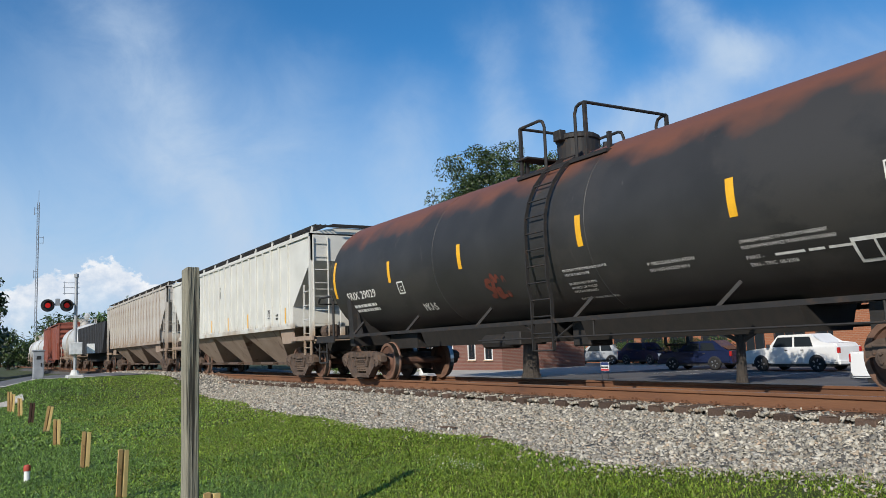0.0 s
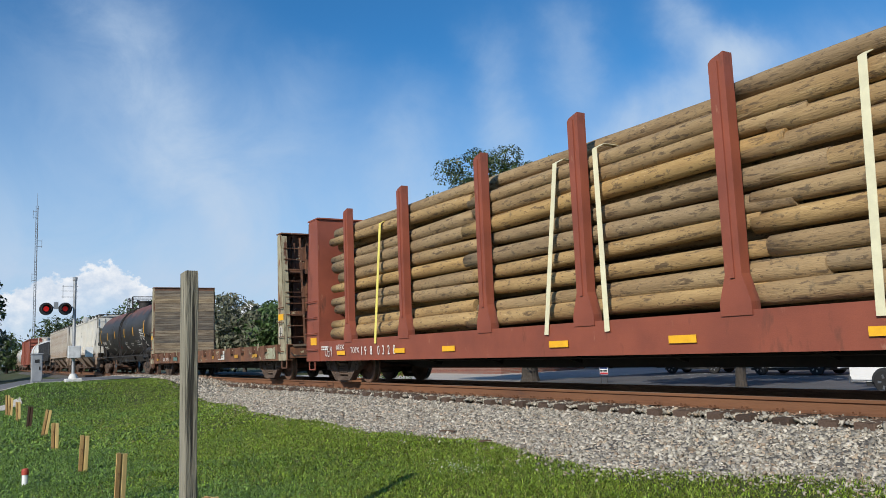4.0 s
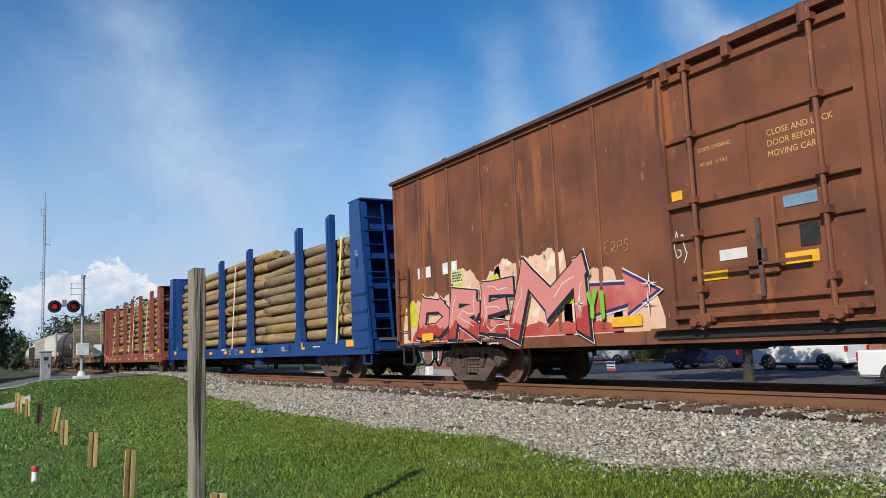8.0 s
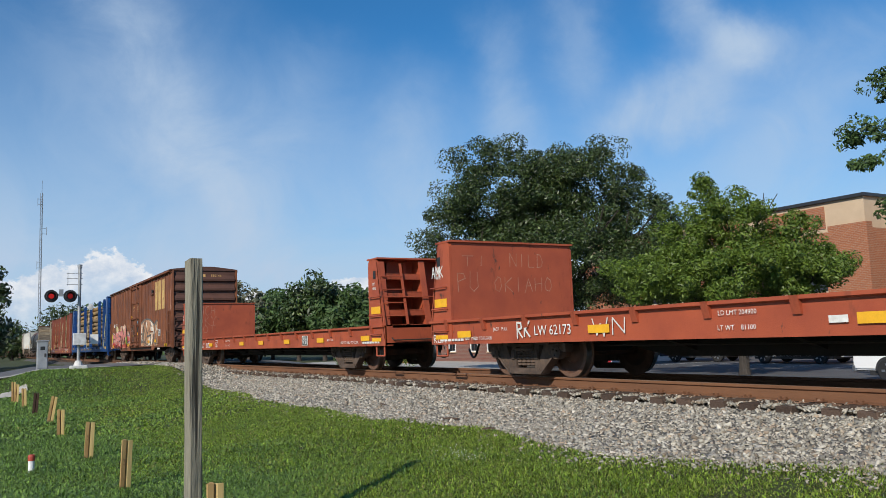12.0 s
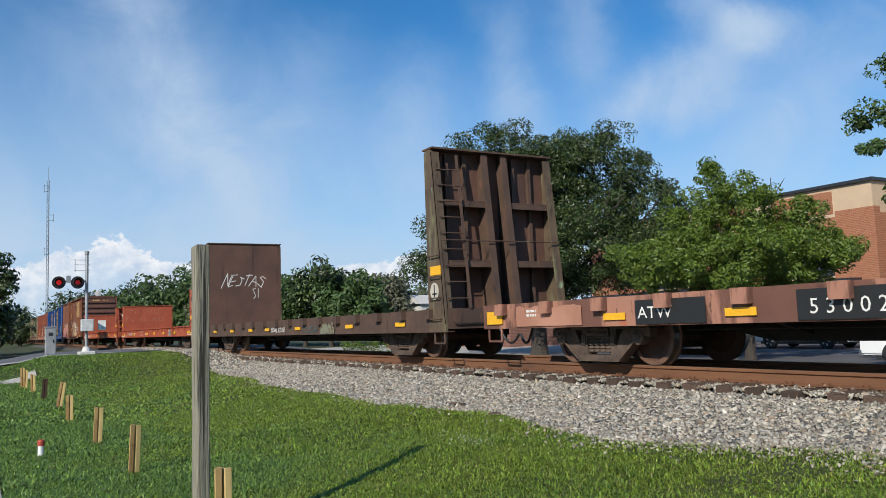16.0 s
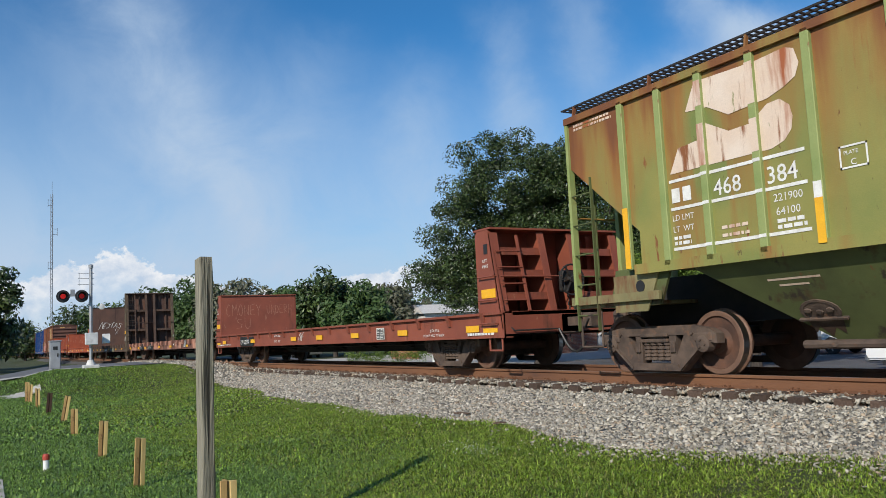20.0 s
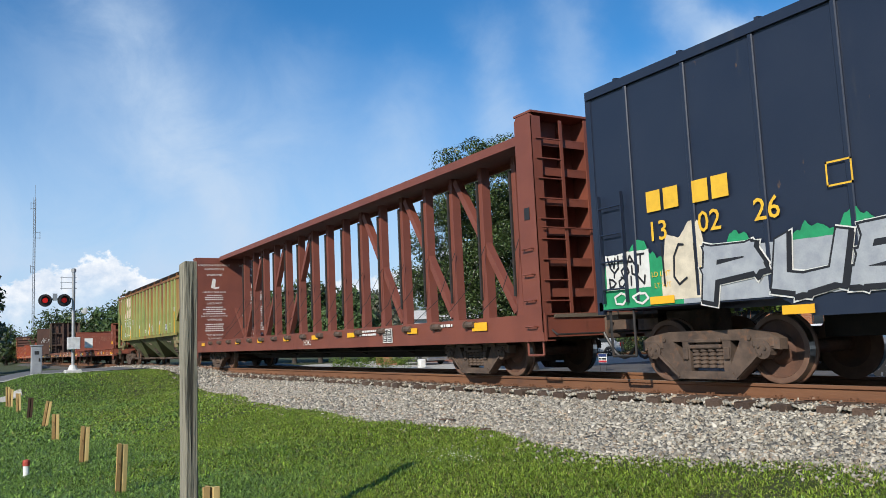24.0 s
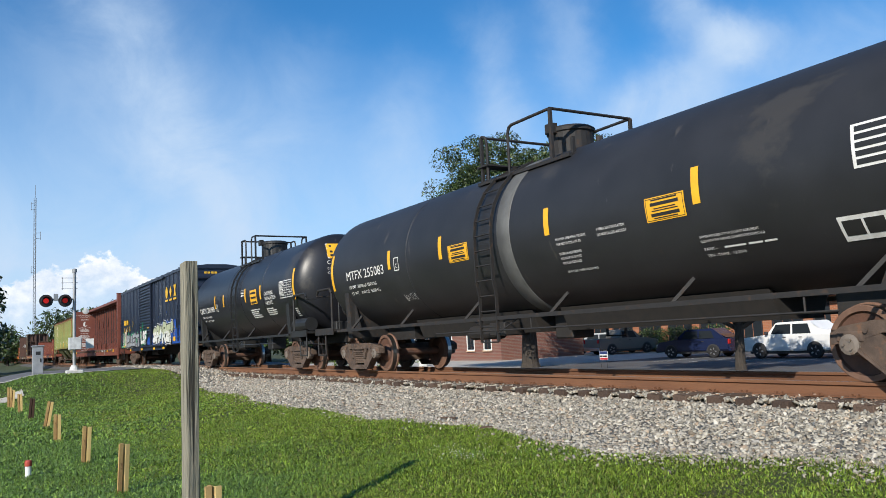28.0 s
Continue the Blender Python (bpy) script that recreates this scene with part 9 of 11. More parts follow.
    for a in ((6.04, 6.26), (6.29, 6.51)):
        curved_plate(car, lay, a[0], a[1], -0.92, -0.73, M["black"], "panel_field", 3, 0.003)
    sprayed(car, "WASUS", -4.15, -3.6, -0.98, -0.82, [(0.009, SPRAY_WHITE)], R, place=lay, wobble=0.15)


build_tanks()


# ---- box cars ----
def boxcar(s, x0, x1, trucks, paint, label, eave, floor, sill, door, ribs_l, ribs_r, end_paint, rib_w=0.09, door_kind="plug"):
    a, b = x0 - s, x1 - s
    car = new_car(s, label, "box car", x0, x1, trucks)
    bm = bm_new()
    ridge = eave + 0.16
    prism(bm, [(-SIDE + 0.014, floor), (SIDE - 0.014, floor), (SIDE - 0.014, eave), (-SIDE + 0.014, eave)], "x", a + 0.05, b - 0.05)
    part("body", finish(bm), paint, car, "sheet steel body")
    bm = bm_new()
    over = 0.10 if door_kind == "plug" else 0.02
    prism(bm, [(-SIDE - over, eave - 0.03), (-SIDE - over, eave + 0.03), (-0.4, ridge), (0.4, ridge), (SIDE + 0.02, eave + 0.03), (SIDE + 0.02, eave - 0.03)], "x", a - 0.02, b + 0.02)
    roof = part("roof", finish(bm), end_paint, car)
    me_bm = bm_new()
    bar(me_bm, (0, -SIDE, eave + 0.05), (0, 0, ridge + 0.02), 0.06, 0.04)
    bar(me_bm, (0, SIDE, eave + 0.05), (0, 0, ridge + 0.02), 0.06, 0.04)
    me = mesh_of("roof_rib", me_bm, end_paint)
    n = int((b - a) / 1.15)
    for k in range(n):
        shared("roof_rib", me, roof, pose(a + (b - a) * (k + 0.5) / n, 0, 0))
    for sgn in (-1, 1):
        y = sgn * SIDE
        bm = bm_new()
        bar(bm, (a, y, eave - 0.05), (b, y, eave - 0.05), 0.06, 0.10)
        part("top_rail", finish(bm), paint, car)
        bm = bm_new()
        lo, hi = sorted((y, y - sgn * 0.06))
        prism(bm, [(a, floor + 0.12), (a, floor), (trucks[0] - s + 1.5, floor), (trucks[0] - s + 1.9, sill), (trucks[1] - s - 1.9, sill), (trucks[1] - s - 1.5, floor), (b, floor), (b, floor + 0.12)], "y", lo, hi)
        part("side_sill", finish(bm), paint, car)
    bm = bm_new()
    box(bm, -rib_w / 2, rib_w / 2, -SIDE - 0.020, -SIDE + 0.035, floor + 0.1, eave - 0.1, 0.012)
    me = mesh_of("side_rib", bm, paint)
    for x in (*ribs_l, *ribs_r):
        shared("side_rib", me, car, pose(x, 0, 0))
        shared("side_rib", me, car, pose(x, 0, 0, 0, 0, 180))
    # corrugated ends
    for way in (-1, 1):
        x = b - 0.05 if way > 0 else a + 0.05
        bm = bm_new()
        nrib = 7
        z = floor + 0.25
        step = (eave - floor - 0.35) / nrib
        for k in range(nrib):
            zc = z + k * step
            bm = bm_new()
            prism(bm, [(x, zc), (x + way * 0.12, zc + step * 0.10), (x + way * 0.13, zc + step * 0.30), (x, zc + step * 0.72)], "y", -SIDE + 0.12, SIDE - 0.12)
            part("end_corrugation", finish(bm), end_paint, car)
        bm = bm_new()
        prism(bm, [(-SIDE + 0.01, floor), (SIDE - 0.01, floor), (SIDE - 0.01, eave), (0.4, ridge - 0.01), (-0.4, ridge - 0.01), (-SIDE + 0.01, eave)], "x", *sorted((x - way * 0.03, x + way * 0.012)))
        part("end_wall", finish(bm), end_paint, car, "corrugated steel end")
        for sgn in (-1, 1):
            bm = bm_new()
            box(bm, *sorted((x - way * 0.02, x + way * 0.09)), *sorted((sgn * SIDE, sgn * (SIDE - 0.07))), floor - 0.05, eave)
            part("corner_post", bm, paint, car)
        end_ladder(car, x + way * 0.16, -SIDE + 0.10, -SIDE + 0.52, floor, floor + 1.35, 4, end_paint)
        lx = sorted((x - way * 0.12, x - way * 0.58))
        ladder(car, lx[0], lx[1], -SIDE - 0.05, floor + 0.1, floor + 1.65, 4, paint)
        bm = bm_new()
        path_rod(bm, [(lx[0], -SIDE + 0.05, floor), (lx[0], -SIDE + 0.05, 0.38), (lx[1], -SIDE + 0.05, 0.38), (lx[1], -SIDE + 0.05, floor)], 0.02, 5)
        part("step", finish(bm), M["steel_dark"], car)
        bm = bm_new()
        box(bm, *sorted((x, x + way * 0.25)), -1.2, 1.2, floor - 0.12, floor - 0.05)
        box(bm, *sorted((x, x + way * 0.3)), -0.4, 0.4, 0.62, floor)
        part("end_platform", finish(bm), M["truck"], car)
        bm = bm_new()
        rod(bm, (x + way * 0.2, -SIDE + 0.1, floor + 1.4), (x + way * 0.2, SIDE - 0.1, floor + 1.4), 0.016, 5)
        part("cross_bar", finish(bm), end_paint, car)
    # brake gear on the rear end: housing, pipes, chain guide, running board
    for nm, (x0_, x1_, y0_, y1_, z0_, z1_) in (("brake_housing", (0.04, 0.20, -0.32, 0.14, 0.85, 1.25)), ("end_panel", (0.04, 0.08, 0.35, 1.05, 0.55, 1.05)), ("running_board", (0.05, 0.42, -1.25, 1.25, 0.30, 0.34)), ("valve_box", (0.05, 0.28, 0.45, 0.9, 0.02, 0.30))):
        bm = bm_new()
        box(bm, b + x0_, b + x1_, y0_, y1_, floor + z0_, floor + z1_, 0.01)
        part(nm, finish(bm), M["steel_dark"], car)
    for yy, z0_, z1_ in ((-0.55, -0.2, 1.3), (0.25, -0.1, 0.9), (1.15, -0.1, 1.4)):
        bm = bm_new()
        path_rod(bm, [(b + 0.12, yy, floor + z0_), (b + 0.12, yy, floor + z1_), (b + 0.02, yy, floor + z1_ + 0.1)], 0.022, 6)
        part("pipe", finish(bm), M["steel_dark"], car)
    brake_wheel(car, b + 0.25, -0.1, floor + 1.05, 1, mat("pale_brake_wheel", (0.42, 0.38, 0.34), rust=RUST, amount=0.3) if door_kind == "plug" else M["steel_dark"])
    bm = bm_new()
    box(bm, trucks[0] - s + 1.2, trucks[1] - s - 1.2, -0.3, 0.3, 0.55, floor)
    rod(bm, (-1.5, -0.7, 0.7), (-0.6, -0.7, 0.7), 0.17, 10)
    part("centre_sill", finish(bm), M["underframe"], car)
    d0, d1 = door
    zt, zb = eave - 0.18, floor + 0.06
    if door_kind == "plug":
        bm = bm_new()
        box(bm, d0, d1, -SIDE - 0.03, -SIDE + 0.05, zb, zt, 0.01)
        dr = part("door", finish(bm), paint, car, "plug door with locking rods")
        for x in (d0 + 0.06, d1 - 0.24):
            bm = bm_new()
            box(bm, x - 0.06, x + 0.06, -SIDE - 0.085, -SIDE - 0.03, zb - 0.05, zt + 0.05)
            part("door_post", finish(bm), paint, dr)
        for z, h, deep in ((zt - 0.04, 0.05, 0.09), (3.26, 0.035, 0.075), (2.40, 0.04, 0.11), (1.97, 0.03, 0.075), (1.14, 0.035, 0.10), (0.97, 0.03, 0.13)):
            bm = bm_new()
            box(bm, d0 + 0.12, d1 - 0.30, -SIDE - deep, -SIDE - 0.03, z - h, z + h, 0.008)
            part("door_beam", finish(bm), paint, dr)
        bm = bm_new()
        box(bm, -0.09, 0.03, -SIDE - 0.05, -SIDE - 0.03, 2.45, 3.22)
        part("door_seam", finish(bm), paint, dr)
        for x in (-0.74, 1.03):
            bm = bm_new()
            rod(bm, (x, -SIDE - 0.15, 0.80), (x, -SIDE - 0.15, zt + 0.12), 0.032, 8)
            for z in (0.9, 1.3, 2.0, 2.42, 3.26, zt):
                box(bm, x - 0.06, x + 0.06, -SIDE - 0.19, -SIDE - 0.08, z - 0.04, z + 0.04)
            part("locking_rod", finish(bm), paint, dr)
        bm = bm_new()
        box(bm, -0.06, 0.35, -SIDE - 0.10, -SIDE - 0.03, 1.40, 2.28, 0.015)
        lock = part("lock_box", finish(bm), paint, dr)
        bm = bm_new()
        bar(bm, (0.16, -SIDE - 0.14, 1.15), (0.16, -SIDE - 0.14, 2.05), 0.05, 0.03, (0, 1, 0))
        bar(bm, (0.13, -SIDE - 0.13, 1.62), (0.23, -SIDE - 0.13, 1.62), 0.05, 0.14)
        part("door_lever", finish(bm), M["truck"], lock)
        bm = bm_new()
        bar(bm, (-0.9, -SIDE - 0.14, 1.52), (0.8, -SIDE - 0.14, 1.52), 0.03, 0.04)
        part("operating_rod", finish(bm), paint, dr)
        for x in (-1.1, -0.1, 0.95):
            bm = bm_new()
            box(bm, x - 0.05, x + 0.05, -SIDE - 0.16, -SIDE - 0.04, zt - 0.06, zt + 0.20, 0.01)
            part("track_hanger", finish(bm), paint, dr)
        for x in (-0.76, 1.02):
            bm = bm_new()
            box(bm, x - 0.16, x + 0.16, -SIDE - 0.20, -SIDE - 0.06, 0.88, 0.98, 0.015)
            rod(bm, (x - 0.08, -SIDE - 0.22, 0.90), (x - 0.08, -SIDE - 0.10, 0.90), 0.06, 8)
            rod(bm, (x + 0.08, -SIDE - 0.22, 0.90), (x + 0.08, -SIDE - 0.10, 0.90), 0.06, 8)
            part("door_roller", finish(bm), paint, dr)
        bm = bm_new()
        box(bm, d1 - 0.06, d1 + 0.06, -SIDE - 0.07, -SIDE + 0.03, floor + 0.1, eave - 0.1, 0.012)
        part("side_post", finish(bm), paint, car)
        bm = bm_new()
        bar(bm, (d0 - 0.1, -SIDE - 0.09, zt + 0.13), (b - 0.3, -SIDE - 0.09, zt + 0.13), 0.10, 0.06)
        part("door_track", finish(bm), paint, car)
        bm = bm_new()
        bar(bm, (d0 - 0.3, -SIDE - 0.07, 0.83), (4.41, -SIDE - 0.07, 0.83), 0.14, 0.03)
        part("door_track", finish(bm), paint, car)
        # dark strip standing in for the shaded gap under the lower track
        bm = bm_new()
        box(bm, d0 - 0.3, 4.3, -SIDE - 0.03, -SIDE - 0.004, 0.70, 0.79)
        part("track_recess", finish(bm), M["steel_dark"], car)
        # cross bearers and pipes under the floor
        for x in [trucks[0] - s + 2.0 + 0.95 * k for k in range(11)]:
            bm = bm_new()
            prism(bm, [(-1.35, 0.76), (1.35, 0.76), (0.4, 0.58), (-0.4, 0.58)], "x", x - 0.05, x + 0.05)
            part("cross_bearer", finish(bm), M["underframe"], car)
        for yy, zz in ((-1.1, 0.66), (-0.6, 0.60), (0.9, 0.62)):
            bm = bm_new()
            rod(bm, (trucks[0] - s + 1.9, yy, zz), (trucks[1] - s - 1.9, yy, zz), 0.035, 6)
            part("brake_pipe", finish(bm), M["underframe"], car)
    else:
        bm = bm_new()
        box(bm, d0, d1, -SIDE - 0.05, -SIDE + 0.05, zb, zt, 0.01)
        dr = part("door", finish(bm), paint, car, "sliding corrugated steel door")
        nsl = 20
        bm = bm_new()
        st = (zt - zb - 0.1) / nsl
        prism(bm, [(-SIDE - 0.05, 0), (-SIDE - 0.095, st * 0.32), (-SIDE - 0.095, st * 0.55), (-SIDE - 0.05, st * 0.86)], "x", d0 + 0.06, d1 - 0.06)
        me = mesh_of("door_rib", bm, paint)
        for k in range(nsl):
            shared("door_rib", me, dr, pose(0, 0, zb + 0.05 + st * k))
        for x in (d0, d1):
            bm = bm_new()
            box(bm, x - 0.05, x + 0.05, -SIDE - 0.10, -SIDE - 0.04, zb - 0.03, zt + 0.03)
            part("door_edge", finish(bm), paint, dr)
        bm = bm_new()
        bar(bm, (d0 - 0.2, -SIDE - 0.07, zt + 0.08), (d1 + 3.0, -SIDE - 0.07, zt + 0.08), 0.06, 0.08)
        bar(bm, (d0 - 0.2, -SIDE - 0.07, zb - 0.06), (d1 + 3.0, -SIDE - 0.07, zb - 0.06), 0.08, 0.08)
        part("door_track", finish(bm), paint, car)
    return car


PAINT_BOXBROWN = mat("rust_brown_paint", (0.215, 0.072, 0.028), (0.125, 0.044, 0.022), scale=1.2, rough=0.7, rust=(0.11, 0.042, 0.024), amount=0.34, streak=0.22, bump=0.15, coats=(((0.27, 0.092, 0.030), 0.30, 1.1, (1, 1, 0.16)), ((0.085, 0.034, 0.022), 0.27, 2.4, (1, 1, 0.10)), ((0.33, 0.15, 0.06), 0.10, 5.0, (1, 1, 0.5))))
PAINT_ENDBROWN = mat("dark_brown_end", (0.11, 0.048, 0.032), (0.08, 0.036, 0.026), scale=1.4, rough=0.7, rust=(0.08, 0.035, 0.024), amount=0.3, streak=0.25, coats=(((0.17, 0.065, 0.035), 0.2, 2.0, (1, 1, 0.3)),))
PAINT_NAVY = mat("dark_navy_paint", (0.012, 0.019, 0.038), (0.016, 0.023, 0.042), scale=1.2, rough=0.42, bump=0.05, rust=(0.045, 0.048, 0.055), amount=0.22, streak=0.15, coats=(((0.10, 0.06, 0.04), 0.05, 7.0, (1, 1, 0.4)),))


def build_boxcars():
    R = random.Random(31)
    W = M["white_paint"]
    s = -67.8
    ribs_l = [-8.15, -7.0, -5.85, -4.75, -3.7, -2.7]
    ribs_r = [2.68, 3.58, 4.5, 5.37, 6.13, 7.02, 7.82, 8.65]
    car = boxcar(s, -77.1, -58.45, (-74.8, -60.95), PAINT_BOXBROWN, "long rust-brown box car with plug door and graffiti along the side", 4.30, 0.78, 0.64, (-1.35, 1.72), ribs_l, ribs_r, PAINT_ENDBROWN, 0.085)
    y = -SIDE - 0.012
    cream = mat("faded_cream_panel", (0.55, 0.36, 0.13), (0.42, 0.25, 0.09), scale=1.8, rough=0.7, rust=(0.28, 0.13, 0.05), amount=0.3, streak=0.3, coats=(((0.20, 0.20, 0.20), 0.16, 1.5, (1, 1, 0.7)), ((0.19, 0.068, 0.03), 0.24, 2.6, (1, 1, 0.4))))
    blush = mat("pale_peach_wash", (0.52, 0.31, 0.18), (0.40, 0.19, 0.09), scale=1.2, rough=0.7, rust=(0.34, 0.13, 0.05), amount=0.3, streak=0.4, coats=(((0.74, 0.65, 0.52), 0.46, 1.6, (1, 1, 1)), ((0.33, 0.11, 0.035), 0.36, 2.0, (1, 1, 0.6)), ((0.20, 0.07, 0.03), 0.22, 6.0, (1.4, 1, 0.5))))
    # three faded cream blocks where a large emblem was painted
    for x0, x1 in ((5.42, 6.08), (6.2, 6.95), (7.08, 7.76)):
        ragged(car, x0, x1, 2.6, 4.02, cream, R, jag=0.03)
    ochre = mat("bright_ochre_mark", (0.62, 0.42, 0.16), (0.5, 0.30, 0.1), rough=0.7, coats=(((0.22, 0.10, 0.05), 0.26, 4.0, (1, 1, 0.6)),))
    for x0, x1 in ((5.55, 5.98), (6.35, 6.8), (7.2, 7.66)):
        flat_boxes(car, [(x0, x1, 2.80, 2.90), (x0, x1 - 0.1, 3.00, 3.48)], -SIDE - 0.006, ochre, "emblem_shape")
    # peach ground under the pieces, with dripping upper edge
    wash = mat("pale_peach_spray", (0.74, 0.50, 0.35), (0.66, 0.40, 0.26), scale=1.6, rough=0.65, bump=0.03, coats=(((0.80, 0.66, 0.52), 0.34, 2.2, (1, 1, 1)), ((0.30, 0.10, 0.035), 0.20, 7.0, (1, 1, 0.5))))
    for x0, x1, z1 in ((-9.0, -7.9, 1.62), (-8.3, -6.6, 1.72), (-7.0, -5.2, 1.98), (-5.6, -3.4, 2.12), (-3.6, -2.3, 1.78), (-2.5, -1.5, 1.42)):
        ragged(car, x0, x1, 0.82, z1, wash, R, jag=0.30, step=0.35)
    def crest(x):
        return 1.83 + 0.42 * abs(math.sin((x - 1.3) * 0.78)) ** 0.6 - 0.25 * max(0, x - 5.9)
    xs_p = [1.66 + 0.1 * k for k in range(46)]
    raw("spray_paint", [v for x in xs_p for v in ((x, y - 0.011, 0.86), (x, y - 0.011, crest(x)))], [(2 * k, 2 * k + 2, 2 * k + 3, 2 * k + 1) for k in range(45)], blush, car)
    red = mat("red_spray", (0.40, 0.035, 0.03), (0.5, 0.12, 0.09), scale=2.5, rough=0.55, bump=0.02)
    pink = mat("pink_spray", (0.58, 0.20, 0.17), (0.45, 0.06, 0.05), scale=1.7, rough=0.55, bump=0.02)
    acid = mat("acid_yellow_spray", (0.62, 0.60, 0.03), rough=0.55, bump=0.02)
    violet = mat("violet_spray", (0.05, 0.03, 0.13), rough=0.55, bump=0.02)
    for x0, x1, z0, z1 in ((-8.75, -8.35, 1.15, 1.7), (-6.9, -6.45, 1.45, 1.92), (-5.75, -5.25, 1.5, 1.95), (-4.9, -4.5, 1.3, 1.9), (-3.75, -3.3, 1.3, 1.62), (-7.6, -7.2, 0.95, 1.3)):
        ragged(car, x0, x1, z0, z1, acid, R, y=y + 0.004, jag=0.16, step=0.15, name="spray_paint")
    ragged(car, -8.6, -2.3, 0.84, 1.02, red, R, y=y + 0.002, jag=0.14, step=0.3, name="spray_paint")
    # the arrow that ends the piece: a violet edge round dark red
    for mt, gr, dd in ((SPRAY_WHITE, 0.075, 0.004), (violet, 0.05, 0.006), (pink, 0.0, 0.008)):
        raw("spray_paint", [(-2.95 - gr, y - dd, 1.10 - gr), (-2.15, y - dd, 1.22 - gr), (-2.2, y - dd, 1.08 - gr), (-1.60 + gr * 1.6, y - dd, 1.36), (-2.25, y - dd, 1.66 + gr), (-2.2, y - dd, 1.48 + gr), (-2.95 - gr, y - dd, 1.52 + gr)], [tuple(range(7))], mt, car)
    dream = [(-8.45, -6.75, "D", 1.02, 1.60), (-7.15, -5.75, "R", 0.98, 1.66), (-6.1, -4.75, "E", 1.02, 1.72), (-5.2, -2.75, "M", 0.98, 1.80)]
    fill = spray_fill("red_piece_fill", (0.42, 0.045, 0.035), (0.62, 0.22, 0.19), (0.55, 0.14, 0.11), 1.12)
    for k, (x0, x1, ch, z0, z1) in enumerate(dream):
        piece(car, ch, x0, x1, z0, z1, 0.25 if ch != "M" else 0.33, fill, R, y - 0.012 - 0.010 * k, halo=SPRAY_WHITE, detail=SPRAY_WHITE, overlap=0.95, grow=0.05)
    sprayed(car, "YI", -2.95, -2.5, 1.05, 1.42, [(0.09, mat("green_spray", (0.22, 0.50, 0.04)))], R, y=y - 0.064)
    for x, z in ((-3.15, 1.28), (-1.68, 1.46), (-1.72, 1.2), (-5.0, 0.98)):
        bm = bm_new()
        for dx, dz in ((0.16, 0.016), (0.016, 0.16)):
            prism(bm, [(x - dx, z), (x, z - dz), (x + dx, z), (x, z + dz)], "y", y - 0.068, y - 0.066)
        part("spray_star", finish(bm), SPRAY_WHITE, car)
    sprayed(car, "DS", -1.42, -1.12, 0.86, 1.04, [(0.022, SPRAY_WHITE)], R, y=y)
    plate(car, -6.95, -6.5, 1.90, 2.16, mat("pale_yellow_notice", (0.66, 0.66, 0.30), rough=0.6), y + 0.008, "notice")
    small_print(car, -6.9, 2.09, 0.36, 4, 0.03, y + 0.001, M["black"], R)
    sprayed(car, "LERPS", -2.75, -2.05, 1.95, 2.12, [(0.012, CHALK)], R, y=y + 0.012, wobble=0.12)
    tan = mat("tan_spray", (0.50, 0.31, 0.19), (0.58, 0.42, 0.30), scale=2, rough=0.6, bump=0.02)
    faded = mat("faded_grey_spray", (0.07, 0.075, 0.07), (0.16, 0.15, 0.13), scale=2.5, rough=0.7, bump=0.02, coats=(((0.45, 0.30, 0.20), 0.2, 5.0, (1, 1, 1)),))
    def arc(cx, cz, rx, rz, a0, a1, n=14):
        return [(cx + rx * math.cos(radians(a0 + (a1 - a0) * k / n)), cz + rz * math.sin(radians(a0 + (a1 - a0) * k / n))) for k in range(n + 1)]
    bold = [[(x, crest(x)) for x in xs_p], arc(2.9, 1.5, 0.42, 0.62, 60, 290), arc(4.0, 1.25, 0.55, 0.42, 100, 330), arc(5.75, 1.5, 0.32, 0.5, 40, 400),
            [(1.7, 1.50), (2.15, 1.52), (1.85, 1.05), (2.3, 1.12), (2.05, 1.45)], [(2.4, 1.95), (2.45, 1.35), (2.8, 1.75)], [(3.55, 1.35), (4.5, 1.42), (4.3, 1.0)],
            [(5.1, 0.9), (5.3, 1.6), (5.2, 1.15), (4.85, 0.92)], [(5.3, 1.1), (5.75, 0.88)], [(2.5, 1.2), (3.0, 1.02), (3.2, 1.3)]]
    fine_lines = [arc(3.3, 1.3, 0.3, 0.35, 0, 300), arc(4.5, 1.65, 0.35, 0.25, 20, 200), [(2.4, 1.0), (2.6, 1.3), (2.75, 0.95)], arc(6.0, 1.2, 0.4, 0.25, 180, 380), [(3.1, 2.0), (3.25, 1.6), (3.5, 2.05)]]
    for lines, wd, dd in ((bold, 0.085, 0.016), (fine_lines, 0.04, 0.020)):
        vs, fs = stroke_mesh(lines, wd, y - dd, 0.001, lambda u, w, d, q=dd: (u, y - q - d, w))
        raw("spray_paint", vs, fs, faded, car)
    for x, z, w, hh in ((2.0, 1.18, 0.22, 0.2), (4.1, 1.30, 0.4, 0.24), (3.3, 1.55, 0.14, 0.16)):
        ragged(car, x, x + w, z, z + hh, faded, R, y=y - 0.010, jag=0.2)
    yel = M["yellow_letter"]
    # the owner's mark as plain blocks, the number as it stands
    flat_boxes(car, [(-8.3 + 0.34 * k, -8.3 + 0.34 * k + 0.2, 2.12, 2.34) for k in (0, 1, 3, 4)], y + 0.012, W, "owner_mark")
    small = mat("ochre_lettering", (0.72, 0.44, 0.16), rough=0.6)
    for k, tx in enumerate(("CLOSE AND LOCK", "DOOR BEFORE", "MOVING CAR")):
        letters(car, tx, 0.30, 2.98 - 0.125 * k, 0.105, -SIDE - 0.036, small, 0.95)
    letters(car, "DOOR OPENING", -0.72, 3.02, 0.07, -SIDE - 0.036, small, 0.95)
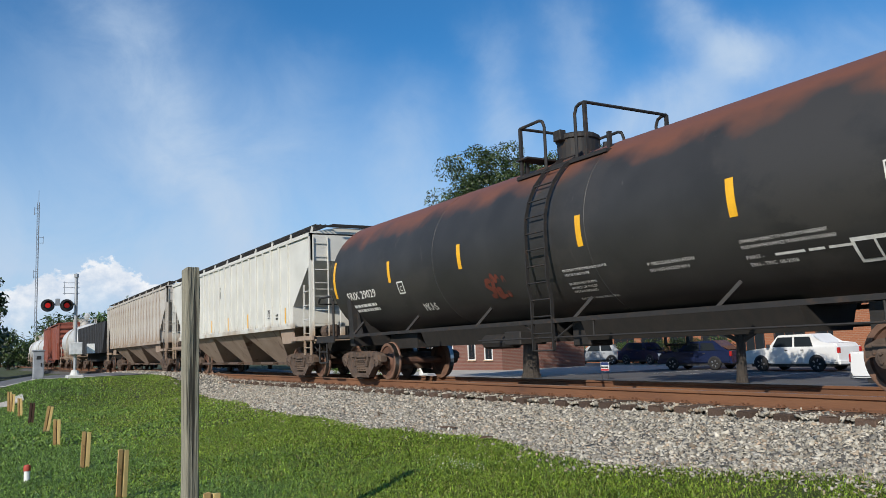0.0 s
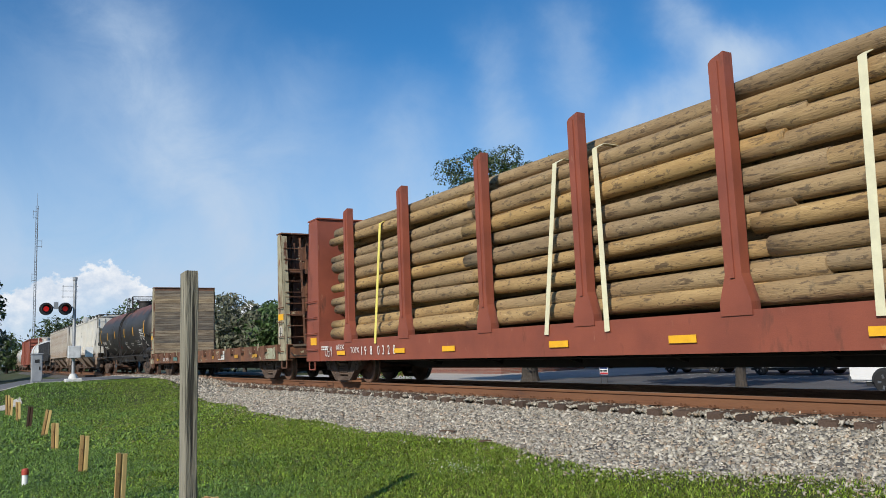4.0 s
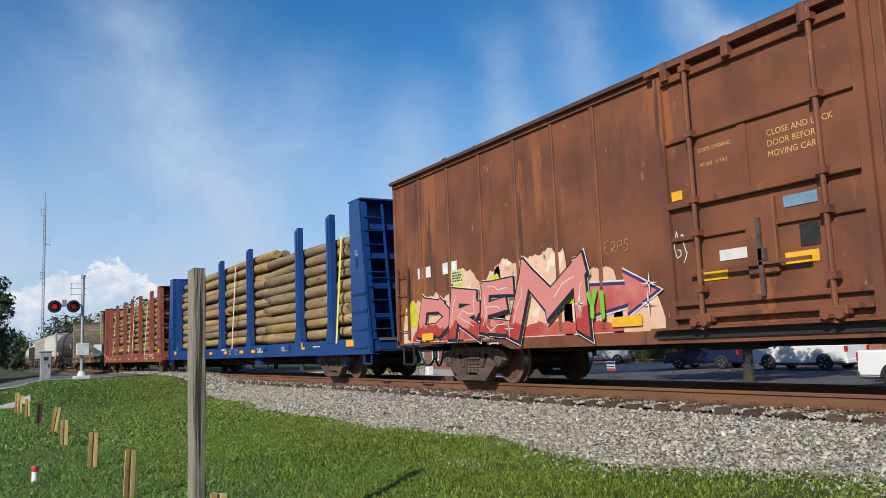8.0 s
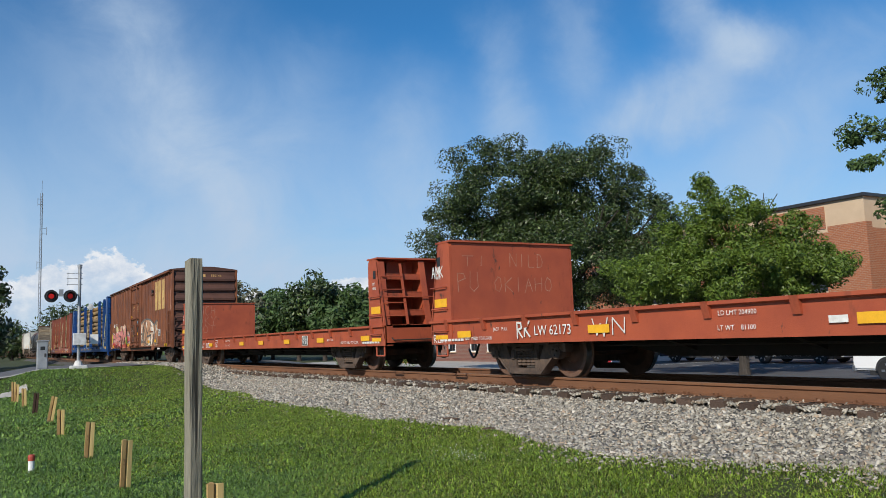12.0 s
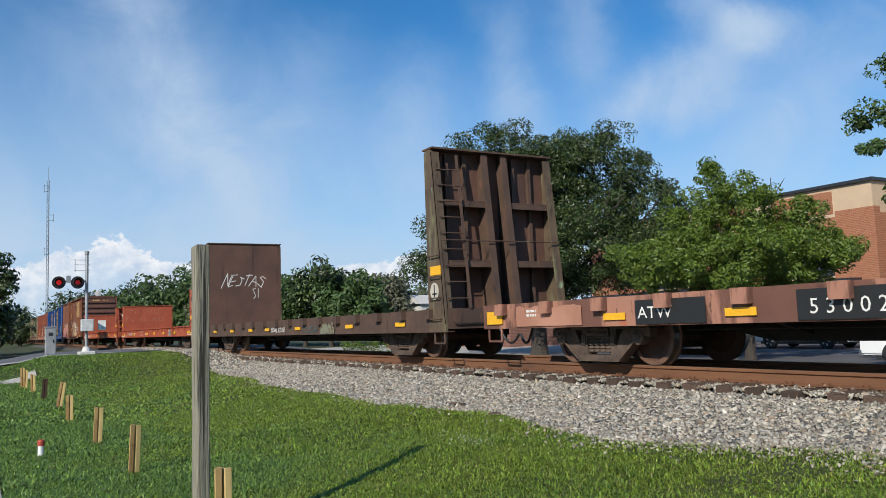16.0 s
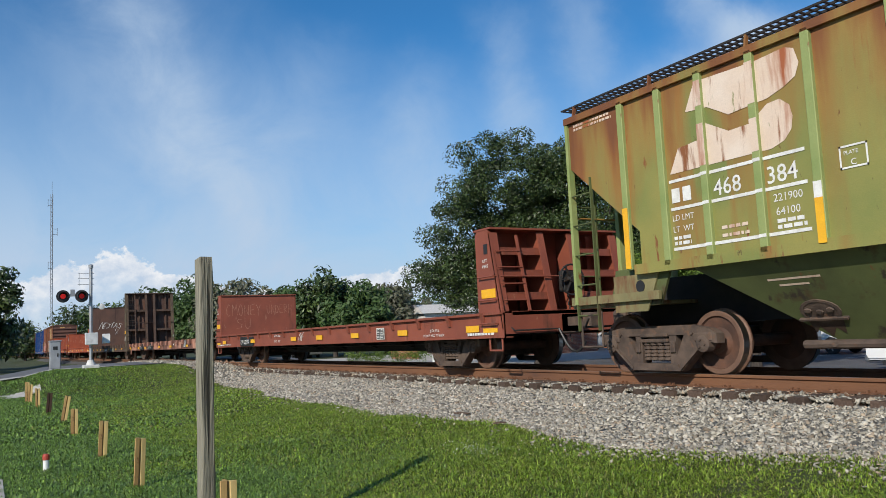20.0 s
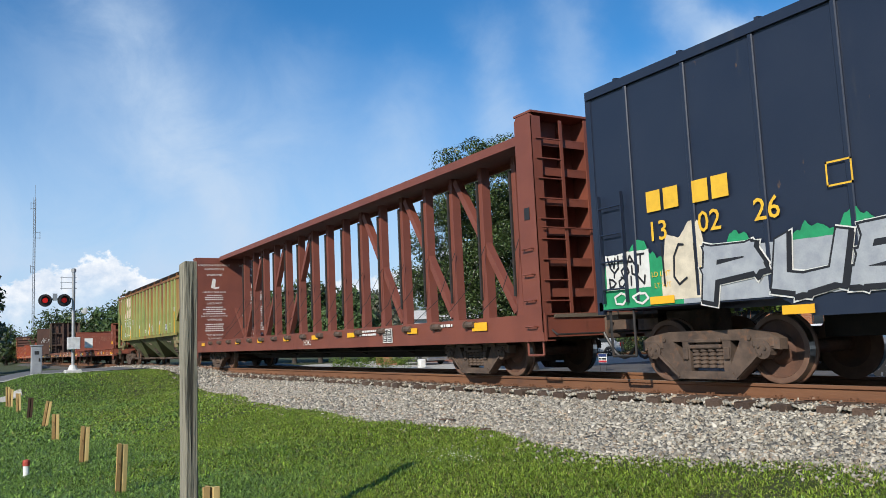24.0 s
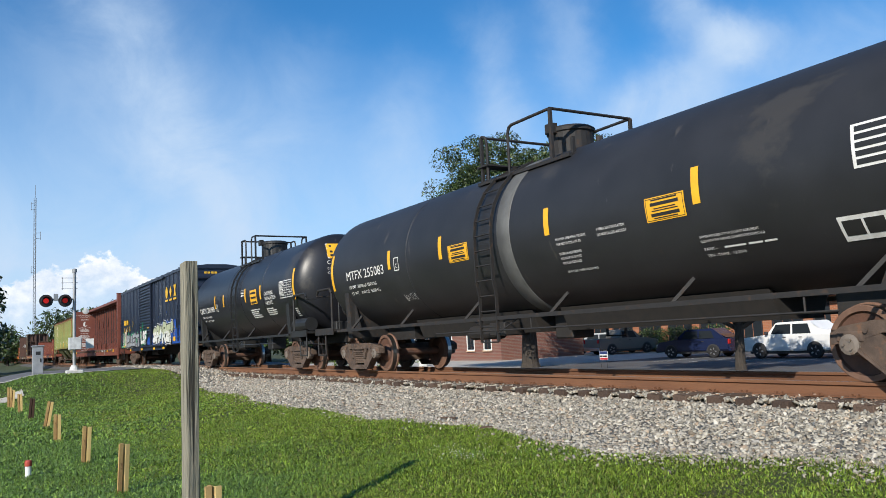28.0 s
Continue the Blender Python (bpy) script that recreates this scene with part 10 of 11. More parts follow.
    letters(car, "W 10-0   H 10-2", -0.70, 2.83, 0.07, -SIDE - 0.036, small, 0.9)
    info_plate(car, 6.2, 6.72, 1.33, 1.66, y + 0.012)
    for x0, z0_, w in ((7.86, 0.80, 0.5), (-8.14, 0.86, 0.45), (3.74, 1.0, 0.42), (5.45, 1.02, 0.38), (-2.5, 0.90, 0.6)):
        plate(car, x0, x0 + w, z0_, z0_ + 0.14, M["yellow"], y - 0.024)
    for x0, z0_, c in ((0.41, 1.48, M["yellow"]), (-0.82, 1.40, M["yellow"]), (0.45, 2.12, mat("pale_blue_spray", (0.18, 0.30, 0.42))), (-0.5, 1.62, SPRAY_WHITE)):
        plate(car, x0, x0 + 0.42, z0_, z0_ + 0.13, c, -SIDE - 0.036, "sticker")
    plate(car, 6.04, 6.7, 0.68, 0.75, W, name="stencil_strip")
    sprayed(car, "HKAK", 9.0, 9.18, 2.4, 3.4, [(0.016, CHALK)], R, y=y + 0.012)
    sprayed(car, "WEMS", 7.0, 7.6, 1.05, 1.35, [(0.025, CHALK)], R, y=y + 0.012)
    sprayed(car, "GS", -1.22, -0.98, 1.72, 2.1, [(0.014, SPRAY_WHITE)], R, y=-SIDE - 0.036, wobble=0.2)
    plate(car, -1.2, -1.02, 2.48, 2.60, M["yellow"], -SIDE - 0.036, "sticker")
    plate(car, 0.62, 0.86, 1.66, 1.92, M["steel_dark"], -SIDE - 0.036, "sticker")
    plate(car, 8.9, 8.96, 1.0, 2.1, M["steel_dark"], y, "scrape")
    letters(car, "150146", 0.25, 3.98, 0.17, 0, small, 1.0, place=lambda u, w: (9.365, u, w))
    flat_boxes(car, [(-0.55 + 0.15 * k, -0.44 + 0.15 * k, 3.98, 4.10) for k in range(4)], 0, small, "owner_mark", lambda u, w: (9.365, u, w))
    bm = bm_new()
    for zv in (3.44, 1.56):
        bm = bm_new()
        box(bm, 4.36, 5.10, -SIDE - 0.07, -SIDE + 0.01, zv, zv + 0.045)
        shelf = part("vent_shelf", finish(bm), PAINT_BOXBROWN, car)
        bm = bm_new()
        for k in range(4):
            box(bm, 4.74, 5.0, -SIDE - 0.06, -SIDE - 0.01, zv + 0.06 + 0.045 * k, zv + 0.085 + 0.045 * k)
        for k in range(3):
            box(bm, 4.76 + 0.1 * k, 4.79 + 0.1 * k, -SIDE - 0.055, -SIDE - 0.01, zv + 0.05, zv + 0.23)
        part("vent_grille", finish(bm), M["steel_dark"] if zv > 2 else SPRAY_WHITE, shelf)

    s = 102.7
    ribs_l = [-7.0, -5.95, -4.9, -3.85, -2.8, -1.95]
    ribs_r = [1.9, 2.78, 3.66, 4.51, 5.33, 6.14, 7.01]
    car = boxcar(s, 94.9, 110.52, (96.4, 108.75), PAINT_NAVY, "dark navy box car with corrugated sliding door and graffiti", 4.24, 1.02, 0.80, (-1.55, 1.35), ribs_l, ribs_r, PAINT_NAVY, 0.07, "slide")
    # large yellow emblem as plain underlined blocks
    for x0, x1 in ((4.56, 5.12), (5.42, 5.92), (6.22, 6.82)):
        flat_boxes(car, [(x0, x1, 2.97, 3.06)], -SIDE - 0.022, yel, "emblem_shape")
    raw("emblem_shape", [(4.84 + 0.25 * math.cos(k * math.tau / 24), -SIDE - 0.022, 3.38 + 0.26 * math.sin(k * math.tau / 24)) for k in range(24)], [tuple(range(24))], yel, car)
    raw("emblem_shape", [(5.67 + du, -SIDE - 0.022, 3.38 + dw) for du, dw in ((0, -0.27), (0.23, 0), (0, 0.27), (-0.23, 0))], [(0, 1, 2, 3)], yel, car)
    raw("emblem_shape", [(u, -SIDE - 0.022, w) for u, w in ((6.27, 3.13), (6.77, 3.13), (6.60, 3.38), (6.77, 3.63), (6.27, 3.63), (6.44, 3.38))], [(0, 1, 2, 5), (5, 2, 3, 4)], yel, car)
    flat_boxes(car, [(-6.72 + 0.36 * k, -6.72 + 0.36 * k + 0.25, 2.29, 2.57) for k in (0, 0.85, 2.2, 3.05)], -SIDE - 0.022, yel, "owner_mark")
    letters(car, "13", -6.74, 1.90, 0.37, -SIDE - 0.022, yel, 1.0, bold=0.007)
    letters(car, "02", -5.88, 1.91, 0.37, -SIDE - 0.022, yel, 1.0, bold=0.007)
    letters(car, "26", -5.05, 1.93, 0.37, -SIDE - 0.022, yel, 1.0, bold=0.007)
    for k, tx in enumerate(("EXH   15-0", "EW H  14-4", "EWW 10-8  H 13-2", "IL      50-6", "IW       9-6", "IH      10-7", "CUFT   5090")):
        letters(car, tx, 6.16, 1.78 - 0.075 * k, 0.065, -SIDE - 0.022, yel, 1.0)
    letters(car, "DOOR OPENING", -1.45, 1.98, 0.06, -SIDE - 0.10, yel)
    small_print(car, 0.65, 1.9, 0.6, 1, 0.05, -SIDE - 0.11, yel, R)
    letters(car, "LD LMT", -6.72, 1.42, 0.10, -SIDE - 0.022, yel)
    letters(car, "LT WT", -6.68, 1.27, 0.10, -SIDE - 0.022, yel)
    letters(car, "158600", -5.9, 1.42, 0.10, -SIDE - 0.03, yel)
    frame_box(car, lambda u, w, d=0.0: (u, -SIDE - 0.022 - d, w), -4.1, -3.8, 2.15, 2.42, 0.02, yel)
    green = mat("green_piece_spray", (0.02, 0.30, 0.12), rough=0.55, bump=0.02)
    silver = mat("silver_spray", (0.36, 0.38, 0.40), (0.28, 0.3, 0.33), rough=0.4, bump=0.02)
    blue = mat("blue_spray", (0.012, 0.075, 0.36), rough=0.5, bump=0.02)
    olive = mat("olive_spray", (0.30, 0.33, 0.20), (0.42, 0.45, 0.32), scale=2.5, rough=0.55, bump=0.02)
    ragged(car, -7.7, -1.7, 1.04, 1.72, green, R, y=y, jag=0.4, step=0.3)
    ragged(car, -6.2, -1.75, 1.04, 1.66, silver, R, y=y - 0.002, jag=0.04, step=0.5)
    ragged(car, -7.6, -6.75, 1.3, 1.8, SPRAY_WHITE, R, y=y - 0.002, jag=0.05)
    sprayed(car, "WHAT", -7.55, -6.8, 1.62, 1.76, [(0.03, SPRAY_BLACK)], R, y=y - 0.006)
    sprayed(car, "YOU", -7.5, -6.9, 1.48, 1.6, [(0.03, SPRAY_BLACK)], R, y=y - 0.006)
    sprayed(car, "DOIN", -7.55, -6.8, 1.34, 1.46, [(0.03, SPRAY_BLACK)], R, y=y - 0.006)
    ragged(car, -6.55, -5.75, 1.1, 2.0, mat("cream_spray", (0.66, 0.58, 0.44), rough=0.55), R, y=y - 0.004, jag=0.25, step=0.12)
    piece(car, "PUET", -5.9, -1.95, 1.14, 1.62, 0.17, silver, R, y - 0.014, halo=SPRAY_WHITE, overlap=1.15, grow=0.03)
    sprayed(car, "ICI", -6.6, -5.8, 1.25, 1.85, [(0.03, SPRAY_BLACK)], R, y=y - 0.012, wobble=0.12)
    sprayed(car, "OO", -7.5, -6.7, 1.10, 1.24, [(0.03, SPRAY_WHITE)], R, y=y - 0.012, wobble=0.1)
    for x, z in ((-1.3, 1.5), (-1.2, 1.75), (-0.75, 1.95), (-0.6, 2.1), (-2.4, 1.3)):
        sprayed(car, "I", x, x + 0.2, z, z + 0.1, [(0.16, green)], R, y=-SIDE - 0.105)
    sprayed(car, "LSF", -1.0, 0.55, 1.2, 1.72, [(0.30, green), (0.24, SPRAY_BLACK), (0.19, SPRAY_WHITE)], R, y=-SIDE - 0.108, wobble=0.03)
    for k, (x0, x1, z0, z1) in enumerate(((1.45, 2.3, 1.04, 1.62), (2.1, 3.4, 1.04, 1.92), (3.3, 4.6, 1.04, 1.98), (4.4, 5.6, 1.04, 2.10), (5.4, 6.75, 1.04, 2.10), (6.0, 7.5, 1.04, 1.80))):
        ragged(car, x0, x1, z0, z1, blue, R, y=y - 0.0007 * k, jag=0.24, step=0.22)
    ragged(car, 0.62, 1.3, 1.08, 1.42, blue, R, y=-SIDE - 0.1, jag=0.22, step=0.2)
    pale = spray_fill("pale_piece_fill", (0.68, 0.68, 0.62), (0.40, 0.43, 0.27), (0.44, 0.54, 0.54), 1.60)
    # fat round letters: a white halo round the whole, black between, pale fill
    fat = (("S", 1.72, 2.62, 1.24, 1.72), ("P", 2.50, 3.40, 1.22, 1.86), ("A", 3.12, 4.10, 1.22, 1.82), ("R", 3.92, 4.90, 1.22, 1.98), ("E", 4.74, 5.84, 1.22, 1.80))
    for width, material, out in ((0.425, SPRAY_WHITE, 0.010), (0.37, SPRAY_BLACK, 0.018), (0.25, pale, 0.026)):
        for k, (ch, x0, x1, z0, z1) in enumerate(fat):
            sprayed(car, ch, x0, x1, z0, z1, [(width, material)], random.Random(70 + k), y=y - out - 0.0012 * k, wobble=0.03, slant=0.12)
    for x, z, rr, out in ((6.02, 1.82, 0.25, 0.040), (5.72, 1.20, 0.13, 0.052)):
        for mt, r2, dd in ((SPRAY_WHITE, rr + 0.065, 0.0), (SPRAY_BLACK, rr + 0.035, 0.003), (pale, rr - 0.02, 0.006)):
            raw("spray_paint", [(x + r2 * math.cos(k * math.tau / 24), y - out - dd, z + r2 * math.sin(k * math.tau / 24)) for k in range(24)], [tuple(range(24))], mt, car)
    # thin inner lines and spots
    vs, fs = stroke_mesh([[(2.0, 1.50), (2.2, 1.54), (2.45, 1.48), (2.75, 1.53), (3.1, 1.46), (3.5, 1.52), (3.9, 1.47), (4.4, 1.55), (4.9, 1.50), (5.4, 1.56)]] + [arc(u, w, 0.06, 0.06, 0, 360) for u, w in ((2.62, 1.36), (3.52, 1.30), (4.52, 1.36), (5.3, 1.42), (6.05, 1.86))], 0.014, y, 0.0, lambda u, w, d: (u, y - 0.064 - d, w))
    raw("spray_paint", vs, fs, mat("olive_spray_line", (0.16, 0.20, 0.10), rough=0.6, bump=0.02), car)
    # a thin white doodle: waves over a round face
    doodle = [arc(3.42, 2.92, 0.20, 0.09, 180, 400), arc(3.42, 2.80, 0.26, 0.10, 20, 340), arc(3.62, 2.82, 0.09, 0.09, 0, 360), [(3.15, 3.05), (3.3, 3.12), (3.4, 3.05), (3.55, 3.14)], [(3.2, 3.14), (3.35, 3.2), (3.6, 3.18)], [(3.25, 2.58), (3.3, 2.64), (3.38, 2.58), (3.45, 2.65)], [(3.2, 2.50), (3.6, 2.52)]]
    vs, fs = stroke_mesh(doodle, 0.011, y + 0.008, 0.001, lambda u, w, d: (u, y + 0.006 - d, w))
    raw("spray_paint", vs, fs, SPRAY_WHITE, car)
    for k in range(14):
        x, z = R.uniform(1.7, 6.0), R.uniform(1.7, 2.5)
        sprayed(car, "I", x, x + 0.05, z, z + 0.02, [(0.07, R.choice((SPRAY_WHITE, blue)))], R, y=y)
    for x0, w in ((-6.76, 0.42), (-4.77, 0.4), (-1.5, 0.5), (1.7, 0.42), (3.9, 0.42), (6.12, 0.48)):
        z0_ = 1.16 if x0 > 6 else 1.06 if x0 < -6 else 0.83
        plate(car, x0, x0 + w, z0_, z0_ + (0.17 if x0 > 6 else 0.10), M["yellow"], -SIDE - 0.03)
    sprayed(car, "G", 6.5, 6.7, 1.85, 2.05, [(0.02, SPRAY_WHITE)], R, y=y + 0.008)
    plate(car, -2.0, -1.9, 2.6, 3.05, SPRAY_WHITE, y, "sticker")
    flat_boxes(car, [(-0.55 + 0.15 * k, -0.44 + 0.15 * k, 3.98, 4.08) for k in range(4)], 0, yel, "owner_mark", lambda u, w: (7.795, u, w))
    letters(car, "130226", 0.2, 3.97, 0.15, 0, yel, 1.0, place=lambda u, w: (7.795, u, w))


M["yellow_letter"] = mat("yellow_lettering", (0.78, 0.46, 0.03), (0.66, 0.38, 0.03), rough=0.55, bump=0.02)
build_boxcars()


# ---- covered hoppers ----
def hopper(s, x0, x1, trucks, paint, label, eave, low, ribs, bays, chute_paint, end_paint, end_cut=1.5):
    """A covered hopper: ribbed sides cut back under the sloping ends, chutes below, open end frames with ladders."""
    a, b = x0 - s, x1 - s
    car = new_car(s, label, "hopper car", x0, x1, trucks)
    side = [(a, eave), (a, eave - 0.75), (a + end_cut, low + 0.55), (a + end_cut, low), (b - end_cut, low), (b - end_cut, low + 0.55), (b, eave - 0.75), (b, eave)]
    bm = bm_new()
    prism(bm, side, "y", -SIDE + 0.03, SIDE - 0.03)
    part("body", finish(bm), paint, car, "ribbed steel hopper body")
    bm = bm_new()
    prism(bm, [(-SIDE, eave - 0.04), (-SIDE, eave + 0.02), (-0.7, eave + 0.17), (0.7, eave + 0.17), (SIDE, eave + 0.02), (SIDE, eave - 0.04)], "x", a, b)
    part("roof", finish(bm), paint, car)
    for sgn in (-1, 1):
        bm = bm_new()
        bar(bm, (a, sgn * SIDE, eave - 0.04), (b, sgn * SIDE, eave - 0.04), 0.05, 0.10)
        part("top_rail", finish(bm), paint, car)
        bm = bm_new()
        bar(bm, (a + end_cut - 0.1, sgn * (SIDE - 0.01), low + 0.02), (b - end_cut + 0.1, sgn * (SIDE - 0.01), low + 0.02), 0.07, 0.14)
        part("side_sill", finish(bm), paint, car)
        bm = bm_new()
        bar(bm, (a - 0.1, sgn * (SIDE - 0.03), low - 0.35), (a + end_cut + 0.3, sgn * (SIDE - 0.03), low - 0.35), 0.05, 0.12)
        part("end_sill", finish(bm), end_paint, car)
        bm = bm_new()
        bar(bm, (b + 0.1, sgn * (SIDE - 0.03), low - 0.35), (b - end_cut - 0.3, sgn * (SIDE - 0.03), low - 0.35), 0.05, 0.12)
        part("end_sill", finish(bm), end_paint, car)
    bm = bm_new()
    box(bm, -0.055, 0.055, -SIDE - 0.025, -SIDE + 0.04, low + 0.02, eave - 0.05, 0.008)
    rib_paint = M["rib_" + paint.name] if "rib_" + paint.name in M else paint
    me = mesh_of("side_rib", bm, rib_paint)
    for x in ribs:
        shared("side_rib", me, car, pose(x, 0, 0))
        shared("side_rib", me, car, pose(x, 0, 0, 0, 0, 180))
    for c0, c1 in bays:
        m = (c0 + c1) / 2
        bm = bm_new()
        vs = [bm.verts.new(v) for v in ((c0, -SIDE + 0.05, low), (c1, -SIDE + 0.05, low), (c1, SIDE - 0.05, low), (c0, SIDE - 0.05, low),
                                        (m - 0.5, -0.65, 0.42), (m + 0.6, -0.65, 0.42), (m + 0.6, 0.65, 0.42), (m - 0.5, 0.65, 0.42))]
        for q in ((0, 1, 2, 3), (4, 7, 6, 5), (0, 4, 5, 1), (1, 5, 6, 2), (2, 6, 7, 3), (3, 7, 4, 0)):
            bm.faces.new([vs[i] for i in q])
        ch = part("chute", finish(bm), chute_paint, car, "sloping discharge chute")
        bm = bm_new()
        box(bm, m - 0.75, m + 0.85, -0.75, 0.75, 0.34, 0.43)
        rod(bm, (m - 0.6, -1.15, 0.40), (m + 0.6, -1.15, 0.40), 0.05, 8)
        rod(bm, (m - 0.2, -1.2, 0.40), (m - 0.2, 1.2, 0.40), 0.035, 6)
        part("outlet_gate", finish(bm), M["truck"], ch)
    bm = bm_new()
    box(bm, a + 0.1, b - 0.1, -0.28, 0.28, 0.70, low - 0.05)
    part("centre_sill", bm, M["underframe"], car)
    for way in (-1, 1):
        x = b if way > 0 else a
        # slope sheet posts, corner ladders, platform
        for sgn in (-1, 1):
            bm = bm_new()
            bar(bm, (x - way * 0.03, sgn * (SIDE - 0.04), low - 0.4), (x - way * 0.03, sgn * (SIDE - 0.04), eave), 0.10, 0.06, (1, 0, 0))
            part("corner_post", finish(bm), rib_paint, car)
            bm = bm_new()
            bar(bm, (x - way * 0.06, sgn * 0.55, 1.0), (x - way * 0.06, sgn * 0.55, eave - 0.3), 0.12, 0.08, (1, 0, 0))
            part("end_post", finish(bm), rib_paint, car)
            bm = bm_new()
            t = trucks[1] - s if way > 0 else trucks[0] - s
            prism(bm, [(t - 0.5, 0.98), (t + 0.5, 0.98), (t + 0.35, low + 0.05), (t - 0.75 * way, low + 0.05)] if way > 0 else [(t - 0.5, 0.98), (t + 0.5, 0.98), (t + 0.75, low + 0.05), (t - 0.35, low + 0.05)], "y", *sorted((sgn * (SIDE - 0.10), sgn * (SIDE - 0.14))))
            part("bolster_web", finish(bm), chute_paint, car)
        lx = sorted((x - way * 0.04, x - way * 0.50))
        ladder(car, lx[0], lx[1], -SIDE + 0.02, low - 0.8, low + 1.1 if way > 0 else low + 1.5, 5, HOP_CHUTE if paint is HOP_GREEN else paint)
        end_ladder(car, x + way * 0.03, -SIDE + 0.10, -SIDE + 0.52, low - 0.5, eave - 0.1, 8, HOP_CHUTE if paint is HOP_GREEN else paint)
        bm = bm_new()
        box(bm, *sorted((x - way * 1.3, x + way * 0.15)), -SIDE + 0.08, SIDE - 0.08, 1.0, 1.05)
        part("end_platform", bm, end_paint, car)
        bm = bm_new()
        rod(bm, (x + way * 0.02, -SIDE + 0.05, low + 0.95), (x + way * 0.02, SIDE - 0.05, low + 0.95), 0.016, 5)
        part("cross_bar", finish(bm), paint, car)
        bm = bm_new()
        path_rod(bm, [(lx[0], -SIDE + 0.06, 0.95), (lx[0], -SIDE + 0.06, 0.42), (lx[1], -SIDE + 0.06, 0.42), (lx[1], -SIDE + 0.06, 0.95)], 0.02, 5)
        part("step", finish(bm), M["truck"], car)
    brake_wheel(car, b + 0.2, 0.0, low + 0.45, 1, M["truck"])
    bm = bm_new()
    rod(bm, (b - 0.9, -0.7, 1.28), (b - 0.2, -0.7, 1.28), 0.17, 10)
    part("air_reservoir", finish(bm), M["truck"], car)
    bm = bm_new()
    box(bm, b - 0.6, b - 0.15, 0.2, 0.8, 1.06, 1.5, 0.02)
    part("valve_box", finish(bm), M["truck"], car)
    # roof walk: grating on brackets along the near edge and across the ends
    walk_bm = bm_new()
    zt = eave + 0.21
    for sgn in (-1, 1):
        for k in range(4):
            y = sgn * (0.95 + 0.14 * k)
            bar(walk_bm, (a - 0.2, y, zt), (b + 0.2, y, zt), 0.02, 0.028)
        n = int((b - a) / 0.10)
        for k in range(n):
            x = a - 0.2 + (b - a + 0.4) * k / n
            bar(walk_bm, (x, sgn * 0.93, zt), (x, sgn * 1.39, zt), 0.018, 0.02)
    for x in (a - 0.1, b + 0.1):
        for k in range(4):
            bar(walk_bm, (x - 0.2 + 0.13 * k, -0.95, zt), (x - 0.2 + 0.13 * k, 0.95, zt), 0.03, 0.03)
    rw = part("roof_walk", finish(walk_bm), M["steel_dark"], car, "dark steel grating walkway on the roof")
    for x in [a + 0.1 + (b - a - 0.2) * k / 10 for k in range(11)]:
        bm = bm_new()
        bar(bm, (x, -1.40, eave), (x, -1.36, zt), 0.05, 0.03, (1, 0, 0))
        part("walk_bracket", finish(bm), paint, rw)
        bm = bm_new()
        bar(bm, (x, 1.40, eave), (x, 1.36, zt), 0.05, 0.03, (1, 0, 0))
        part("walk_bracket", finish(bm), paint, rw)
    return car


HOP_GREEN = mat("rust_streaked_green", (0.27, 0.245, 0.066), (0.165, 0.20, 0.055), scale=0.8, rough=0.6, rust=(0.29, 0.125, 0.033), amount=0.44, streak=0.10, bump=0.12, coats=(((0.24, 0.105, 0.03), 0.30, 2.2, (1, 1, 0.10)), ((0.20, 0.065, 0.022), 0.17, 5.0, (1, 1, 0.25)), ((0.075, 0.04, 0.02), 0.10, 13.0, (1, 1, 0.4))))
HOP_RIB = mat("lime_green_rib", (0.29, 0.33, 0.12), (0.22, 0.28, 0.09), scale=2, rough=0.6, rust=(0.25, 0.10, 0.03), amount=0.34, streak=0.3, coats=(((0.20, 0.08, 0.03), 0.2, 4.0, (1, 1, 0.4)),))
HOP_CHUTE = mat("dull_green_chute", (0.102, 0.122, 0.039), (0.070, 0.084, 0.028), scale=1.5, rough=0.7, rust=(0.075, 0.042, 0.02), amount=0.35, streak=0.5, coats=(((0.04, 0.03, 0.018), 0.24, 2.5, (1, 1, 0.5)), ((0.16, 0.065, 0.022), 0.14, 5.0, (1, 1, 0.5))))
HOP_END = mat("rusty_cream_green", (0.25, 0.215, 0.10), (0.17, 0.15, 0.065), scale=1.6, rough=0.65, rust=(0.16, 0.065, 0.03), amount=0.5, streak=0.3, coats=(((0.12, 0.06, 0.03), 0.3, 4.0, (1, 1, 0.5)),))
DARK_RUN = mat("dark_rust_run", (0.055, 0.032, 0.02), (0.04, 0.025, 0.016), scale=4, rough=0.7)
HOP_WHITE = mat("dirty_white_paint", (0.62, 0.61, 0.56), (0.54, 0.53, 0.48), scale=1.2, rough=0.55, rust=(0.30, 0.22, 0.15), amount=0.16, streak=0.2)
HOP_GRAY = mat("dirty_pale_grey", (0.50, 0.47, 0.42), (0.42, 0.38, 0.33), scale=1.2, rough=0.6, rust=(0.20, 0.14, 0.10), amount=0.3, streak=0.12)
HOP_LOW = mat("dusty_grey_chute", (0.33, 0.25, 0.19), (0.26, 0.19, 0.14), scale=1.5, rough=0.8, rust=(0.15, 0.09, 0.06), amount=0.35)


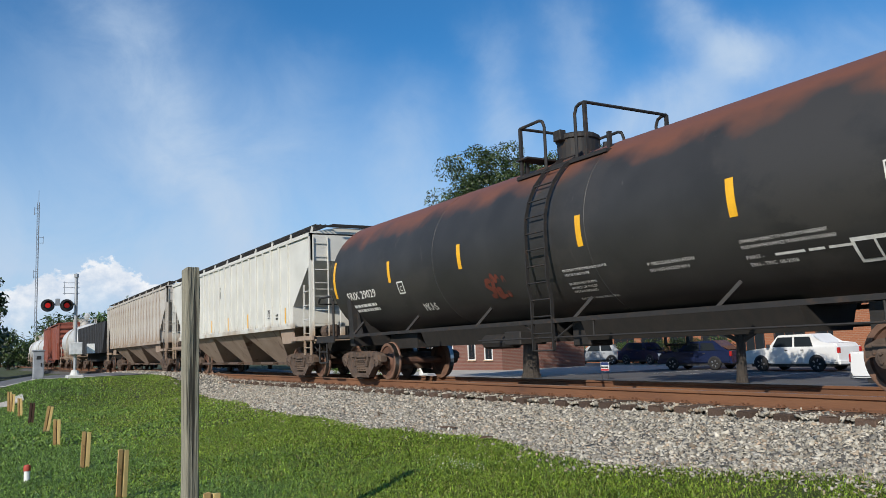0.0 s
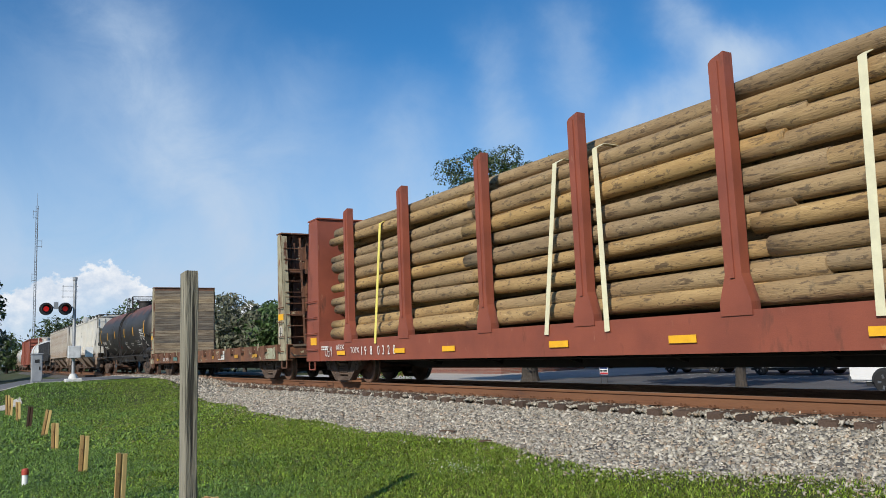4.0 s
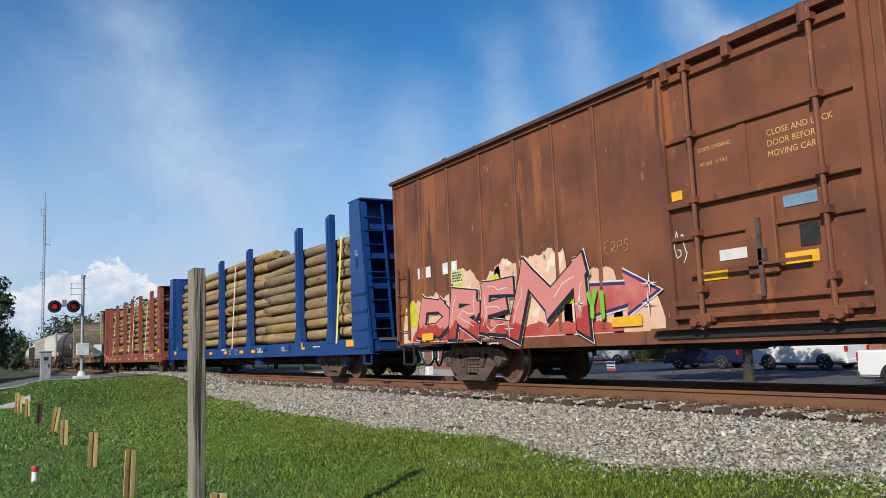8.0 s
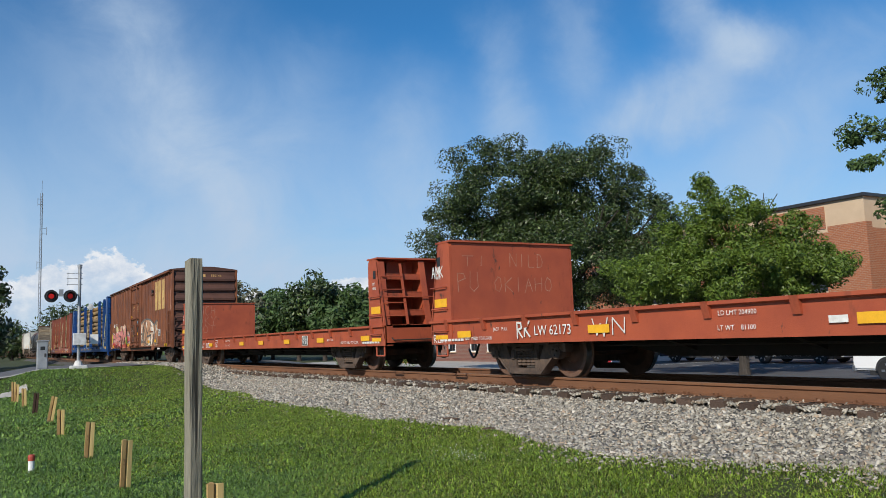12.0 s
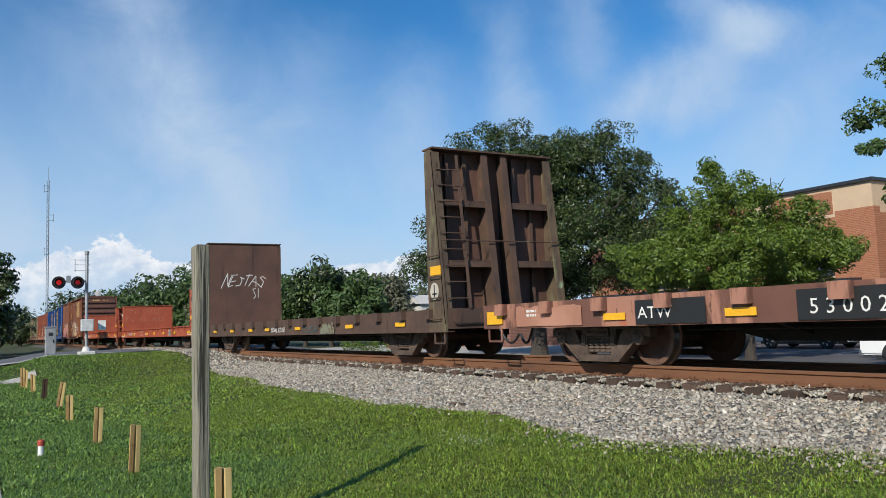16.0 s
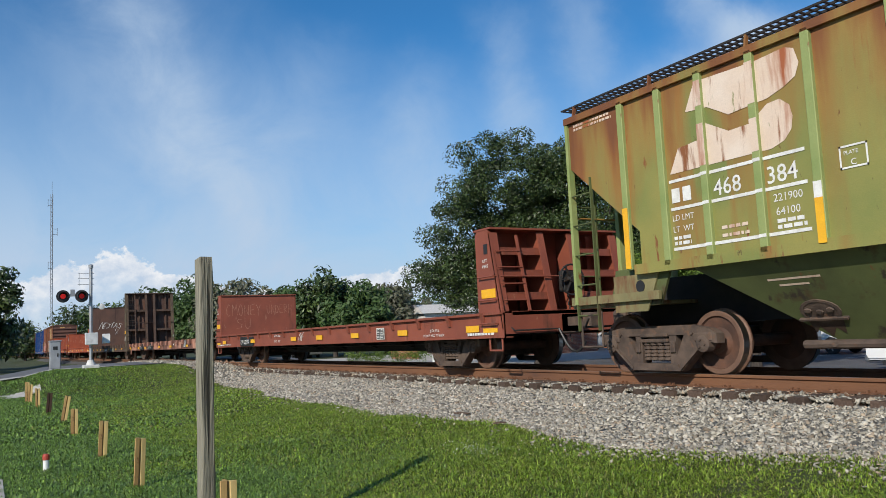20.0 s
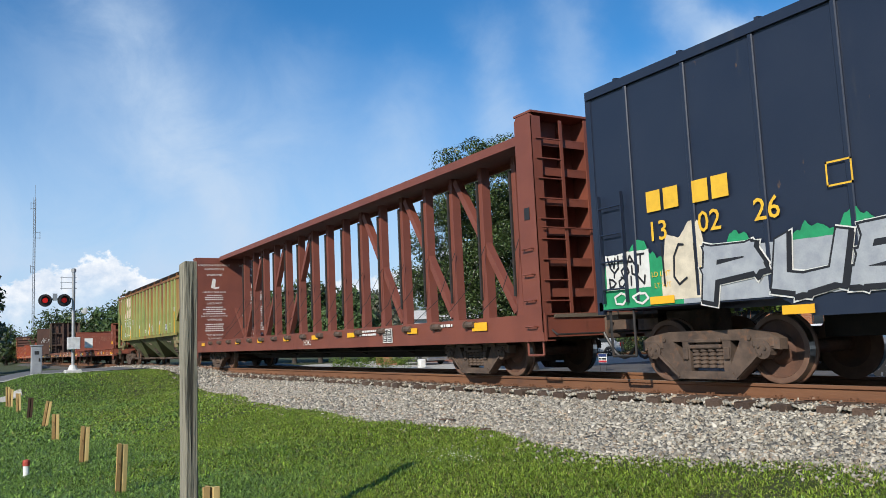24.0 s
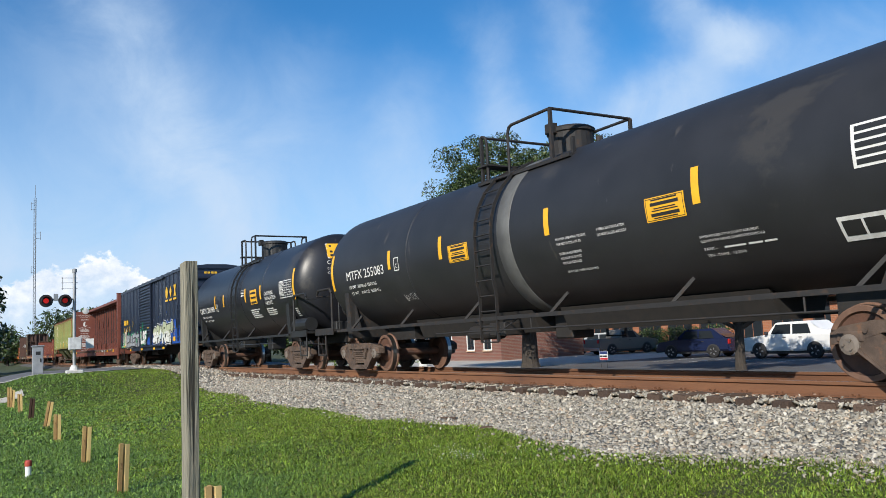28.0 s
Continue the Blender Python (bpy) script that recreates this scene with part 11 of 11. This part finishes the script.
def rust_from_top(ma, full, none, col, low=0.86, high=1.18, weight=1.0):
    """Rust that has run down from the roof edge: thick at the height full, gone at none, in uneven vertical runs."""
    nt = ma.node_tree
    N, LK = nt.nodes.new, nt.links.new
    b = nt.nodes["Principled BSDF"]
    src = b.inputs["Base Color"].links[0].from_socket
    tc, sep, mp, nz = N("ShaderNodeTexCoord"), N("ShaderNodeSeparateXYZ"), N("ShaderNodeMapping"), N("ShaderNodeTexNoise")
    LK(tc.outputs["Object"], sep.inputs[0])
    LK(tc.outputs["Object"], mp.inputs[0])
    mp.inputs["Scale"].default_value = (1.0, 1.0, 0.14)
    LK(mp.outputs[0], nz.inputs["Vector"])
    nz.inputs["Scale"].default_value, nz.inputs["Detail"].default_value = 1.6, 10.0
    h1, ad, h2, mx = N("ShaderNodeMapRange"), N("ShaderNodeMath"), N("ShaderNodeMapRange"), N("ShaderNodeMix")
    h1.inputs[1].default_value, h1.inputs[2].default_value = none, full
    h1.inputs[4].default_value = weight
    LK(sep.outputs[2], h1.inputs[0])
    LK(nz.outputs[0], ad.inputs[1])
    LK(h1.outputs[0], ad.inputs[0])
    h2.inputs[1].default_value, h2.inputs[2].default_value = low, high
    LK(ad.outputs[0], h2.inputs[0])
    mx.data_type = "RGBA"
    LK(h2.outputs[0], mx.inputs[0])
    LK(src, mx.inputs[6])
    mx.inputs[7].default_value = (*col, 1)
    LK(mx.outputs[2], b.inputs["Base Color"])


rust_from_top(HOP_GREEN, 4.1, 1.3, (0.30, 0.12, 0.028), 0.60, 0.84, 0.36)
rust_from_top(HOP_GREEN, 4.0, 1.9, (0.17, 0.062, 0.022), 0.72, 0.88, 0.36)
rust_from_top(HOP_WHITE, 0.8, 2.0, (0.36, 0.27, 0.19))
rust_from_top(HOP_GRAY, 0.8, 2.4, (0.30, 0.22, 0.16))
M["rib_" + HOP_GREEN.name] = HOP_RIB


def build_hoppers():
    R = random.Random(41)
    W = M["white_paint"]
    s = 60.75
    ribs = [-7.08, -6.35, -5.63, -4.83, -4.07, -3.1, -2.35, -1.46, -0.58, 0.37, 1.23, 2.11, 2.93, 3.72, 4.54, 5.33, 6.07, 6.76]
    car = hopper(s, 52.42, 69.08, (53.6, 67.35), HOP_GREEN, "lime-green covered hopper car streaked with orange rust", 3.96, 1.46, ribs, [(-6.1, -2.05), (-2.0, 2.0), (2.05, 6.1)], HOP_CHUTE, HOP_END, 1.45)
    y = -SIDE + 0.024
    peach = mat("rust_stained_white", (0.72, 0.60, 0.50), (0.66, 0.50, 0.38), scale=1.5, rough=0.65, rust=(0.34, 0.10, 0.04), amount=0.46, streak=0.12, coats=(((0.22, 0.22, 0.07), 0.14, 5.0, (1, 1, 0.3)), ((0.24, 0.085, 0.03), 0.24, 3.0, (1, 1, 0.14))))
    # the large white emblem, as two plain shapes, carried over the ribs
    raw("emblem_shape", [(u, y, w) for u, w in ((-6.23, 2.68), (-6.06, 3.0), (-5.69, 3.03), (-5.64, 3.25), (-5.23, 3.03), (-4.91, 3.04), (-4.65, 3.21), (-4.48, 3.22), (-4.36, 3.12), (-4.33, 2.98), (-4.36, 2.84), (-4.46, 2.73), (-4.64, 2.67))], [tuple(range(13))], peach, car)
    raw("emblem_shape", [(u, y - 0.002, w) for u, w in ((-5.53, 3.41), (-5.21, 3.23), (-4.64, 3.27), (-4.41, 3.34), (-4.25, 3.42), (-4.19, 3.56), (-4.24, 3.74), (-4.36, 3.79), (-4.79, 3.76), (-5.71, 3.79), (-5.89, 3.44))], [tuple(range(11))], peach, car)
    flat_boxes(car, [(x - 0.054, x + 0.054, w0, w1) for x, w0, w1 in ((-5.63, 2.68, 3.22), (-5.63, 3.45, 3.78), (-4.83, 2.68, 3.08), (-4.83, 3.26, 3.77))], -SIDE - 0.027, peach, "emblem_shape")
    for z in (2.56, 2.19, 1.66):
        flat_boxes(car, [(-6.26, -4.22, z, z + 0.04)], y - 0.002, W, "rule_line")
        flat_boxes(car, [(x - 0.053, x + 0.053, z, z + 0.04) for x in (-5.63, -4.83)], -SIDE - 0.029, W, "rule_line")
    flat_boxes(car, [(-6.23, -6.09, 2.29, 2.48), (-6.04, -5.90, 2.29, 2.48)], y - 0.002, W, "owner_mark")
    letters(car, "468", -5.53, 2.27, 0.29, y - 0.002, W, 0.98, bold=0.006)
    letters(car, "384", -4.75, 2.27, 0.29, y - 0.002, W, 0.98, bold=0.006)
    for k in range(2):
        small_print(car, -6.24, 1.80 - 0.07 * k, 0.35, 1, 0.045, y - 0.002, W, R)
        small_print(car, -5.45, 1.84 - 0.10 * k, 0.45, 1, 0.04, y - 0.002, peach, R)
        small_print(car, -4.65, 1.80 - 0.07 * k, 0.40, 1, 0.045, y - 0.002, W, R)
    small_print(car, -8.15, 3.80, 0.9, 2, 0.035, y - 0.002, peach, R)
    letters(car, "LD LMT", -6.25, 2.05, 0.11, y - 0.002, W)
    letters(car, "LT  WT", -6.25, 1.90, 0.11, y - 0.002, W)
    letters(car, "221900", -4.68, 2.05, 0.13, y - 0.002, W, 1.0, bold=0.002)
    letters(car, "64100", -4.66, 1.89, 0.13, y - 0.002, W, 1.0, bold=0.002)
    frame_box(car, lambda u, w, d=0.0: (u, y - d, w), -3.82, -3.5, 2.25, 2.5, 0.02, W)
    letters(car, "PLATE", -3.77, 2.4, 0.06, y - 0.002, W)
    letters(car, "C", -3.70, 2.28, 0.10, y - 0.002, W)
    for x, w0, w1 in ((-7.08, 1.5, 2.36), (-4.07, 1.5, 2.0), (-1.46, 1.52, 1.95), (1.23, 1.54, 1.95), (3.72, 1.54, 1.98), (6.76, 1.5, 2.45)):
        plate(car, x - 0.05, x + 0.05, w0, w1, M["yellow"], -SIDE - 0.03)
        if x > -7:
            plate(car, x - 0.05, x + 0.05, w1, w1 + 0.18, W, -SIDE - 0.03, "white_mark")
    info_plate(car, 4.68, 5.16, 1.68, 1.96, y)
    small_print(car, 0.6, 1.75, 0.5, 3, 0.04, y, W, R)
    letters(car, "EMPTY LOAD", 5.50, 1.92, 0.075, y, W)
    letters(car, "DEVICE", 5.60, 1.80, 0.075, y, W)
    letters(car, "!", 5.76, 1.66, 0.085, y, W)
    for u0, u1, wd, w0, w1, ink in ((3.5, 4.7, "WSO", 1.00, 1.34, SPRAY_BLACK),):
        sprayed(car, wd, u0, u1, w0, w1, [(0.025, ink)], R, place=lambda u, w, d: (u, -SIDE + 0.05 + (1.46 - w) / 1.04 * (SIDE - 0.70) - 0.004 - d, w - 0.004), wobble=0.12)
    # cast covers low on the chutes, with the rust that runs from them
    slope = lambda w: -SIDE + 0.05 + (1.46 - w) / 1.04 * (SIDE - 0.70)
    for m in (-4.6, -0.05, 4.4):
        bm = bm_new()
        tilt = math.atan2(SIDE - 0.70, 1.04)
        lathe(bm, [(-0.05, 0.20), (0.014, 0.20), (0.016, 0.165), (0.008, 0.16), (0.009, 0.02)], "z", 18)
        for k in (-0.11, 0.0, 0.11):
            lathe(bm, [(0.02, 0.04), (0.036, 0.035), (0.037, 0.01)], "z", 8, (k, 0.03 * abs(k) * 9, 0))
        bar(bm, (-0.24, -0.12, 0.02), (0.24, -0.12, 0.02), 0.03, 0.05)
        bmesh.ops.transform(bm, matrix=Matrix.Translation((m, slope(0.78), 0.78)) @ Matrix.Rotation(math.pi / 2 + tilt, 4, "X") @ Matrix.Diagonal((1.3, 0.85, 1, 1)), verts=bm.verts)
        part("gate_cover", finish(bm), M["truck"], car, "rusty cast cover on the chute")
        run = [(m + u, slope(w) - 0.006, w) for u, w in ((-0.24, 0.72), (-0.20, 0.52), (-0.12, 0.60), (-0.02, 0.47), (0.08, 0.58), (0.17, 0.50), (0.24, 0.72))]
        raw("rust_run", run, [tuple(range(7))], DARK_RUN, car)
        for k in range(2):
            u0 = m - 0.45 + 0.12 * k
            wz = 1.16 - 0.07 * k
            raw("small_print", [(u0, slope(wz) - 0.005, wz), (u0 + 0.7 - 0.3 * k, slope(wz) - 0.005, wz), (u0 + 0.7 - 0.3 * k, slope(wz + 0.022) - 0.005, wz + 0.022), (u0, slope(wz + 0.022) - 0.005, wz + 0.022)], [(0, 1, 2, 3)], peach, car)
    for x0, x1, hx in ((-7.53, -6.63, -6.99), (6.03, 6.93, 6.42)):
        bm = bm_new()
        prism(bm, [(x0, 0.90), (x1 - 0.25, 0.90), (x1, 1.42), (x0, 1.42)] if x0 < 0 else [(x0 + 0.25, 0.90), (x1, 0.90), (x1, 1.42), (x0, 1.42)], "y", -SIDE + 0.075, -SIDE + 0.095)
        web = part("shear_plate", finish(bm), HOP_END, car, "rust-stained cream plate over the truck")
        bm = bm_new()
        lathe(bm, [(-SIDE + 0.068, 0.085), (-SIDE + 0.074, 0.085)], "y", 16, (hx, 0, 1.25))
        part("hand_hole", finish(bm), M["black"], web)
    small_print(car, -0.2, 1.8, 0.3, 2, 0.05, y, W, R)
    sprayed(car, "SA", 1.5, 1.75, 1.65, 2.0, [(0.018, SPRAY_WHITE)], R, y=y, wobble=0.12)

    s = -171.8
    ribs = [-6.6 + 0.735 * k for k in range(19)]
    car = hopper(s, -180.25, -163.42, (-178.0, -165.42), HOP_WHITE, "white covered hopper car, grimy towards the sills", 3.92, 1.44, ribs, [(-5.6, -1.9), (-1.85, 1.85), (1.9, 5.6)], HOP_LOW, HOP_LOW, 1.4)
    y = -SIDE + 0.024
    for x in (-5.9, -3.7, -1.6, 0.6, 2.9, 6.5):
        plate(car, x - 0.04, x + 0.04, 1.55, 2.0, M["yellow"], -SIDE - 0.03)
    info_plate(car, 4.75, 5.1, 1.75, 2.05, y)
    flat_boxes(car, [(-0.85, -0.6, 2.75, 3.0), (-0.85, -0.6, 3.1, 3.16)], y, M["black"], "stencil")
    small_print(car, 5.5, 1.8, 0.5, 2, 0.06, y, M["black"], R)
    s = -190.8
    ribs = [-7.6 + 0.80 * k for k in range(20)]
    car = hopper(s, -199.9, -181.7, (-197.4, -183.9), HOP_GRAY, "dirty pale grey covered hopper car", 4.02, 1.42, ribs, [(-6.6, -2.3), (-2.2, 2.2), (2.3, 6.6)], HOP_LOW, HOP_LOW, 1.5)

    # cars already far down the line: dark open hopper, pale tank, brown box car, two pale tanks
    s = -209.0
    car = new_car(s, "dark grey ribbed open-top hopper car", "hopper car", -217.2, -200.9, (-214.8, -203.2))
    dk = mat("dark_grey_hopper", (0.045, 0.047, 0.052), rough=0.6)
    bm = bm_new()
    prism(bm, [(-8.0, 3.3), (-6.6, 1.2), (6.6, 1.2), (8.0, 3.3)], "y", -SIDE + 0.04, SIDE - 0.04)
    part("body", finish(bm), dk, car)
    bm = bm_new()
    box(bm, -0.05, 0.05, -SIDE - 0.03, -SIDE + 0.05, 1.2, 3.3)
    me = mesh_of("side_rib", bm, dk)
    for k in range(15):
        shared("side_rib", me, car, pose(-6.5 + 13 * k / 14, 0, 0))
    bm = bm_new()
    box(bm, -6.5, 6.5, -0.8, 0.8, 0.6, 1.25)
    part("centre_sill", bm, M["underframe"], car)
    pale = mat("pale_tank_paint", (0.62, 0.62, 0.60), (0.5, 0.5, 0.48), scale=1.0, rough=0.4, rust=(0.2, 0.15, 0.1), amount=0.2, streak=0.2)
    for s, hf in ((-224.6, 6.2), (-259.5, 6.2), (-274.0, 6.2)):
        tank_car(s, hf, (s - 4.8, s + 4.8), 2.46, 1.44, pale, "short pale grey tank car with a top platform", HOP_GRAY, ladder_x=0.0, hoops=((-0.97, -0.5), (0.14, 0.57)))
    boxcar(-242.0, -251.3, -232.7, (-249, -235), PAINT_OXIDE, "plain red-brown box car far down the line", 4.5, 0.9, 0.6, (-1.5, 1.5), [-7.5, -5.8, -4.2, -2.8], [2.8, 4.2, 5.8, 7.5], PAINT_OXIDE)


build_hoppers()


# ---- centre-beam flat ----
def build_centerbeam():
    R = random.Random(51)
    W = M["white_paint"]
    s = 82.05
    P = PAINT_BEAM
    car = flat_car(s, 70.8, 93.6, (72.8, 90.88), P, "empty oxide-red centre-beam lumber car with open truss", z0=0.62, z1=1.06, pockets=0)
    car["category"] = "lumber car"
    for x, way in ((-10.72, -1), (11.02, 1)):
        bulkhead(car, x, way, 1.06, 4.36, P, depth=0.50, top=0.47, posts=(-0.30, 0.30), shelves=6, wheel=way > 0, sill_z=0.62, cap_out=0.0)
        u, v = sorted((x + way * 0.08, x + way * 0.4))
        plate(car, u + 0.08, v - 0.1, 2.6, 2.8, M["black"], name="lifting_hole")
        if way < 0:
            frame_box(car, lambda p, w, d=0.0: (p, -SIDE - 0.006 - d, w), u - 0.04, u + 0.24, 2.9, 3.2, 0.02, W)
            letters(car, "C", u + 0.03, 2.95, 0.16, -SIDE - 0.008, W)
    # truss on the centre line
    zt = 4.40
    bm = bm_new()
    box(bm, -10.7, 11.0, -0.55, 0.55, zt - 0.03, zt + 0.03)
    box(bm, -10.7, 11.0, -0.57, -0.52, zt - 0.13, zt + 0.04)
    box(bm, -10.7, 11.0, 0.52, 0.57, zt - 0.13, zt + 0.04)
    chord = part("top_chord", finish(bm), P, car, "wide top chord of the centre beam")
    # white plates under the chord stand in for daylight through its slots
    slot = bm_new()
    box(slot, -0.10, 0.10, -0.40, -0.34, zt - 0.034, zt - 0.030)
    slot_me = mesh_of("chord_slot", slot, M["white"])
    for k in range(14):
        shared("chord_slot", slot_me, chord, pose(-9.4 + 1.45 * k, 0, 0))
    bm = bm_new()
    prism(bm, [(-0.12, 1.06), (0.12, 1.06), (0.09, 2.2), (0.07, 4.28), (-0.07, 4.28), (-0.09, 2.2)], "y", -0.10, 0.10)
    post_me = mesh_of("truss_post", bm, P)
    bm = bm_new()
    box(bm, -0.075, -0.02, -0.14, -0.10, 1.5, 4.0)
    strip_me = mesh_of("rub_strip", bm, M["steel_dark"])
    for k in range(16):
        x = 9.01 - 1.195 * k
        p = shared("truss_post", post_me, car, pose(x, 0, 0))
        shared("rub_strip", strip_me, p, pose(-0.045, 0, 0))
    for x0, x1 in ((6.75, 8.85), (4.36, 6.45), (1.95, 4.05)):
        for m in (1, -1):
            bm = bm_new()
            bar(bm, (m * x0, 0, 4.2), (m * x1, 0, 1.2), 0.16, 0.15)
            part("truss_diagonal", finish(bm), P, car)
    for m in (1, -1):
        bm = bm_new()
        bar(bm, (m * 9.1, 0, 1.15), (m * 10.35, 0, 2.3), 0.14, 0.13)
        part("truss_diagonal", finish(bm), P, car)
    # winches and cables
    wb = bm_new()
    rod(wb, (-0.12, -SIDE - 0.02, 0.96), (0.12, -SIDE - 0.02, 0.96), 0.055, 8)
    rod(wb, (-0.16, -SIDE - 0.02, 0.96), (-0.13, -SIDE - 0.02, 0.96), 0.075, 8)
    winch = mesh_of("winch", wb, M["truck"])
    for k in range(16):
        x = 9.4 - 1.195 * k
        w = shared("winch", winch, car, pose(x, 0, 0))
        bm = bm_new()
        path_rod(bm, [(x, -SIDE + 0.02, 1.0), (x - 0.1, -0.7, 1.7 + R.uniform(-0.2, 0.2)), (x - 0.25, -0.14, 2.6)], 0.007, 4)
        part("tie_cable", finish(bm), M["steel_dark"], car)
    plate(car, 9.44, 9.92, 0.84, 0.99, M["yellow"])
    yellow_marks(car, (6.96, 3.9, 1.6, -0.6, -3.0, -5.4, -9.9), 0.86, 0.97, 0.42)
    info_plate(car, 5.82, 6.27, 0.70, 1.0)
    small_print(car, 4.6, 0.95, 0.9, 2, 0.045, -SIDE - 0.006, W, R)
    small_print(car, 8.0, 0.95, 0.8, 1, 0.05, -SIDE - 0.006, W, R)
    letters(car, "NOKL", 1.0, 0.72, 0.2, -SIDE - 0.006, W)
    # instructions painted on the inner faces of the front end wall
    face = -10.72 + 0.004
    words = ((4.06, 0.11, "LOADING & UNLOADING"), (3.90, 0.11, "INSTRUCTIONS"), (3.66, 0.13, "WARNING"), (2.98, 0.10, "CAR MAY FALL OVER"), (2.52, 0.10, "SAFETY FIRST"), (2.02, 0.075, "REMOVE ALL LOOSE DUNNAGE"), (1.86, 0.12, "WARNING"), (1.26, 0.095, "73'-0\" BETWEEN"), (1.12, 0.095, "BULKHEADS"))
    for y0 in (-0.78, 0.86):
        for z, size, tx in words:
            vs, fs = text_mesh(tx, size)
            wd = max(v[0] for v in vs)
            raw("lettering", [(face, y0 - wd / 2 + v[0], z + v[1]) for v in vs], fs, W, car)
        for z, n in ((2.90, 3), (2.42, 4), (1.74, 4)):
            for k in range(n):
                wd = R.uniform(0.6, 0.95)
                flat_boxes(car, [(y0 - wd / 2 + wd * j / 9, y0 - wd / 2 + wd * (j + 0.72) / 9, z - 0.085 * k - 0.042, z - 0.085 * k) for j in range(9)], 0, W, "small_print", lambda u, w: (face, u, w))
        raw("pictogram", [(face, y0 + u, w) for u, w in ((-0.14, 3.18), (0.02, 3.14), (0.06, 3.52), (-0.06, 3.56))], [(0, 1, 2, 3)], W, car)
        raw("pictogram", [(face, y0 + u, w) for u, w in ((0.0, 3.12), (0.18, 3.16), (0.2, 3.22), (0.02, 3.2))], [(0, 1, 2, 3)], W, car)


PAINT_BEAM = mat("oxide_beam_paint", (0.195, 0.058, 0.036), (0.155, 0.046, 0.030), scale=1.4, rough=0.55, rust=(0.11, 0.04, 0.028), amount=0.22, streak=0.3)
build_centerbeam()


# ---- what moves ----
def travelled(t):
    """Metres that the train has gone, from the moment at 14 s."""
    u = t - 14.0
    return 10.309 * u + 0.5 * 0.01165 * u * u


def motions():
    times = [k * 1.0 for k in range(29)]
    for car, s in CARS:
        walk(car, [(t, pose(s - travelled(t), TRACK_Y, 0)) for t in times])
    # the wheels roll without slipping
    turn = [(k / FPS, -math.degrees(travelled(k / FPS) / WHEEL_R)) for k in range(frame(28.0))]
    for ws, dx in WHEELSETS:
        walk(ws, [(t, pose(dx, 0, WHEEL_R, 0, a, 0)) for t, a in turn])
    # two vehicles drive through the car park
    z = LOT_Z + 0.006
    walk(blue_suv, [(0.0, pose(-45.7, 45.2, z, 0, 0, 180)), (1.0, pose(-43.9, 45.2, z, 0, 0, 180)), (4.0, pose(-37.0, 45.0, z, 0, 0, 180)), (8.0, pose(-22.0, 45.0, z, 0, 0, 180)), (12.0, pose(-6.0, 45.0, z, 0, 0, 180)), (14.0, pose(0.0, 45.0, z, 0, 0, 180)), (28.0, pose(0.0, 45.0, z, 0, 0, 180))])
    walk(grey_truck, [(0.0, pose(-112.0, 31.0, z, 0, 0, 180)), (16.0, pose(-112.0, 31.0, z, 0, 0, 180)), (17.5, pose(-105.0, 31.0, z, 0, 0, 180)), (24.2, pose(-55.0, 31.2, z, 0, 0, 180)), (25.2, pose(-49.8, 33.0, z, 0, 0, 225)), (26.2, pose(-48.0, 36.7, z, 0, 0, 255)), (27.0, pose(-47.4, 39.9, z, 0, 0, 264)), (28.0, pose(-47.0, 44.0, z, 0, 0, 265))])


motions()
